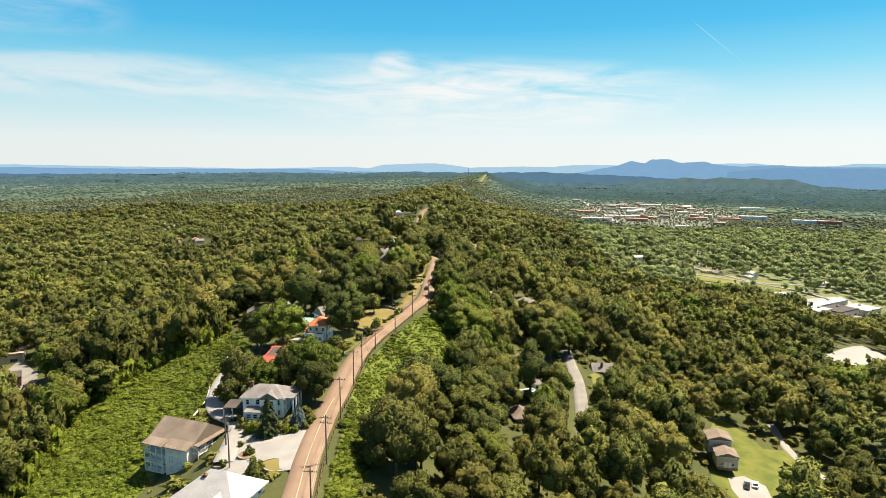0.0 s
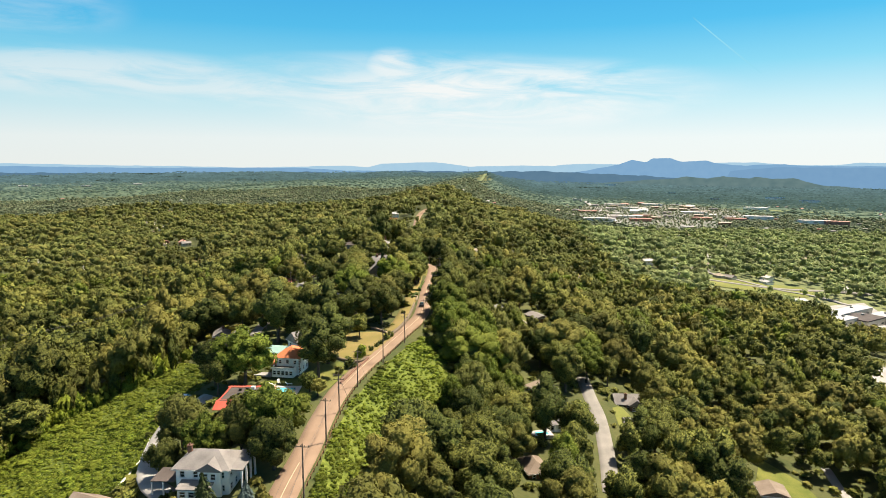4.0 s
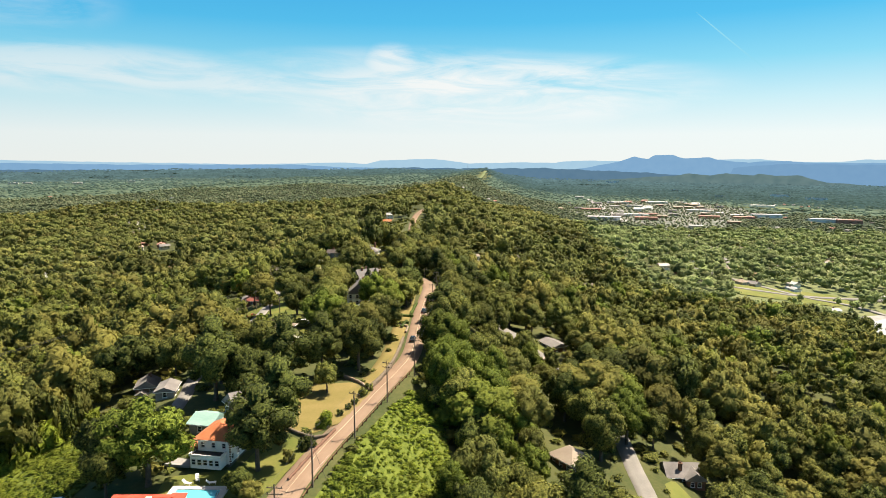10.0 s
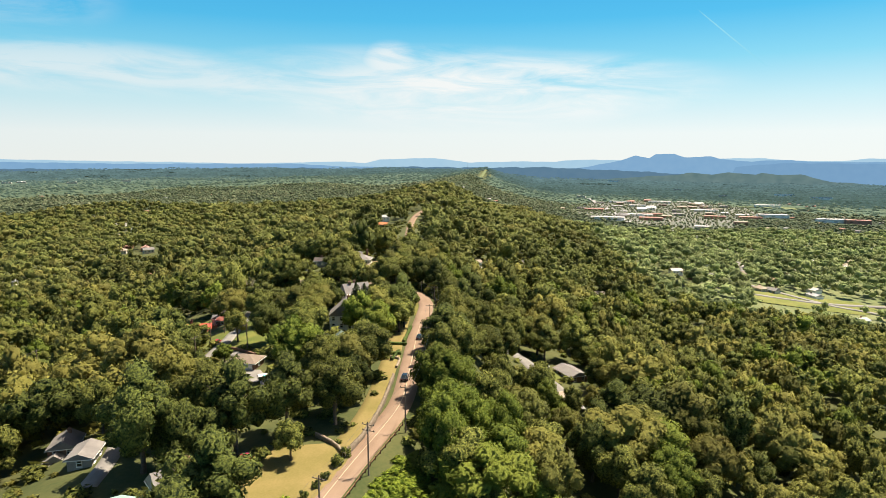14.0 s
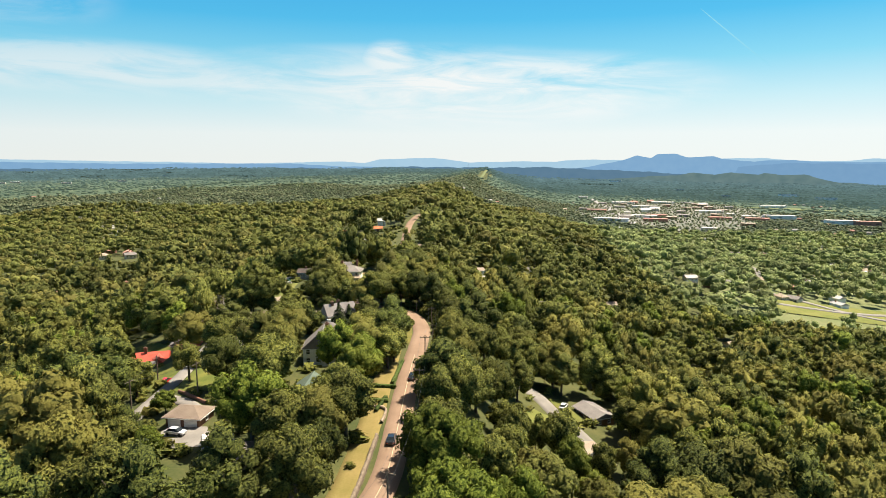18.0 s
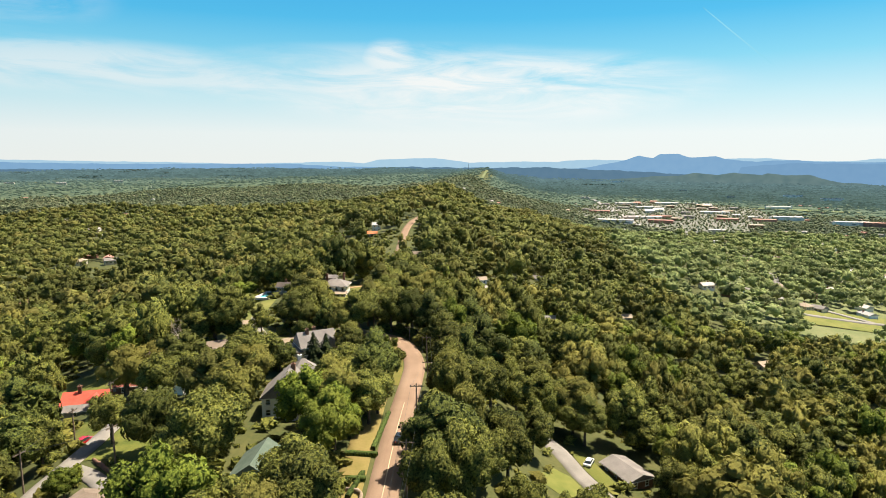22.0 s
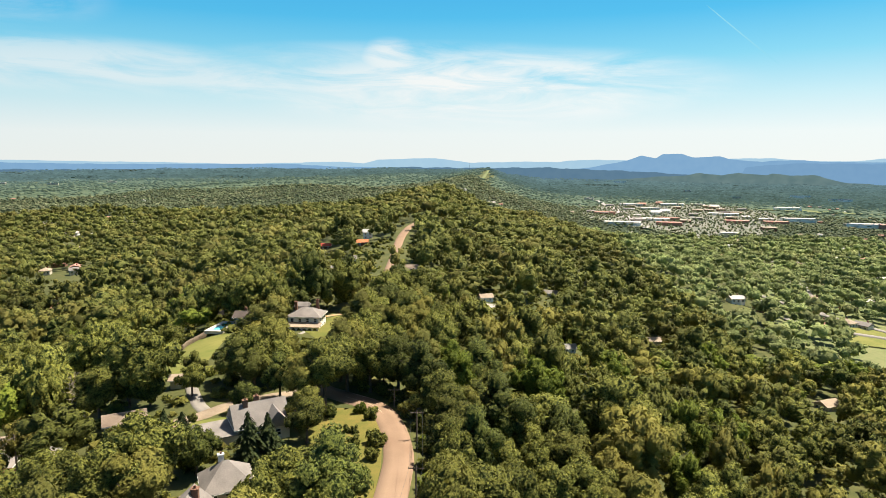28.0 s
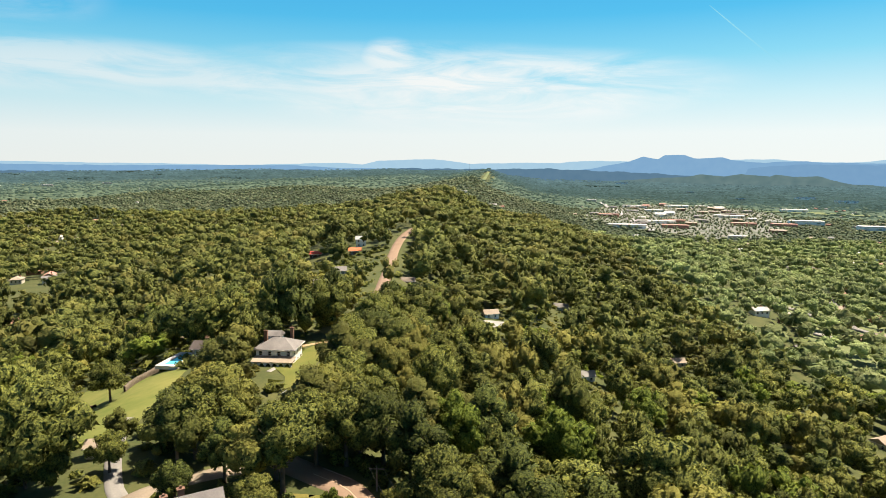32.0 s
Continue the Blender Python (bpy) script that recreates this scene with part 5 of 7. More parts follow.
# the dark gabled house down the slope, with its garage
dark = house("dark brown two-storey house with layered gables", -66.4, 262.5, 14, 6.8, 8.6, 2, BRICK_WALL, GREY_ROOF, "gable", 2.1, h=2.5, cols=(2, 3), turn_roof=True, chimneys=((0.6, 2.0, 3.2),))
gable_bay(dark, -1.2, -6.9, 0, 4.4, 2.8, 1.6, BRICK_WALL, GREY_ROOF, windows=((0, 0.9),))
lean_roof(dark, -4.4, -1.8, -8.2, -5.2, 2.7, 2.2, GREY_ROOF)
house("low garage with a plain grey roof", -57.0, 252.0, 8, 4.4, 6.5, 1, GREY_WALL, GREY_ROOF, "gable", 1.0, h=2.4, cols=(1, 2), turn_roof=True, name="garage", category="garage")


# houses further along the ridge
gar = house("double garage with brown hip roof and white doors", -37.9, 300.8, -11, 7.6, 6.2, 1, BRICK_WALL, BROWN_ROOF, "hip", 1.4, h=2.3, over=0.6, cols=(2, 1), skip=(0,), name="garage", category="garage")
for dx in (-1.85, 1.85):
    bm = bmesh.new()
    for k in range(4):
        box(bm, dx, -3.16, 0.05 + 0.52 * k, 2.9, 0.1, 0.5, 0.02)
    part("garage_door", bm, TRIM, gar, "white panelled garage door")
house("grey hip-roofed house half hidden in trees", -24.0, 280.5, 15, 8.5, 7.5, 2, GREY_WALL, GREY_ROOF, "hip", 2.4, z=40.8, h=2.3, over=0.6, cols=(3, 2))
bung = house("bungalow with dark green shingle roof and deep porch gable", -13.4, 308.5, -4, 6.8, 8.6, 1, CREAM_WALL, GREEN_ROOF, "gable", 2.9, z=43.8, h=3.0, over=0.9, cols=(2, 3), turn_roof=True)
gable_bay(bung, -1.0, -6.8, -3, 5.6, 2.6, 1.5, CREAM_WALL, GREEN_ROOF, windows=((-1.8, 0.9), (0, 0.9), (1.8, 0.9)))
house("low house with a broad tan roof", -17.5, 295.0, 40, 6.5, 5.5, 1, CREAM_WALL, TAN_ROOF, "gable", 1.8, z=43.0, h=2.6, over=0.7, cols=(3, 2))
tall_h = house("tall white gabled house of three storeys with chimney", -14.4, 340.2, 2, 10.4, 8.0, 2, WHITE_WALL, GREY_ROOF, "gable", 4.8, z=43.6, h=2.4, over=0.35, cols=(4, 3), turn_roof=True, chimneys=((0.8, 2.0, 5.6),))
window(tall_h, (-0.9, -4.03, 0), (1, 0, 0), 1.0, 5.6, 6.9)
gable_bay(tall_h, 1.5, -5.4, -3.5, 3.2, 2.3, 1.4, WHITE_WALL, GREY_ROOF, windows=((0, 0.7),))
block("patio", DIRT, tall_h, 1.5, -8.0, -0.3, 6.5, 4.5, 0.35)
red = house("cottage with bright red metal roof and brick chimney", -77.2, 377.0, 12, 10.5, 7.6, 1, WHITE_WALL, RED_ROOF, "gable", 2.3, h=2.8, over=0.7, cols=(3, 2), chimneys=((-1.5, -0.5, 4.2),))
gable_bay(red, 2.6, -6.6, 0, 5.6, 2.8, 2.0, WHITE_WALL, RED_ROOF, windows=((0, 0.9),))
house("lean-to shed with grey roof", -75.8, 368.6, 12, 5.0, 4.0, 1, GREY_WALL, GREY_ROOF, "gable", 0.9, h=2.2, cols=(1, 1), name="shed", category="shed")
house("small brick cottage with dull red roof", -65.2, 378.5, 10, 7.4, 5.8, 1, BRICK_WALL, surface("dull_red_shingles", (0.22, 0.07, 0.05), (0.30, 0.11, 0.08), 0.4, 0.9, 5, 0.3), "hip", 1.7, h=2.5, over=0.6, cols=(2, 2))
tan = house("brown house with tan gabled roofs among pines", -68.5, 394.5, 14, 8.5, 8.5, 1, BRICK_WALL, TAN_ROOF, "gable", 2.2, h=3.0, over=0.6, cols=(2, 2))
gable_bay(tan, 1.4, -6.2, 0, 5.0, 2.8, 1.9, GREY_WALL, TAN_ROOF, windows=((0, 0.9),))
house("plain white cottage beside the lane", -42.6, 356.4, -25, 3.6, 5.5, 1, WHITE_WALL, GREY_ROOF, "gable", 1.4, h=3.2, cols=(1, 2), skip=(0,), turn_roof=True)
# the two grey-roofed houses inside the bend
py = house("house with steep grey pyramid roof and white chimney", -14.4, 358.4, 22, 6.8, 6.8, 1, CREAM_WALL, GREY_ROOF, "hip", 3.3, z=43.8, h=2.6, over=0.8, cols=(3, 3))
chimney(py, -0.6, 1.2, 4.2, 2.4, TRIM)
block("side_roof", TAN_ROOF, py, -5.4, -2.6, 1.9, 3.8, 3.0, 0.25)
block("side_room", CREAM_WALL, py, -5.4, -2.6, -0.6, 3.4, 2.6, 2.5)
big = house("large grey-roofed house with two brick chimneys", -15.0, 382.8, 26, 9.8, 7.0, 1, CREAM_WALL, GREY_ROOF, "gable", 3.5, z=43.6, h=3.0, over=0.6, cols=(4, 2), chimneys=((-2.6, -0.5, 4.6), (-0.2, 0.7, 4.6)))
gable_bay(big, 2.6, -5.2, 0, 4.4, 3.0, 2.8, CREAM_WALL, GREY_ROOF, windows=((0, 0.9),))
lean_roof(big, -12.6, -4.7, -4.0, 3.0, 2.9, 2.2, GREY_ROOF, "wing_roof")
block("wing", CREAM_WALL, big, -8.6, -0.4, -0.8, 7.4, 6.4, 2.8)
house("low brown shed-roofed cottage by the drive", -44.0, 388.5, 25, 7.6, 4.6, 1, BRICK_WALL, BROWN_ROOF, "gable", 1.5, h=2.4, over=0.5, cols=(2, 1))
house("grey cottage with gabled porch on the slope", -68.8, 389.6 - 6, 10, 7.0, 6.0, 1, CREAM_WALL, GREY_ROOF, "gable", 2.2, h=2.9, cols=(2, 2), turn_roof=True)
house("small pale-roofed hut below the path", -40.6, 412.2, 5, 4.8, 3.4, 1, CREAM_WALL, TAN_ROOF, "gable", 0.9, h=2.2, cols=(1, 1), name="shed", category="shed")
# the white villa with an arcade
villa = house("white two-storey villa with grey hip roof and arched arcade", -19.8, 471.5, -8, 10.5, 8.0, 2, WHITE_WALL, GREY_ROOF, "hip", 2.2, z=40.4, h=2.7, over=0.7, cols=(4, 3), chimneys=((-3.4, -1.0, 4.6), (3.0, 2.5, 4.6)))
block("upper_box", WHITE_WALL, villa, -2.2, 2.4, 5.4, 4.0, 3.6, 2.4)
bm = bmesh.new()
pitched(bm, -4.6, 0.2, 0.3, 4.5, 7.9, 1.2, "gable")
part("upper_roof", bm, GREY_ROOF, villa)
lean_roof(villa, -5.6, 6.2, -7.6, -4.1, 3.6, 2.9, TAN_ROOF, "arcade_roof")
bm = bmesh.new()
for i in range(7):
    box(bm, -5.2 + 1.8 * i, -7.2, -0.4, 0.45, 0.4, 2.4)
    if i < 6:
        for k in range(7):
            a = math.pi * (k + 0.5) / 7
            box(bm, -4.3 + 1.8 * i + 0.72 * math.cos(a), -7.2, 2.0 + 0.55 * math.sin(a) - 0.02, 0.42, 0.4, 2.75 - 2.0 - 0.55 * math.sin(a) + 0.06)
part("arcade", bm, WHITE_WALL, villa, "white arcade of round arches")
block("arcade_floor", CONCRETE, villa, 0.2, -6.0, -0.6, 11.5, 3.6, 0.55)
house("long low house with dark tar-coloured roof", -39.6, 477.6, -4, 11.0, 6.0, 1, GREY_WALL, TAR_ROOF, "gable", 1.5, z=41.2, h=2.8, over=0.7, cols=(4, 2), chimneys=((-2.4, 0.4, 2.6),))
# the side valley to the right of the road
barn = house("long beige metal shed with a grey-brown roof", 102.6, 193.0, -14, 7.6, 8.0, 1, CREAM_WALL, BROWN_ROOF, "gable", 1.3, z=3.6, h=4.4, over=0.4, cols=(2, 2), win=(0.9, 0.9), name="barn", category="barn", group="houses in the hollow", turn_roof=True)
for dx in (-0.6, 0.9):
    block("door", TRIM, barn, dx, -4.06, 0.0, 1.1, 0.1, 2.2, "white door")
house("upper shed with a grey-brown roof", 103.6, 200.6, -14, 7.2, 6.8, 1, CREAM_WALL, BROWN_ROOF, "gable", 1.2, z=5.0, h=4.6, over=0.4, cols=(2, 2), name="barn", category="barn", group="houses in the hollow", turn_roof=True)
house("small house with brown hip roof under tall trees", 34.6, 196.5, 10, 5.6, 8.5, 1, BRICK_WALL, BROWN_ROOF, "hip", 2.0, z=18.2, h=2.6, over=0.5, cols=(2, 2), group="houses in the hollow")
house("pale house behind tall trees with a pool", 46.5, 224.5, 15, 7.5, 7.0, 2, WHITE_WALL, GREY_ROOF, "gable", 1.8, z=16.5, h=2.6, cols=(3, 2), group="houses in the hollow")
house("house with a pale tan hip roof", 47.2, 248.0, 32, 7.0, 7.6, 1, BRICK_WALL, TAN_ROOF, "hip", 2.4, h=3.0, over=0.7, cols=(3, 3), group="houses in the hollow")
rb = house("brown brick cottage with cross gables", 79.0, 252.5, -6, 8.6, 7.2, 1, BRICK_WALL, GREY_ROOF, "gable", 2.4, h=2.8, over=0.6, cols=(3, 2), chimneys=((-0.8, -2.0, 3.4),), group="houses in the hollow")
gable_bay(rb, 2.6, -5.2, 0, 4.8, 2.8, 1.9, BRICK_WALL, GREY_ROOF, windows=((-0.9, 0.9), (0.9, 0.9)))
house("low house with pale grey roof", 76.2, 236.5, -8, 6.2, 5.2, 1, CREAM_WALL, surface("pale_grey_shingles", (0.27, 0.25, 0.23), (0.36, 0.33, 0.30), 0.4, 0.9, 5, 0.3), "gable", 1.4, h=2.5, cols=(2, 2), group="houses in the hollow")
house("low house with dark flat-pitched roof beside the lane", 65.0, 347.8, -70, 10.5, 6.8, 1, BRICK_WALL, GREY_ROOF, "gable", 1.2, h=2.7, over=0.6, cols=(3, 2), group="houses in the hollow", chimneys=())
house("pale roof glimpsed under trees", 54.5, 320.5, 30, 6.0, 5.0, 1, CREAM_WALL, TAN_ROOF, "gable", 1.0, h=2.4, cols=(1, 1), group="houses in the hollow")
for (x, y, yaw, w, d, wl, rf, label) in ((195, 513, 20, 11, 8, CREAM_WALL, TAN_ROOF, "pale house at the wood's edge"), (248, 651, 10, 9, 7, GREY_WALL, GREY_ROOF, "grey house at the wood's edge"), (150, 597, 0, 9, 7, CREAM_WALL, TAN_ROOF, "small house among the slope's trees"),
                                         (106, 661, -20, 10, 8, WHITE_WALL, GREY_ROOF, "white-gabled house in the woods"), (57, 607, 10, 9, 7, WHITE_WALL, TAN_ROOF, "pale house in a clearing"), (87, 536, 0, 7, 5, WHITE_WALL, CONCRETE, "white pillared garden house"),
                                         (-15.5, 704, 5, 8, 9, WHITE_WALL, WHITE_ROOF, "white house near the far road"), (-17.3, 680, 5, 9, 7, BRICK_WALL, ORANGE_ROOF, "brick house with an orange roof"), (-46, 712, 0, 9, 6, BRICK_WALL, RED_ROOF, "brick house with a red roof"),
                                         (-27, 599, 20, 9, 7, GREY_WALL, GREY_ROOF, "grey-roofed house on the slope"), (-20.5, 624, 10, 9, 8, WHITE_WALL, GREY_ROOF, "white house with grey roof"), (15.5, 607, 0, 8, 6, BRICK_WALL, BROWN_ROOF, "brown-roofed house by the far road"), (-78, 560, 15, 8, 7, CREAM_WALL, TAN_ROOF, "tan-roofed house in the woods")):
    house(label, x, y, yaw, w * 0.78, d * 0.78, 1 if y != 704 else 2, wl, rf, "gable", 1.7, h=2.6, cols=(2, 2), group="houses in the woods")
    ROUND.append((x, y, 4.6))
    ROUND.append((x + (14 - x) * 6 / max(60, y - 300) * 1.2, y - 10, 2.6))

# houses scaled down to fit the size they show to the camera
for ob, factor in ((hip, 0.8), (flat, 0.88), (dark, 0.78), (col, 0.92), (metal, 0.84), (barn, 0.84)):
    ob.matrix_world = ob.matrix_world @ Matrix.Scale(factor, 4)

# trees kept off round the houses and on the side the camera sees
for x, y, r in ((-55, 150, 11), (-57, 138, 11), (-36, 113, 10), (-37, 153, 10), (-35, 141, 8), (-41.5, 186, 6.5), (-44, 178, 5), (-31, 213, 6.5), (-33, 203, 8), (-39, 227, 4.5), (-30, 233, 6.5), (-25, 226, 6),
                (-67, 261, 7.5), (-70, 248, 8), (-57, 250, 6), (-62, 238, 6), (-38, 301, 6.5), (-37, 291, 7), (-30, 290, 5), (-24, 280, 4.6), (-15.8, 305, 7), (-17, 294, 6), (-15.2, 339, 7), (-17.5, 329, 5), (-77, 376, 9), (-76, 363, 8), (-65, 378, 5),
                (-68, 394, 6.5), (-64, 385, 5), (-14, 357, 5), (-16, 379, 6), (-25, 379, 5), (-44, 388, 5), (-40, 412, 4), (-20, 471, 7), (-20, 459, 8), (-40, 477, 6.5),
                (-48, 471, 7), (-52, 462, 5), (103, 196, 8), (101, 183, 9), (34.6, 195, 5.5), (35, 186, 4.5), (46.5, 224, 5), (47.5, 248, 5), (46, 240, 3), (79, 252, 6), (76, 244, 3), (76, 236, 4.5), (65, 348, 7.5), (60, 336, 5), (54, 320, 4.5), (-70, 384, 5)):
    ROUND.append((x, y, r))
ROUND += [(-60, 130, 12), (-50, 125, 10), (-64, 117, 11), (-47, 108, 9), (-30, 100, 9)]
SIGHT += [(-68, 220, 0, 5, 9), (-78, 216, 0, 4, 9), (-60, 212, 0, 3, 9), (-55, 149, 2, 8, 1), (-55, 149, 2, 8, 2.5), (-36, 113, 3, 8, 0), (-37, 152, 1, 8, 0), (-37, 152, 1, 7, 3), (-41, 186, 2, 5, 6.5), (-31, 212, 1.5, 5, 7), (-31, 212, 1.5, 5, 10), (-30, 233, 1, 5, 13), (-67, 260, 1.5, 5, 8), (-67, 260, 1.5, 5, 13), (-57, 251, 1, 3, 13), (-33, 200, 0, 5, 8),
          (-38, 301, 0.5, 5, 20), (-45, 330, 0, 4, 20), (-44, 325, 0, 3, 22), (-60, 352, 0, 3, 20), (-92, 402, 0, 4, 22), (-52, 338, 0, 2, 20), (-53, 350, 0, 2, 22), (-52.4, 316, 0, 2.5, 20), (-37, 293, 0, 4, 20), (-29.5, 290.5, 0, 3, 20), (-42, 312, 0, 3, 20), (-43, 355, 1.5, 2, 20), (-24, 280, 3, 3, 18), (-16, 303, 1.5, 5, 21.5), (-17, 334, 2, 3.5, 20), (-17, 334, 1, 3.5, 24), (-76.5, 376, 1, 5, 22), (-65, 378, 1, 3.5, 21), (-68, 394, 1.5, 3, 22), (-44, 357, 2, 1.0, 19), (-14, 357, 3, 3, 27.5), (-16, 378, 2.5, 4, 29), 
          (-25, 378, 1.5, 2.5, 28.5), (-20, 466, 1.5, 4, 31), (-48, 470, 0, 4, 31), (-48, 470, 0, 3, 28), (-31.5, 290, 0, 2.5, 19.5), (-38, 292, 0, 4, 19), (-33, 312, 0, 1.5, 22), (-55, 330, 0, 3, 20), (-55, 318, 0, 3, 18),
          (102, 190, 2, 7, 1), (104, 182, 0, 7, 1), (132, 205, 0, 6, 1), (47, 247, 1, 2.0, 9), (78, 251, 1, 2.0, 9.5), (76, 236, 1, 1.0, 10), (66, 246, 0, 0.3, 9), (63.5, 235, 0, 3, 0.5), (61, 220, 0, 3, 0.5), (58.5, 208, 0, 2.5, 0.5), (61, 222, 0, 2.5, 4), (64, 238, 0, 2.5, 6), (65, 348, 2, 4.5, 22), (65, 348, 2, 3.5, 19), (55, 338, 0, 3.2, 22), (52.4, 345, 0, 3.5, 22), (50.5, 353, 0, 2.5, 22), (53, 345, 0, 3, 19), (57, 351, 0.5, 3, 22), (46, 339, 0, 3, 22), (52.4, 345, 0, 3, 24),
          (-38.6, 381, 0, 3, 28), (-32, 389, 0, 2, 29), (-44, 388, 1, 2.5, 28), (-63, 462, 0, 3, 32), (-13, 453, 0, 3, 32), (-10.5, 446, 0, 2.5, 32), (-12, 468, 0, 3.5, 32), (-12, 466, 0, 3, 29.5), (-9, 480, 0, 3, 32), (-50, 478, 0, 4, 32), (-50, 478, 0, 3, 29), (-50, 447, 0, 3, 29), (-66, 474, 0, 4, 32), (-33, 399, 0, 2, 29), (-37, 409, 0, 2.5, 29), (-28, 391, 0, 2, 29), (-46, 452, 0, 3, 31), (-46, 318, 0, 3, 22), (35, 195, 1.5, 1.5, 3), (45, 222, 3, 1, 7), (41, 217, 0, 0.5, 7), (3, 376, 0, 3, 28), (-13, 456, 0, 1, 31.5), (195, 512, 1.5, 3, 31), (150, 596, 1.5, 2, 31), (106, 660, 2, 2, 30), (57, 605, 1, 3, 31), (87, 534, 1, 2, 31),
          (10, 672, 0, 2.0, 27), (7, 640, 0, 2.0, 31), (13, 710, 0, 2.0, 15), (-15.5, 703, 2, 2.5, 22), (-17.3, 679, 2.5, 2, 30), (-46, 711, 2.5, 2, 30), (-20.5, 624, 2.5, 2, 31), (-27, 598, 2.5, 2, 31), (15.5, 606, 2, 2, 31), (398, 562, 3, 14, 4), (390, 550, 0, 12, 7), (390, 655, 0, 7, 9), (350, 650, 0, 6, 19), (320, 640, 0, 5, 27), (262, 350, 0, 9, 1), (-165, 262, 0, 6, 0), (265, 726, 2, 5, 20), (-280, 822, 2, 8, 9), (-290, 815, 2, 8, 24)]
ROUND += [(-10, 118, 9), (-8, 106, 8), (-16, 104, 9), (-15, 113, 8)]


# ---- plants set one by one ----
def bush(x, y, r, material, label, name="bush", tall=1.0):
    rng = np.random.default_rng(int(abs(x * 31 + y * 17)))
    v, f, nr = crown_shape(rng, 9, 700, 0.085, tall)
    me = mesh_of("leaves", v * r, f, [material], True, normals=nr)
    ob = tagged(new(name, me), label, "bush", "garden bushes")
    ob.matrix_world = pose(x, y, float(height(x, y)) + r * 0.55 * tall, 0, 0, x * 40)
    return ob


def conifer(x, y, h, r, material, label):
    rng = np.random.default_rng(int(h * 10))
    top = tagged(new("conifer"), label, "tree", "garden conifers")
    top.matrix_world = pose(x, y, float(height(x, y)), 0, 0, rng.uniform(0, 360))
    bm = bmesh.new()
    limb(bm, (0, 0, -0.5), (0, 0, h * 0.95), 0.2, 0.03)
    part("trunk", bm, BARK, top)
    V, F, n = [], [], 0
    boughs = rng.uniform(0.7, 1.35, 40)
    for _ in range(1100):
        u = rng.uniform() ** 0.7
        z, a = h * (1 - u) + rng.normal(0, 0.2), rng.uniform(0, 6.28)
        rr = (0.12 + r * u**0.75) * rng.uniform(0.4, 1.05) * boughs[int(u * 7.9) * 5 + int(a / 1.2567)]
        c, s = math.cos(a), math.sin(a)
        w = 0.20 * (0.6 + u)
        V += [(rr * c * 0.6, rr * s * 0.6, z + 0.35), (rr * c - s * w, rr * s + c * w, z), (rr * c * 1.2, rr * s * 1.2, z - 0.35), (rr * c + s * w, rr * s - c * w, z)]
        F += [(n, n + 1, n + 2), (n, n + 2, n + 3)]
        n += 4
    o = new("crown", mesh_of("crown", V, F, [material]))
    o.parent = top


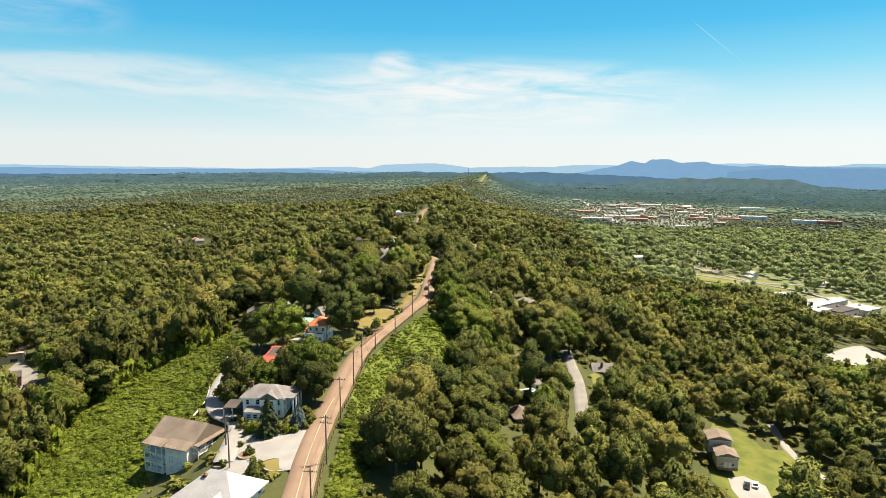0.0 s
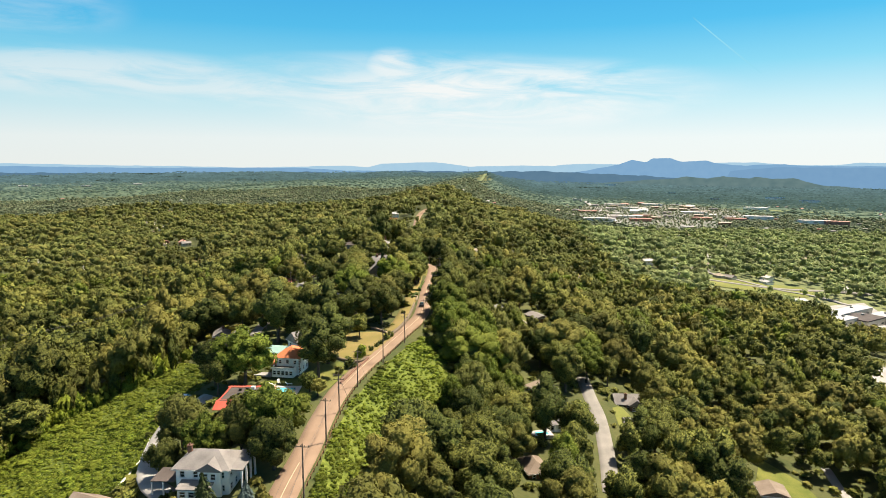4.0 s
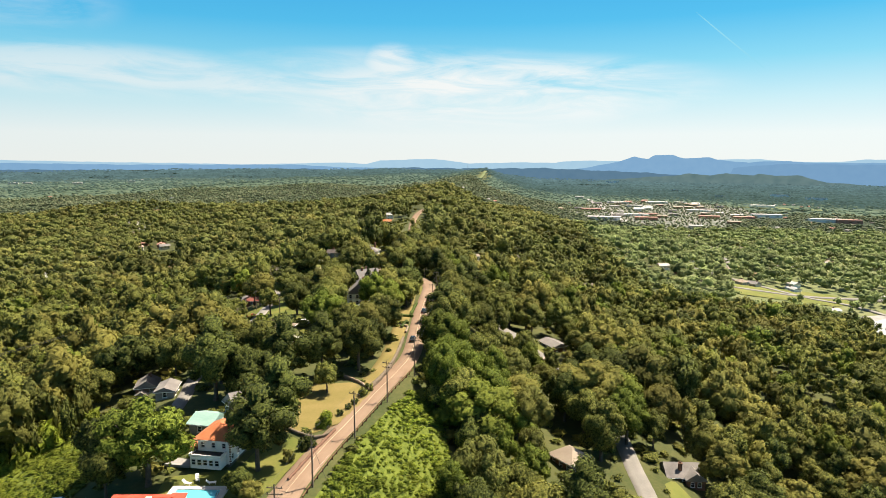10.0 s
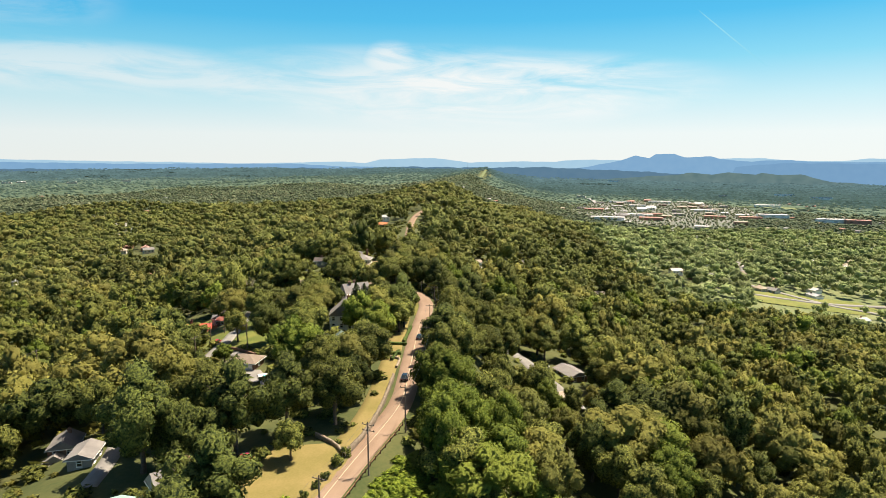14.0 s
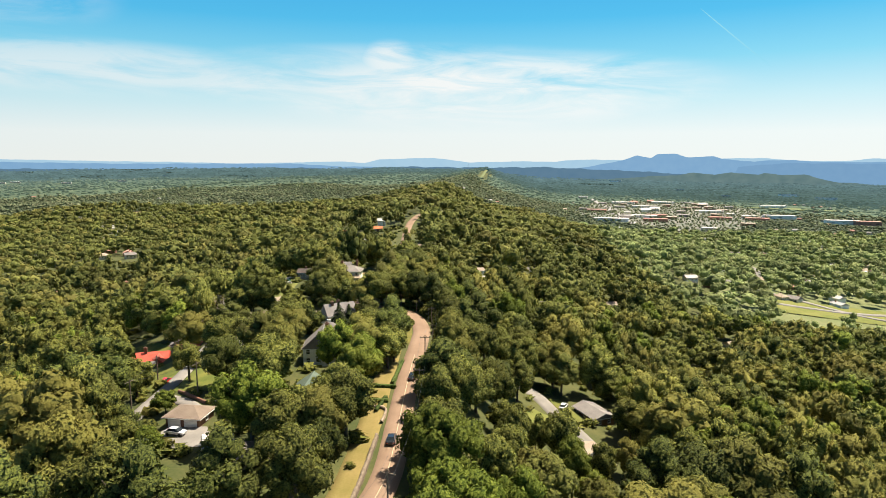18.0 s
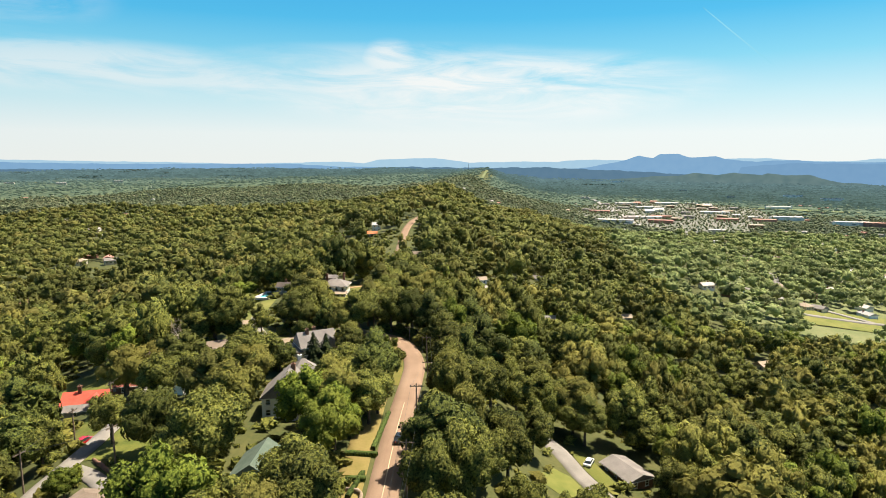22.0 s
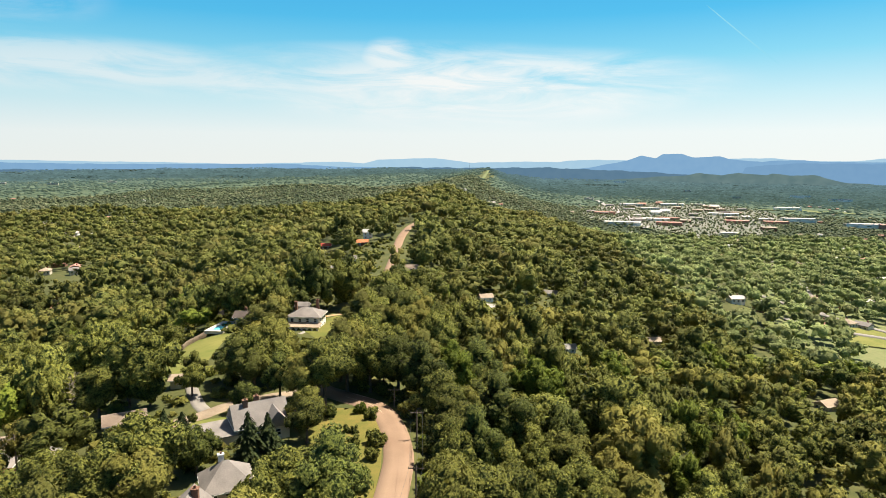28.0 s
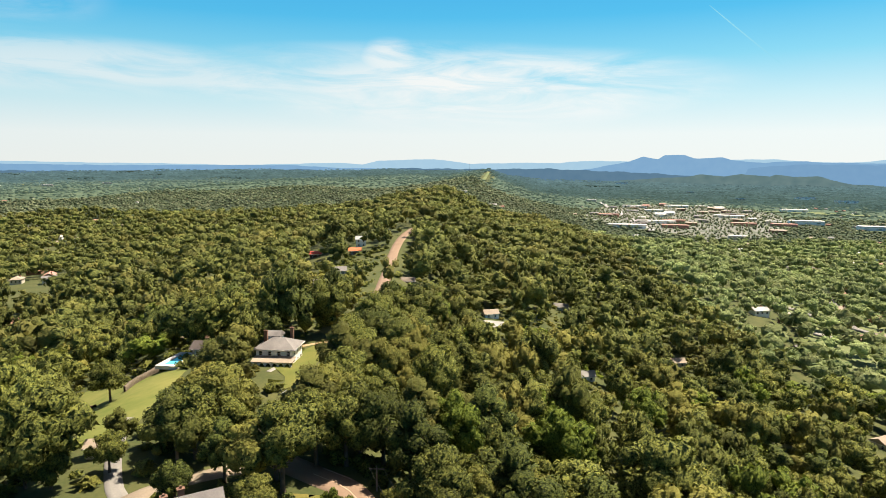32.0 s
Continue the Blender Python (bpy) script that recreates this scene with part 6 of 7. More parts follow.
for x, y, s, k, t in ((-13.3, 280.9, 1.3, 0, 0.85), (-3.3, 290.2, 1.3, 0, 0.85), (-2.3, 321.0, 1.1, 4, 0.85), (-9.6, 269.2, 1.2, 0, 0.85), (-26.0, 353.6, 1.4, 0, 0.85), (-23.6, 319.5, 1.2, 0, 0.85), (-24, 346, 1.2, 2, 0.85), (-19.6, 416.6, 1.4, 0, 0.85), (-3.5, 394.6, 1.4, 2, 0.85), (-35.6, 244.8, 1.2, 3, 0.85), (-39.8, 162.4, 1.0, 4, 0.85), (-23.0, 222.2, 1.5, 6, 0.85), (-24, 331, 1.3, 0, 0.85), (-31, 336, 1.2, 6, 0.85), (-20, 289, 1.2, 4, 0.85), (-8.5, 283, 1.3, 0, 0.85), (-13, 290, 1.1, 2, 0.85), (-5.6, 298.5, 1.2, 0, 0.85),
                      (-27.5, 165, 1.35, 4, 0.85), (-33.5, 165, 1.0, 3, 1.0), (-25.5, 158.5, 0.95, 3, 0.9), (-25.5, 173.5, 1.05, 4, 0.75), (-32.5, 177.0, 1.1, 0, 0.68), (-43.5, 206, 1.65, 4, 0.72), (-24.0, 209.5, 1.45, 6, 0.85), (-24.9, 199.6, 0.55, 3, 0.8), (-22.4, 197.0, 0.5, 0, 0.75),
                      (-15.7, 247.2, 0.7, 0, 0.9), (-42.4, 244, 1.6, 6, 0.9), (-27, 250.5, 1.5, 6, 0.9), (-18.5, 257.5, 1.3, 6, 0.95), (-34, 257, 1.5, 0, 0.85), (-9, 263, 1.3, 2, 0.9), (-47.6, 328.5, 0.9, 0, 0.9), (-45.4, 306.6, 0.6, 4, 0.7), (-57.6, 303, 0.9, 0, 0.85), (-45.5, 284.5, 0.8, 2, 0.85), (-60.5, 311, 1.0, 6, 0.85), (-57, 293.5, 0.9, 3, 0.85), (-47.2, 291, 0.7, 6, 0.85), (-56.8, 284, 0.95, 0, 0.85), (-39.5, 283, 0.7, 4, 0.75), (-36.4, 321.5, 1.15, 3, 0.85), (-8.6, 326.5, 1.2, 4, 0.9), (-3.2, 315.5, 1.2, 4, 0.85), (-7.3, 303, 1.1, 0, 0.8),
                      (-4.5, 330, 1.4, 2, 0.85), (-21.5, 287.6, 1.45, 4, 0.85), (-23.5, 309.0, 1.45, 0, 0.85), (-48.2, 162.5, 0.8, 3, 0.8), (-60.5, 380.5, 0.9, 0, 0.9), (-59.8, 325.5, 0.95, 0, 0.85), (67.0, 262, 1.45, 4, 0.85), (-58, 452, 1.0, 0, 0.8), (-3.0, 346.5, 1.25, 0, 0.8), (1.5, 341, 1.1, 6, 0.85), (3.0, 352, 0.9, 2, 0.85), (3.6, 332, 1.1, 0, 0.8), (1.5, 361.5, 0.75, 0, 0.8), (-28.5, 347, 1.3, 0, 0.8), (-36.5, 351, 1.1, 2, 0.8), (-43, 359, 0.9, 0, 0.8), (-9.2, 297.5, 0.9, 0, 0.8), (-59.5, 362.5, 1.3, 0, 0.85), (-64, 371, 1.2, 6, 0.8), (41, 213, 1.5, 6, 0.95), (134, 180, 0.9, 0, 0.9), (141, 182, 1.1, 6, 0.9), (146, 192, 1.1, 2, 0.9), (143.5, 205, 1.0, 0, 0.9), (50.5, 212, 1.2, 0, 0.95), (70.5, 214, 1.2, 6, 0.95), (76, 217, 1.4, 0, 0.9), (-50, 203.5, 1.0, 0, 0.9), (-53, 211, 1.1, 3, 0.9), (-21.5, 365, 0.8, 3, 0.8), (-44.5, 347.5, 1.2, 0, 0.8), (-29, 413, 0.95, 6, 0.8), (-22, 408, 1.3, 2, 0.85), (-31, 446, 1.2, 6, 0.7), (-27, 434, 1.1, 2, 0.7), (0.5, 404.5, 1.25, 0, 0.85), (-2, 412, 1.35, 6, 0.8), (0.5, 421, 1.3, 2, 0.8), (3.5, 434, 1.3, 0, 0.8), (1.5, 446, 1.4, 6, 0.8), (6, 404, 1.2, 2, 0.85), (-17, 411.5, 1.0, 0, 0.85), (-18, 423, 0.9, 3, 0.8), (-39.5, 176.5, 0.65, 3, 0.8), (-9.0, 395.2, 1.05, 0, 0.9), (-5.5, 399.5, 1.2, 0, 0.85), (17.5, 398, 1.25, 6, 0.9), (21.5, 388, 1.2, 0, 0.9), (12.5, 405, 1.2, 3, 0.9), (23, 378, 1.1, 2, 0.85), (22.5, 368, 1.0, 0, 0.85), (-35.2, 403.2, 0.7, 0, 0.85), (-38.4, 414.5, 0.65, 6, 0.85), (-43.5, 400, 0.7, 3, 0.85), (4.6, 344.5, 1.3, 6, 0.9), (5.2, 337.5, 1.0, 0, 0.9), (-14, 399, 0.9, 6, 0.9), (-24, 404.5, 1.1, 6, 0.85), (-51, 406, 1.2, 6, 0.8), (-5.5, 383.5, 0.8, 0, 0.85), (-4.5, 377, 0.85, 2, 0.8), (-20, 392.5, 0.65, 3, 0.8), (-27, 425, 1.0, 0, 0.8), (-62, 430, 1.2, 0, 0.8), (-66, 440, 1.2, 2, 0.8), (-49, 402, 0.8, 0, 0.8), (-53, 396, 1.1, 2, 0.85)):
    tree(x, y, s, k, x * 13 + y, t, "garden trees")
    ROUND.append((x, y, 4.2 * s))
for x, y, r, mt, label in ((-36.1, 132.8, 1.3, LEAF_DARK, "clipped round yew in a gravel ring"), (-40.8, 129.8, 1.1, LEAF_DARK, "clipped round yew by the house"), (-39.3, 138.5, 0.9, LEAF_DARK, "clipped round yew by the lane"), (-32.2, 122.4, 2.6, LEAF, "spreading yellow-green shrub by the roof"), (-38.5, 144.5, 1.8, VINE, "green shrub before the white house"),
                           (-36.2, 143.3, 1.6, LEAF, "green shrub before the white house"), (-30.5, 143.0, 1.5, LEAF_DARK, "dark shrub in the garden"), (-25.0, 146.8, 1.7, LEAF, "shrub at the garden corner"), (-33.5, 145.6, 1.4, VINE, "bright green shrub in the garden"), (-10.9, 233.8, 1.0, LEAF_DARK, "round clipped shrub on the lawn"), (-9.5, 237.3, 1.0, LEAF_DARK, "round clipped shrub on the lawn"), (-8.1, 240.2, 1.0, LEAF_DARK, "round clipped shrub on the lawn"),
                           (-6.4, 245.2, 1.6, LEAF, "shrub above the stone wall"), (-5.2, 248.8, 1.4, LEAF, "shrub above the stone wall"), (-13.5, 228.5, 2.2, VINE, "sprawling shrub at the lawn's edge"), (-16.2, 218.5, 2.0, LEAF_DARK, "dark shrub beside the garden wall"), (-18.8, 213, 1.6, LEAF, "green shrub beside the fence"), (-45, 152.5, 1.2, LEAF_DARK, "dark shrub by the carport"),
                           (-63, 196, 1.6, LEAF, "green shrub beside the lane"), (-62.2, 188, 1.3, LEAF_DARK, "green shrub beside the lane"), (9.0, 375.5, 2.4, LEAF, "spreading shrub beside the road's bend"), (8.4, 369.2, 1.6, LEAF, "shrub beside the road's bend"), (2.6, 381.6, 1.0, LEAF_DARK, "round clipped shrub on the bend's lawn"), (4.2, 381.0, 1.0, LEAF_DARK, "round clipped shrub on the bend's lawn"), (-1.6, 389.2, 2.0, LEAF_DARK, "small dark tree on the bend's lawn"), (5.0, 391.5, 1.7, LEAF_BRIGHT, "bright shrub at the bend's edge"), (7.2, 388.3, 1.8, LEAF, "upright shrub at the bend's edge"),
                           (12.6, 397, 2.2, LEAF_DARK, "dense shrub outside the bend"), (15.2, 390.5, 2.4, LEAF, "dense shrub outside the bend"), (17.2, 384, 2.0, LEAF_DARK, "dense shrub outside the bend"), (9.4, 401.5, 2.4, LEAF_DARK, "dense shrub outside the bend"), (4.8, 405.2, 2.2, LEAF, "dense shrub outside the bend"), (18.4, 374.5, 2.0, LEAF_BRIGHT, "bright shrub below the road"), (18.2, 366, 1.8, LEAF, "dense shrub below the road"), (17.8, 358.5, 1.8, LEAF_BRIGHT, "bright shrub below the road"), (4.6, 374.5, 1.6, LEAF, "shrub on the bend's lawn"), (-34, 385.5, 1.2, LEAF_DARK, "clipped shrub by the drive"), (-30, 388.5, 1.2, LEAF_DARK, "clipped shrub by the drive"), (-47, 313, 2.0, LEAF_BRIGHT, "bright shrub by the lane")):
    bush(x, y, r, mt, label)
for x, y, r in ((-42.4, 150.5, 1.4), (-41.2, 148.0, 1.6), (-39.4, 146.0, 1.7), (-37.2, 144.6, 1.6), (-35.2, 143.2, 1.5), (-31.6, 142.0, 1.5), (-29.4, 141.6, 1.4), (-27.6, 141.2, 1.2), (-25.4, 142.6, 1.2), (-24.9, 145.0, 1.1), (-30.4, 145.6, 1.1), (-28.8, 147.4, 1.2), (-43.6, 152.8, 1.2), (-34.2, 146.2, 1.2)):
    bush(x, y, r, VINE if int(x * 10) % 3 == 0 else LEAF, "dense green garden shrub along the forecourt's edge")
MULCH = surface("brown_mulch", (0.16, 0.085, 0.045), (0.26, 0.15, 0.085), 0.8, 0.95, 5, 0.5)


def island(x, y, rx, ry, material, label, turn=0.0):
    """A planted island set into the paving, with a raised stone kerb."""
    top = tagged(new("planted_island"), label, "flower bed", "forecourt islands")
    top.matrix_world = pose(x, y, float(height(x, y)) + 0.05, 0, 0, turn)
    for nm, r0, r1, z, mt in (("bed", 0.0, 1.0, 0.16, material), ("kerb", 1.0, 1.12, 0.24, CONCRETE)):
        bm = bmesh.new()
        rings = [[bm.verts.new((max(r, 0.02) * rx * math.cos(a), max(r, 0.02) * ry * math.sin(a), h)) for a in [2 * math.pi * k / 28 for k in range(28)]] for r, h in ((r0, z), (r1 - 0.02, z), (r1, z - 0.03), (r1, -0.4))]
        for p, q in zip(rings, rings[1:]):
            for k in range(28):
                bm.faces.new((p[k], q[k], q[(k + 1) % 28], p[(k + 1) % 28]))
        part(nm, bm, mt, top)


island(-36.1, 132.8, 2.2, 1.9, MULCH, "round mulched bed with a clipped yew")
island(-41.9, 131.4, 1.5, 1.2, MULCH, "small round mulched bed on the forecourt")
island(-28.6, 125.9, 3.4, 2.5, DRY_GRASS, "oval dry-grass island with a stone kerb", -25)


def bare_tree(x, y, h):
    """A dead tree of pale forking limbs."""
    rng = np.random.default_rng(int(h * 7))
    bm = bmesh.new()

    def grow(a, d, length, r, depth):
        b = a + d * length
        limb(bm, a, b, r, r * 0.6, 5)
        if depth:
            for _ in range(3):
                grow(b, (d + Vector(rng.normal(0, 0.5, 3))).normalized(), length * rng.uniform(0.5, 0.75), r * 0.55, depth - 1)

    grow(Vector((0, 0, -0.5)), Vector((0.05, 0.02, 1)), h * 0.42, 0.24, 4)
    me = bpy.data.meshes.new("bare_tree")
    bm.to_mesh(me)
    bm.free()
    me.materials.append(surface("bleached_wood", (0.30, 0.25, 0.20), (0.42, 0.36, 0.29), 1, 0.9, 6, 0.2))
    o = tagged(new("bare_tree", me), "dead tree with pale bare branches", "tree", "dead trees")
    o.matrix_world = pose(x, y, float(height(x, y)))


bare_tree(-63.5, 408, 13)
bare_tree(-60.0, 403, 10)
ROUND += [(-63.5, 408, 5), (-61, 400, 5)]
SPRUCE = foliage("spruce_needles", (0.026, 0.040, 0.014), (0.070, 0.092, 0.028), (0.06, 0.075, 0.028), 0.08)
BLUE_SPRUCE = foliage("blue_spruce_needles", (0.06, 0.09, 0.085), (0.13, 0.17, 0.16), (0.10, 0.14, 0.13), 0.05)
conifer(-33.8, 141.6, 9.5, 2.6, SPRUCE, "dark spruce in front of the white house")
conifer(-27.3, 144.2, 5.5, 2.1, BLUE_SPRUCE, "blue spruce in the front garden")
conifer(-13.5, 369.5, 9.5, 3.0, SPRUCE, "dark spruce beside the grey-roofed house")
conifer(-10.5, 371.5, 8.5, 2.6, SPRUCE, "dark spruce beside the grey-roofed house")
conifer(-29.5, 372.5, 9.0, 2.4, SPRUCE, "dark spruce beside the drive")
conifer(-27.0, 374.5, 7.5, 2.2, SPRUCE, "dark spruce beside the drive")


def vines():
    """Low mounds of climbing vine over the banks."""
    rng = np.random.default_rng(77)
    shapes = [crown_shape(rng, 0, 34, 0.16, 0.7) for _ in range(6)]
    for poly, label in ((VINE_L, "rolling carpet of bright green vines"), (VINE_R, "bank smothered in bright green vines"), (VINE_FAR, "hollow in the woods smothered in vines")):
        xs, ys = [p[0] for p in poly], [p[1] for p in poly]
        x, y = scatter(rng, min(xs) - 2, max(xs) + 2, min(ys), max(ys), 1.25)
        ok = inside(poly, x, y) & (line_distance(RIDGE_ROAD, x, y) > 4.3)
        ok &= line_distance(LANES[0][1], x, y) > LANES[0][2] / 2 + 1.0
        ok &= np.hypot(x + 55, y - 150) > 9.5
        x, y = x[ok], y[ok]
        size = rng.uniform(0.85, 1.7, len(x)) * np.where(rng.uniform(size=len(x)) < 0.06, 1.7, 1.0) * (1 + 0.38 * np.sin(x / 3.3 + 1.5 * np.sin(y / 5.1)) * np.sin(y / 4.2 + x / 7))
        scrub("vine_carpet", x, y, size, VINE, label, rng, shapes, 0.4)
    # taller shrubs and small trees draped in vine along the woods' edge
    edge = smooth_line(VINE_L[:6], 2.2)
    x = np.array([p[0] for p in edge]) + rng.uniform(-3.5, 1.5, len(edge))
    y = np.array([p[1] for p in edge]) + rng.uniform(-1.5, 3.0, len(edge))
    scrub("vine_thicket", x, y, rng.uniform(1.6, 3.6, len(x)), VINE, "vine-draped shrubs along the edge of the woods", rng, [crown_shape(rng, 7, 200, 0.13, 1.4, rng.uniform(-0.2, 0.2)) for _ in range(6)], 1.25)

    # dead trunks and small trees smothered by vine stand like columns along the edge
    columns = [crown_shape(rng, 7, 330, 0.10, 3.2, rng.uniform(-0.3, 0.3)) for _ in range(6)]
    x, y = np.array([p[0] for p in edge[::2]]), np.array([p[1] for p in edge[::2]])
    x, y = np.append(x, [-75, -73, -80, 84, 88, 91, 95, 98, 90, 94, 101]), np.append(y, [246, 238, 236, 552, 555, 548, 552, 560, 562, 545, 568])
    x, y = x + rng.uniform(-4, 0.5, len(x)), y + rng.uniform(-1.5, 3.0, len(x))
    size = rng.uniform(1.4, 2.3, len(x))
    columns_ = scrub("vine_columns", x, y, size, LEAF_DARK, "tall columns of dark vine over dead trunks at the woods' edge", rng, columns, 1.0)
    columns_.location.z += 4.5


vines()


# ---- along the road ----
def utility_pole(x, y, h=10.5, turn=0.0, arms=1, label="weathered wooden utility pole with crossarm"):
    top = tagged(new("utility_pole"), label, "utility pole", "utility poles")
    top.matrix_world = pose(x, y, float(height(x, y)), 0, 0, turn)
    bm = bmesh.new()
    limb(bm, (0, 0, -1), (0, 0, h), 0.19, 0.12, 8)
    part("pole", bm, POLE_WOOD, top)
    for k in range(arms):
        arm = block("crossarm", POLE_WOOD, top, 0, 0.14, h - 0.7 - 1.1 * k, 2.6, 0.12, 0.14)
        for dx in (-1.15, -0.4, 0.4, 1.15):
            bm = bmesh.new()
            limb(bm, (dx, 0.14, h - 0.56 - 1.1 * k), (dx, 0.14, h - 0.34 - 1.1 * k), 0.06, 0.04)
            part("insulator", bm, DARK_METAL, arm)
    return top


def wire(a, b, sag=0.8, r=0.028, label="sagging overhead power line"):
    a, b = Vector(a), Vector(b)
    bm = bmesh.new()
    side = Vector((b.y - a.y, a.x - b.x, 0)).normalized() * r
    rings = []
    for i in range(9):
        u = i / 8
        c = a.lerp(b, u) - Vector((0, 0, sag * 4 * u * (1 - u)))
        rings.append([bm.verts.new(c + o) for o in (side, Vector((0, 0, r)), -side, Vector((0, 0, -r)))])
    for s, t in zip(rings, rings[1:]):
        for k in range(4):
            bm.faces.new((s[k], s[(k + 1) % 4], t[(k + 1) % 4], t[k]))
    me = bpy.data.meshes.new("wire")
    bm.to_mesh(me)
    bm.free()
    me.materials.append(DARK_METAL)
    return tagged(new("power_line", me), label, "cable", "power lines")


def pole_height(y):
    """Poles past the bend are shortened so their crossarms fit the camera's view."""
    return 10.5 if y < 340 else 6.5 if y < 390 else 4.5


POLES = [(-17.9, 104), (-18.2, 125.7), (-17.8, 148), (-16.6, 169.9), (-15.6, 186), (-12.6, 203.5), (-6.6, 223), (-0.3, 241.5), (6.4, 259), (9.8, 280), (11.8, 303), (13.6, 328), (16.5, 355), (16.8, 378), (11.9, 395)]
for i, (x, y) in enumerate(POLES):
    utility_pole(x, y, pole_height(y), -8 if y < 190 else -25 if y < 270 else -5, 2 if i % 3 == 1 and y < 270 else 1)
for (ax, ay), (bx, by) in zip(POLES, POLES[1:]):
    for off, dz in ((-1.1, -0.4), (1.1, -0.4), (0.15, -2.9)):
        wire((ax + off, ay, float(height(ax, ay)) + pole_height(ay) + dz), (bx + off, by, float(height(bx, by)) + pole_height(by) + dz), 0.5, 0.02)
SIDE = [(-39.1, 128.6), (-42.8, 139.0), (-50.4, 262), (-55.2, 311.8), (-57.6, 333.4), (-41.5, 316.6), (-58.6, 352), (-60.0, 378), (-170, 312), (-120, 345)]
for x, y in SIDE:
    utility_pole(x, y, 8.5 if x > -100 else 16, 70, 1, "slim wooden service pole")
wire((-39.1, 128.6, 48), (-18, 125.7, 50.2), 0.6)
wire((-39.1, 128.6, 47.6), (-42.8, 139, 46), 0.3)
for dz in (15.2, 14.6):
    wire((-170, 312, float(height(-170, 312)) + dz), (-120, 345, float(height(-120, 345)) + dz), 1.5, 0.085)
    wire((-230, 272, float(height(-230, 272)) + dz + 2), (-170, 312, float(height(-170, 312)) + dz), 1.5, 0.085)
for (ax, ay), (bx, by) in (((-55.2, 311.8), (-57.6, 333.4)), ((-57.6, 333.4), (-58.6, 352)), ((-58.6, 352), (-60, 378)), ((-55.2, 311.8), (-41.5, 316.6))):
    wire((ax, ay, float(height(ax, ay)) + 8), (bx, by, float(height(bx, by)) + 8), 0.4)
# guy lines of two poles
wire((-12.4, 203.5, 49), (-7.4, 199.5, float(height(-7.4, 199.5))), 0.0, 0.035, "taut guy line of a roadside pole")
wire((-15.0, 186, 49), (-9.6, 181, float(height(-9.6, 181))), 0.0, 0.035, "taut guy line of a roadside pole")

RUST_WOOD = surface("red_brown_posts", (0.13, 0.065, 0.035), (0.21, 0.11, 0.06), 1.0, 0.9, 6, 0.3)
guard = tagged(new("guard_rail"), "low red-brown wooden guard rail beside the road", "guard rail", "guard rails")
line = [p for p in smooth_line(RIDGE_ROAD, 2.3) if 104 < p[1] < 268]
offs = []
for (ax, ay), (bx, by) in zip(line, line[1:]):
    n = Vector((by - ay, ax - bx)).normalized()
    offs.append((ax + n.x * 3.7, ay + n.y * 3.7))
bm = bmesh.new()
box(bm, 0, 0, -0.4, 0.24, 0.24, 1.15, 0.03)
post_mesh = bpy.data.meshes.new("post")
bm.to_mesh(post_mesh)
bm.free()
post_mesh.materials.append(RUST_WOOD)
for x, y in offs:
    o = new("post", post_mesh)
    o.parent = guard
    o.matrix_basis = pose(x, y, float(height(x, y)) + 0.1, 0, 0, 10)
for (ax, ay), (bx, by) in zip(offs, offs[1:]):
    bm = bmesh.new()
    limb(bm, (ax, ay, float(height(ax, ay)) + 0.62), (bx, by, float(height(bx, by)) + 0.62), 0.09, 0.09, 5)
    part("rail", bm, RUST_WOOD, guard)


def stone_wall(pts, high, thick, label, material=None, name="stone_wall"):
    """A rough wall along a line, its top and faces uneven."""
    rng = np.random.default_rng(int(abs(pts[0][0] * 10) + high * 10))
    line = smooth_line(pts, 0.8)
    rows = []
    for i, (x, y) in enumerate(line):
        ax, ay = line[max(i - 1, 0)]
        bx, by = line[min(i + 1, len(line) - 1)]
        n = Vector((by - ay, ax - bx)).normalized()
        z = float(height(x, y))
        for s, dz in ((-0.5, -0.4), (-0.5, high * 0.5), (-0.45, high), (0.45, high), (0.5, high * 0.5), (0.5, -0.4)):
            j = rng.uniform(-0.09, 0.09, 3)
            rows.append((x + n.x * s * thick + j[0], y + n.y * s * thick + j[1], z + dz + j[2]))
    return tagged(new(name, mesh_of(name, rows, grid_faces(6, len(line)), [material or STONE])), label, "wall", "garden walls")


stone_wall([(-5.6, 247.5), (-2.2, 257), (0.6, 270), (3.0, 290)], 1.3, 0.6, "roadside retaining wall of field stone")
stone_wall([(-5.4, 248), (-8, 253), (-12.5, 257.5)], 0.9, 0.5, "dry stone garden wall on the lawn")
stone_wall([(-11.6, 226), (-13.6, 222.9), (-17, 223.4), (-23, 228)], 0.8, 0.5, "dry stone garden wall on the lawn")
stone_wall([(-17.5, 205.5), (-14.3, 216.5), (-11.2, 226)], 0.7, 0.4, "low dark retaining wall beside the road", BRICK_WALL)
stone_wall([(-37.6, 310.4), (-42.2, 315.2), (-47.6, 321)], 0.7, 0.5, "low red-brown garden wall", BRICK_WALL)
stone_wall([(3.6, 297), (4.2, 304), (1.5, 305.5)], 0.8, 0.5, "low garden wall by the verge")
stone_wall([(-57.6, 459), (-58.5, 468), (-54, 480)], 1.8, 0.5, "high retaining wall of the pool terrace")
stone_wall([(-62, 452), (-66, 455)], 0.8, 1.0, "stack of brown stone on the lawn", BRICK_WALL)
HEDGE = foliage("hedge_leaves", (0.03, 0.05, 0.012), (0.07, 0.10, 0.02), (0.06, 0.08, 0.02), 0.1)
for pts in ([(2.0, 303), (4.0, 311)], [(0, 318.5), (6.2, 317.5)], [(5.2, 320), (7.6, 337)], [(1, 309), (4.6, 308.6)]):
    stone_wall(pts, 0.9, 0.8, "clipped green hedge on the verge", HEDGE, "hedge")
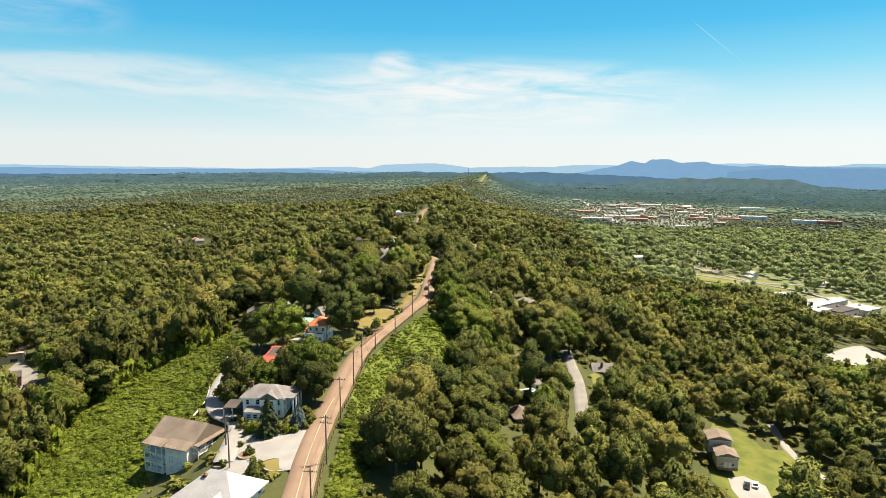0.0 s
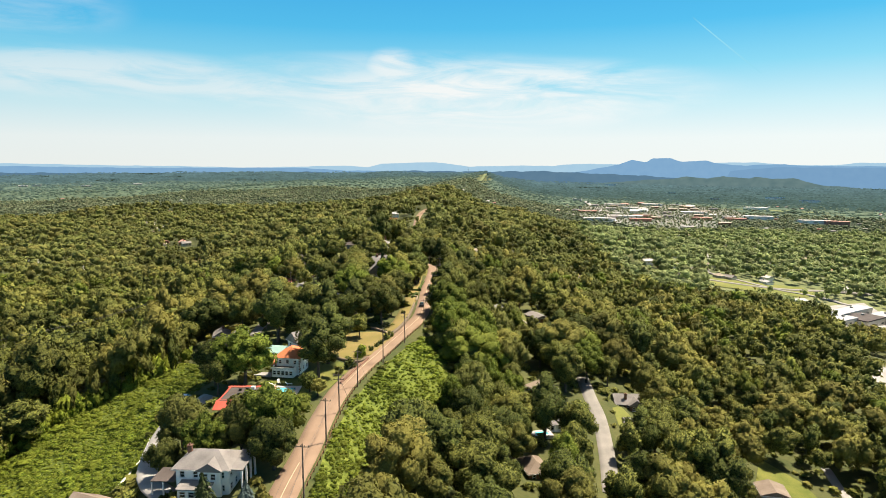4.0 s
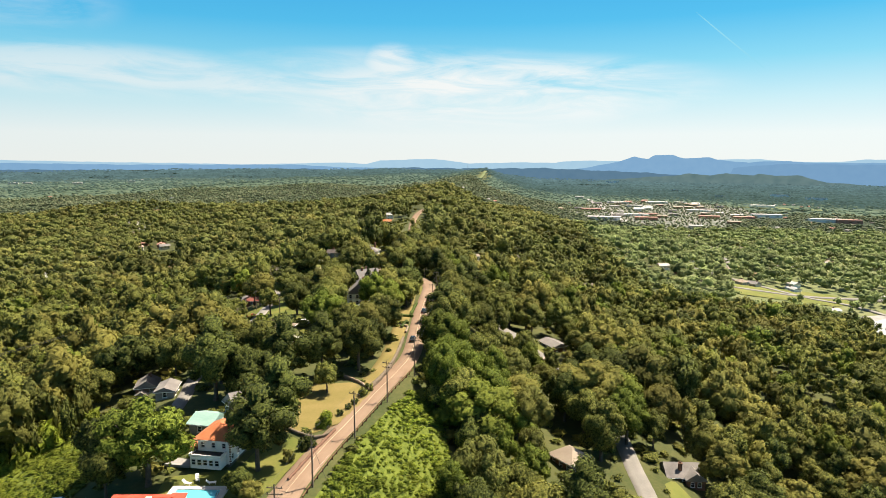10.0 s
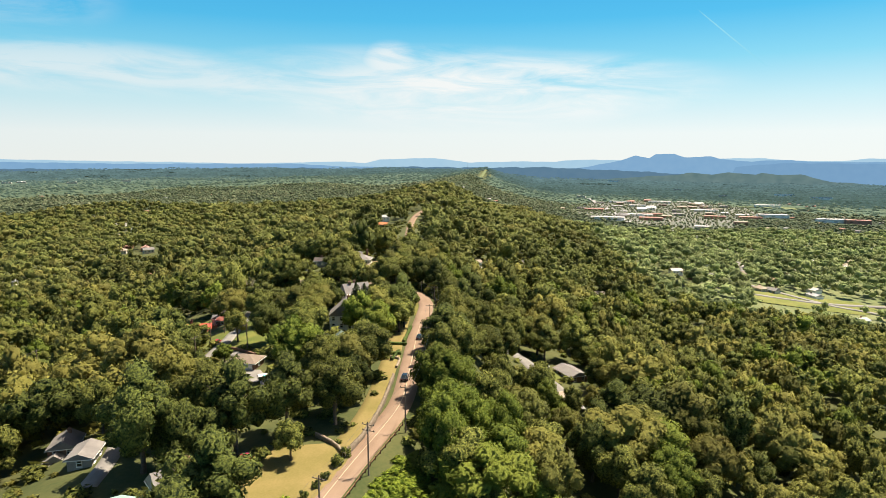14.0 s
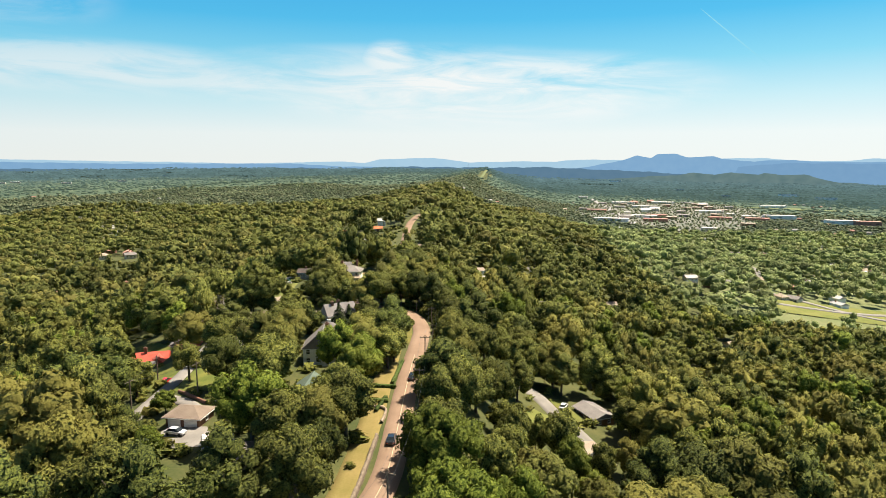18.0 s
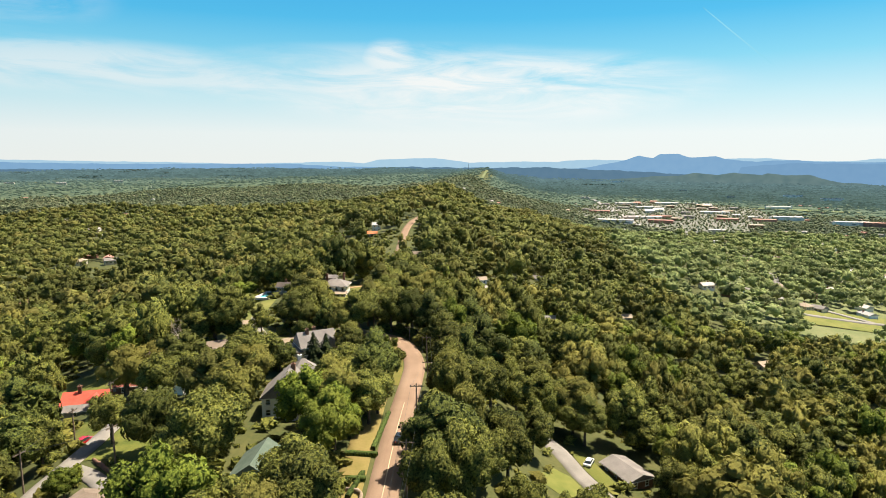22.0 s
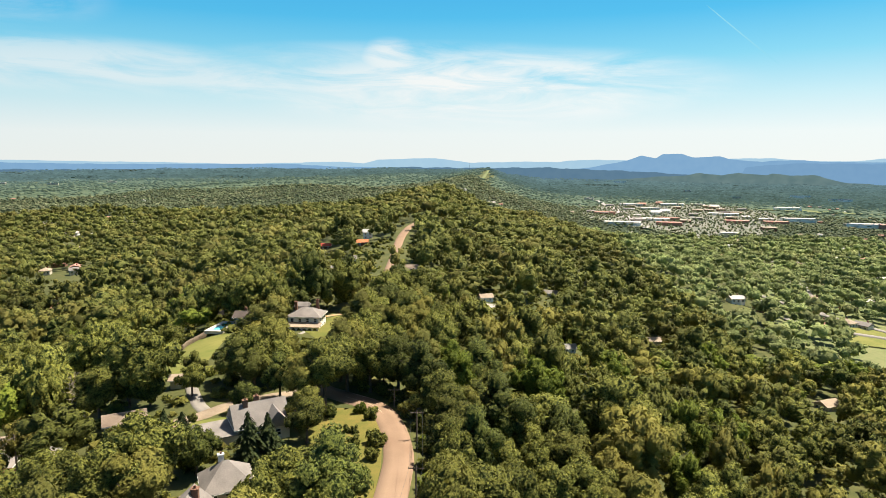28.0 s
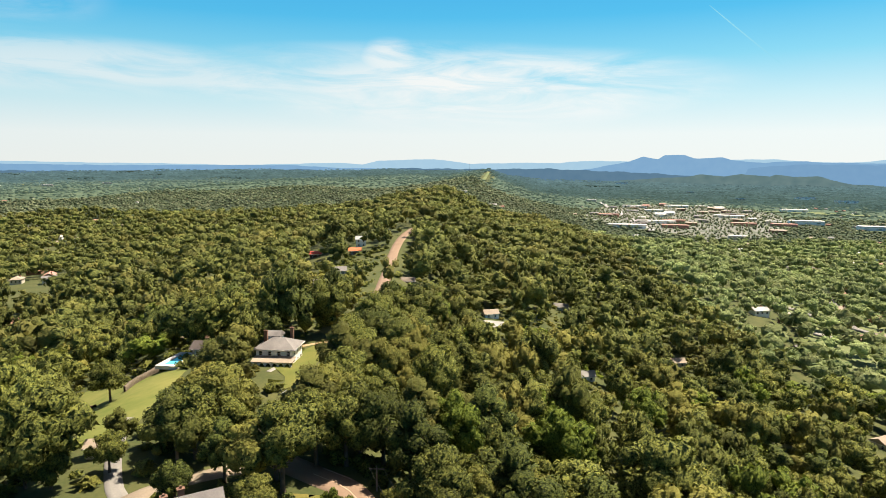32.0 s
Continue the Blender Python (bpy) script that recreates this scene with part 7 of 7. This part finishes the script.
stone_wall([(-60.6, 163), (-59.5, 176), (-62.8, 192)], 0.8, 0.12, "white fence rail along the lane", TRIM, "fence")

# ---- pools ----
WATER, _n, _l, _b = nodes_of("pool_water")
_b.inputs["Base Color"].default_value, _b.inputs["Roughness"].default_value = (0.12, 0.52, 0.60, 1), 0.08
POOL_TILE = surface("pool_rim", (0.46, 0.42, 0.38), (0.58, 0.53, 0.48), 0.6, 0.8, 5, 0.1)


def pool(x, y, yaw, w, d, label, rim=1.0, rise=0.35):
    top = tagged(new("swimming_pool"), label, "swimming pool", "swimming pools")
    z = max(float(height(x + a, y + b)) for a in (-w / 2, w / 2) for b in (-d / 2, d / 2)) + rise
    top.matrix_world = pose(x, y, z, 0, 0, yaw)
    bm = bmesh.new()
    for sx, sy, lx, ly in ((0, -1, w + 2 * rim, rim), (0, 1, w + 2 * rim, rim), (-1, 0, rim, d), (1, 0, rim, d)):
        box(bm, sx * (w + rim) / 2, sy * (d + rim) / 2, -0.9, lx, ly, 1.0)
    part("rim", bm, POOL_TILE, top)
    block("water", WATER, top, 0, 0, -0.9, w, d, 0.82, "clear turquoise pool water")
    for dx in (-0.3, 0.3):
        bm = bmesh.new()
        limb(bm, (w / 2 + 0.2, dx, 0.1), (w / 2 + 0.1, dx, 0.8), 0.03, 0.03)
        limb(bm, (w / 2 + 0.1, dx, 0.8), (w / 2 - 0.3, dx, -0.1), 0.03, 0.03)
        part("ladder_rail", bm, DARK_METAL, top)
    return top


def sun_lounger(x, y, yaw, z):
    top = tagged(new("sun_lounger"), "white plastic sun lounger beside the pool", "sun lounger", "sun loungers")
    top.matrix_world = pose(x, y, z, 0, 0, yaw)
    block("seat", TRIM, top, 0, 0, 0.32, 0.65, 1.3, 0.08)
    bm = bmesh.new()
    box(bm, 0, 0, 0, 0.65, 0.75, 0.08)
    bm.transform(Matrix.Translation((0, 0.9, 0.6)) @ Matrix.Rotation(radians(45), 4, "X"))
    part("backrest", bm, TRIM, top)
    for dx in (-0.28, 0.28):
        for dy in (-0.55, 0.55):
            block("leg", TRIM, top, dx, dy, 0, 0.06, 0.06, 0.34)


pool(-33.0, 200.3, -3, 8.0, 4.2, "turquoise swimming pool in a paved garden terrace", 1.2)
pool(-28.9, 290.6, 20, 3.6, 4.4, "small turquoise pool beside the garage yard", 1.2)
pool(-33.2, 311.8, 30, 2.6, 2.2, "small round-cornered garden pool", 1.4)
pool(-50.0, 477.0, -12, 3.6, 9.5, "long turquoise swimming pool on a terrace", 1.6, 0.8)
pool(41.0, 216.8, 10, 4.0, 2.4, "small pool under tall trees in the hollow", 1.0)
for x, y, a in ((-35.5, 204.3, 70), (-34.2, 205.6, 20), (-31.0, 204.2, 100)):
    sun_lounger(x, y, a, float(height(x, y)) + 0.42)


# ---- cars ----
CAR_GLASS = GLASS
TYRE = surface("tyre_rubber", (0.02, 0.02, 0.02), (0.035, 0.035, 0.035), 2, 0.9, 8, 0)


def paint(name, c):
    m = surface(name, c, tuple(v * 1.12 for v in c), 0.6, 0.25, 3, 0)
    m.node_tree.nodes["Principled BSDF"].inputs["Coat Weight"].default_value = 0.6
    return m


def car(x, y, yaw, mt, label, tall=1.0, on_road=0.16):
    top = tagged(new("car"), label, "car", "cars")
    top.matrix_world = pose(x, y, float(height(x, y)) + on_road, 0, 0, yaw)
    bm = bmesh.new()
    side = ((-2.2, 0.35), (-2.25, 0.75), (-1.3, 0.92), (1.5, 0.95), (2.2, 0.85), (2.25, 0.4))
    a = [bm.verts.new((-0.88, py, pz * tall)) for py, pz in side]
    b = [bm.verts.new((0.88, py, pz * tall)) for py, pz in side]
    bm.faces.new(a)
    bm.faces.new(b[::-1])
    for i in range(6):
        bm.faces.new((a[i], b[i], b[(i + 1) % 6], a[(i + 1) % 6]))
    bmesh.ops.bevel(bm, geom=bm.edges[:], offset=0.07, segments=2, affect="EDGES")
    part("body", bm, mt, top)
    bm = bmesh.new()
    lo, hi = [(-0.8, -1.25), (0.8, -1.25), (0.8, 1.75), (-0.8, 1.75)], [(-0.62, -0.55), (0.62, -0.55), (0.62, 1.15), (-0.62, 1.15)]
    a = [bm.verts.new((px, py, 0.9 * tall)) for px, py in lo]
    b = [bm.verts.new((px, py, 1.42 * tall)) for px, py in hi]
    for i in range(4):
        bm.faces.new((a[i], a[(i + 1) % 4], b[(i + 1) % 4], b[i]))
    part("cabin", bm, CAR_GLASS, top, "dark tinted car windows")
    block("roof", mt, top, 0, 0.3, 1.41 * tall, 1.26, 1.75, 0.06, "", 0.02)
    for sx in (-0.82, 0.82):
        for py in (-1.4, 1.35):
            bm = bmesh.new()
            bmesh.ops.create_cone(bm, cap_ends=True, segments=14, radius1=0.33, radius2=0.33, depth=0.22, matrix=Matrix.Translation((sx, py, 0.33)) @ Matrix.Rotation(radians(90), 4, "Y"))
            w = part("wheel", bm, TYRE, top)
            bm = bmesh.new()
            bmesh.ops.create_cone(bm, cap_ends=True, segments=10, radius1=0.2, radius2=0.17, depth=0.25, matrix=Matrix.Translation((sx, py, 0.33)) @ Matrix.Rotation(radians(90), 4, "Y"))
            part("rim", bm, DARK_METAL, w)
    for sx in (-0.6, 0.6):
        block("headlight", TRIM, top, sx, -2.2, 0.6 * tall, 0.35, 0.08, 0.14)
        block("tail_light", RED_ROOF, top, sx, 2.22, 0.62 * tall, 0.3, 0.08, 0.16)


BLACK, SILVER, RED, WHITE = paint("black_car_paint", (0.02, 0.022, 0.025)), paint("silver_car_paint", (0.42, 0.42, 0.42)), paint("red_car_paint", (0.42, 0.02, 0.02)), paint("white_car_paint", (0.7, 0.7, 0.68))
car(6.0, 288.5, 176, BLACK, "black saloon car on the ridge road")
car(10.2, 324, 174, BLACK, "dark car on the ridge road")
car(-55.6, 333.0, 165, RED, "red car parked beside the lane")
car(-24.2, 247.6, 120, RED, "red pickup parked under trees")
car(-38.6, 294.0, 75, SILVER, "grey car parked in the garage yard", on_road=0.3)
car(56.6, 351.5, 150, WHITE, "white car parked on the drive", on_road=0.2)
car(104.6, 182.5, 150, BLACK, "black car parked by the barn", on_road=0.25)
car(108.0, 183.6, 150, WHITE, "white car parked by the barn", on_road=0.25)
car(-59.4, 205, 100, WHITE, "white car at the end of the lane", on_road=0.25)
car(-160, 252, 60, BLACK, "dark car in the car park", on_road=0.6)


# ---- the valley and the town ----
def plain_house(label, w, d, h, rise, wall, roof_mt, flat=False):
    top = tagged(new("house"), label, "house", "valley houses")
    bm = bmesh.new()
    box(bm, 0, 0, -3, w, d, h + 3)
    part("wall", bm, wall, top)
    bm = bmesh.new()
    if flat:
        box(bm, 0, 0, h, w + 0.4, d + 0.4, 0.9)
    else:
        pitched(bm, -w / 2 - 0.6, w / 2 + 0.6, -d / 2 - 0.6, d / 2 + 0.6, h + 0.15, rise, "gable" if w > d else "hip")
    part("roof", bm, roof_mt, top)
    pane = None
    for i in range(3):
        if pane is None:
            bm = bmesh.new()
            box(bm, 0, -d / 2 - 0.03, 1.0, w * 0.12, 0.1, 1.4)
            pane = part("window", bm, GLASS, top)
            pane.location.x = -w / 3
        else:
            more = new("window", pane.data)
            more.parent = top
            more.location.x = -w / 3 + w / 3 * i
    bm = bmesh.new()
    box(bm, w * 0.2, d * 0.2, h, 0.9 if not flat else 2.2, 0.9 if not flat else 2.0, rise + 1.0 if not flat else 2.0)
    part("chimney" if not flat else "roof_unit", bm, BRICK_WALL if not flat else GREY_WALL, top)
    return top


rng = np.random.default_rng(40)
PALE_ROOF = surface("pale_valley_shingles", (0.34, 0.31, 0.28), (0.46, 0.43, 0.40), 0.2, 0.85, 3, 0.1, spread=0.2)
ROSE_ROOF = surface("rose_valley_shingles", (0.30, 0.15, 0.11), (0.38, 0.21, 0.16), 0.2, 0.85, 3, 0.1, spread=0.2)
MODELS = [plain_house("white valley house with a pale roof", 11, 8, 3.2, 2.0, WHITE_WALL, PALE_ROOF), plain_house("brick valley house with a rose-brown roof", 12, 8, 3.0, 2.2, BRICK_WALL, ROSE_ROOF),
          plain_house("cream valley house with a grey roof", 10, 9, 3.2, 2.0, CREAM_WALL, GREY_ROOF), plain_house("valley house with a white metal roof", 13, 8, 3.0, 1.6, WHITE_WALL, WHITE_ROOF), plain_house("cream valley house with a tan roof", 8, 10, 3.2, 2.2, CREAM_WALL, TAN_ROOF)]
SPOTS = [(265, 727), (278, 712), (306, 712), (452, 668), (332, 694), (396, 712), (-280, 822), (-300, 812), (-268, 800), (-393, 1020), (-366, 1004), (-322, 874), (-184, 1219), (-143, 1283), (-520, 1250), (-450, 1150), (-250, 640), (-420, 900), (-600, 1320), (-150, 980)]
x, y = scatter(rng, 215, 1000, 560, 1380, 46)
ok = in_view(x, y) & ~inside(FIELD, x, y) & ~inside(SCHOOL, x, y) & ~inside(TOWN, x, y) & (x - FAR_X(y) > 235 + 0.05 * y) & (rng.uniform(size=len(x)) < 0.6)
SPOTS += list(zip(x[ok], y[ok]))
x, y = scatter(rng, 400, 1700, 1380, 2500, 78)
ok = in_view(x, y) & ~inside(TOWN, x, y) & ~inside(MEADOW, x, y) & (x - FAR_X(y) > 330) & (rng.uniform(size=len(x)) < 0.5)
SPOTS += list(zip(x[ok], y[ok]))
x, y = scatter(rng, -800, -60, 600, 1380, 105)
ok = in_view(x, y) & (x - CREST_X(y) < -90) & (rng.uniform(size=len(x)) < 0.22)
SPOTS += list(zip(x[ok], y[ok]))
SPOTS += [(-937, 2559), (-779, 2045), (-674, 1920), (-1099, 2083), (-1054, 2137), (-543, 2053), (-503, 2158), (-71, 2240), (-595, 1175), (-454, 1147), (-413, 1121), (-422, 1094), (-400, 1071), (-548, 1911), (-186, 1218), (-152, 1280), (-159, 1258), (197, 1686), (215, 1700), (185, 1640), (60, 1150), (75, 1330), (120, 1560)]
for i, (px, py) in enumerate(SPOTS):
    m = pose(px, py, float(height(px, py)) + 0.8, 0, 0, rng.choice([10, 20, -70, 100]) + rng.uniform(-12, 12))
    src = MODELS[i % 5] if i not in (0, 6, 7, 8) else MODELS[(1, 1, 4, 2)[(0, 6, 7, 8).index(i)]]
    if i < 5:
        MODELS[i].matrix_world = m
    else:
        copy_thing(src, m)
    ROUND.append((px, py, 7.0))
    ROUND.append((px - px * 0.012, py - 11, 4.0 if py < 1000 else 7.0))
    if py > 1000:
        ROUND.append((px - px * 0.02, py - 22, 8.0))
school = plain_house("long low school with white flat roofs", 60, 13, 5, 0, CREAM_WALL, WHITE_ROOF, True)
school.matrix_world = pose(390, 572, float(height(390, 572)) + 1.6, 0, 0, 28)
s3 = plain_house("school hall with a white flat roof", 24, 22, 5, 0, CREAM_WALL, WHITE_ROOF, True)
s3.matrix_world = pose(416, 556, float(height(416, 556)) + 1.6, 0, 0, 28)
s4 = plain_house("low school wing with a white flat roof", 22, 12, 4.4, 0, CREAM_WALL, WHITE_ROOF, True)
s4.matrix_world = pose(364, 540, float(height(364, 540)) + 1.6, 0, 0, 28)
s2 = plain_house("school wing with a dark flat roof", 30, 20, 5.6, 0, CREAM_WALL, TAR_ROOF, True)
s2.matrix_world = pose(388, 548, float(height(388, 548)) + 1.0, 0, 0, 28)
hall = plain_house("dark brick hall in the car park below the ridge", 16, 9, 4.5, 0, BRICK_WALL, TAR_ROOF, True)
hall.matrix_world = pose(-168, 254, float(height(-168, 254)) + 0.5, 0, 0, 30)
shop = plain_house("low building with pale flat roof below the ridge", 24, 12, 4.0, 0, CREAM_WALL, TAN_ROOF, True)
shop.matrix_world = pose(-196, 296, float(height(-196, 296)) + 0.5, 0, 0, 25)
BLOCKS = [plain_house("cream town block with a pale flat roof", 36, 20, 5, 0, CREAM_WALL, PALE_ROOF, True), plain_house("brick town block with a tan flat roof", 26, 30, 6, 0, BRICK_WALL, TAN_ROOF, True), plain_house("long white warehouse in the town", 80, 30, 6, 0, WHITE_WALL, PALE_ROOF, True),
          plain_house("rose brick town block with flat roof", 56, 24, 7, 0, ROSE_ROOF, ROSE_ROOF, True), plain_house("brick town block with a dark tarred roof", 34, 22, 6, 0, BRICK_WALL, TAR_ROOF, True), plain_house("grey town block with a grey roof", 26, 26, 6, 0, GREY_WALL, GREY_ROOF, True)]
x, y = scatter(rng, 380, 1160, 1430, 2570, 74)
ok = inside(TOWN, x, y) & (rng.uniform(size=len(x)) < 0.58)
BLOCK_SPOTS = list(zip(x[ok], y[ok]))
for i, (px, py) in enumerate(BLOCK_SPOTS):
    m = pose(px, py, float(height(px, py)) + 3.0, 0, 0, rng.choice([-22, -22, 68]) + rng.uniform(-4, 4))
    b = BLOCKS[int(rng.choice(6, p=[0.20, 0.20, 0.14, 0.20, 0.14, 0.12]))] if i >= 6 else BLOCKS[i]
    o = copy_thing(b, m) if i >= 6 else b
    o.matrix_world = m
for px, py, k in ((1317, 4200, 2), (1400, 3396, 0), (1395, 2901, 0), (1715, 2959, 2), (1760, 2763, 2), (1260, 2303, 2), (1120, 1740, 2), (1156, 1700, 3), (1038, 1887, 2), (940, 1868, 0), (691, 2660, 0), (560, 1760, 0), (-1663, 2936, 0), (-1700, 2900, 0), (-1374, 2788, 0), (-1259, 3021, 0), (-1320, 3700, 0), (-1350, 3400, 0)):
    copy_thing(BLOCKS[k], pose(px, py, float(height(px, py)) + 4, 0, 0, -20 if px > 0 else 25))
    ROUND.append((px, py, 46 if k != 2 else 60))
    ROUND.append((px - px * 0.015, py - 60, 44))
ribbon("main_street", [(704, 2600), (654, 2232), (600, 1990), (545, 1756), (520, 1600)], 20, CONCRETE, 4.2, "pale main street running into the town")
x, y = scatter(rng, 390, 1160, 1430, 2560, 15)
ok = inside(TOWN, x, y) & (rng.uniform(size=len(x)) < 0.9)
for px, py in BLOCK_SPOTS:
    ok &= np.hypot(x - px, y - py) > 21
TOWN_TREES = (x[ok], y[ok])

bm = bmesh.new()
limb(bm, (0, 0, -2), (0, 0, 46), 0.9, 0.4, 5)
mast = part("radio_mast", bm, DARK_METAL, None)
mast.matrix_world = pose(292, 3350, float(height(292, 3350)))
tagged(mast, "tall thin radio mast on the far ridge", "mast")

# a vapour trail high over the hills
bm = bmesh.new()
a0, a1 = (radians(24.0), radians(11.7)), (radians(29.4), radians(7.0))
side = []
for k in range(13):
    u = k / 12
    az, el = a0[0] + (a1[0] - a0[0]) * u, a0[1] + (a1[1] - a0[1]) * u
    wdt = 0.00045 * (1 - abs(2 * u - 1) ** 3) + 0.00008
    side.append([bm.verts.new((7 + 4790 * math.sin(az + s * wdt) * math.cos(el), 150 + 4790 * math.cos(az + s * wdt) * math.cos(el), 96 + 4790 * math.sin(el + s * wdt))) for s in (-1, 1)])
for p, q in zip(side, side[1:]):
    bm.faces.new((p[0], p[1], q[1], q[0]))
trail = part("backdrop_vapour_trail", bm, glow("vapour", (0.30, 0.72, 0.89), GLOW), None)
tagged(trail, "thin white vapour trail across the blue sky", "vapour trail", kind="structure")


plant_woods()
woods("town_trees", TOWN_TREES[0], TOWN_TREES[1], np.full(len(TOWN_TREES[0]), 0.8), DISTANT, LEAF_DISTANT_HAZE, "green street trees among the town roofs", np.random.default_rng(8))


# sheets under the farthest woods: one painted with crown shade, one with haze
def far_canopy(name, near, far, first, grow, columns, material, label):
    rng = np.random.default_rng(5)
    r = np.array(steps(near, far, first, grow))
    a = np.radians(np.linspace(-38, 44, columns))
    A, R = np.meshgrid(a, r)
    A = A + rng.uniform(-0.4, 0.4, A.shape) * (a[1] - a[0])
    x, y = R * np.sin(A), R * np.cos(A)
    lift = rng.uniform(1.0, 5.0, x.shape)
    lift[x - FAR_X(y) > 330] = 1.0
    open_land = inside(TOWN, x, y) | inside(VALLEY, x, y) | inside(MEADOW, x, y) | (line_distance(STRIP, x, y) < 26) | (R < near + 25)
    lift[open_land] = -8.0
    me = mesh_of("canopy", np.stack([x, y, height(x, y) + lift], -1).reshape(-1, 3), grid_faces(columns, len(r)), [material], False, tint=rng.uniform(size=x.size))
    tagged(new(name, me), label, "woods", kind="stuff")


STRIP = [p for n, p, *_ in LANES if n == "cleared_strip"][0]
# dark leaf colour stands in for the shade between distant crowns
UNDER_SHADE = foliage("painted_leaf_shade", (0.026, 0.038, 0.018), (0.062, 0.080, 0.036), (0.06, 0.07, 0.034), 0.1, 0.3)
far_canopy("distant_canopy", 1380, 2330, 13, 1.006, 330, UNDER_SHADE, "dark sheet for the shade between distant crowns along the ridge")
far_canopy("backdrop_canopy", 2330, 4600, 16, 1.014, 420, HAZED_CANOPY, "woodland floor far out towards the hills in painted haze")
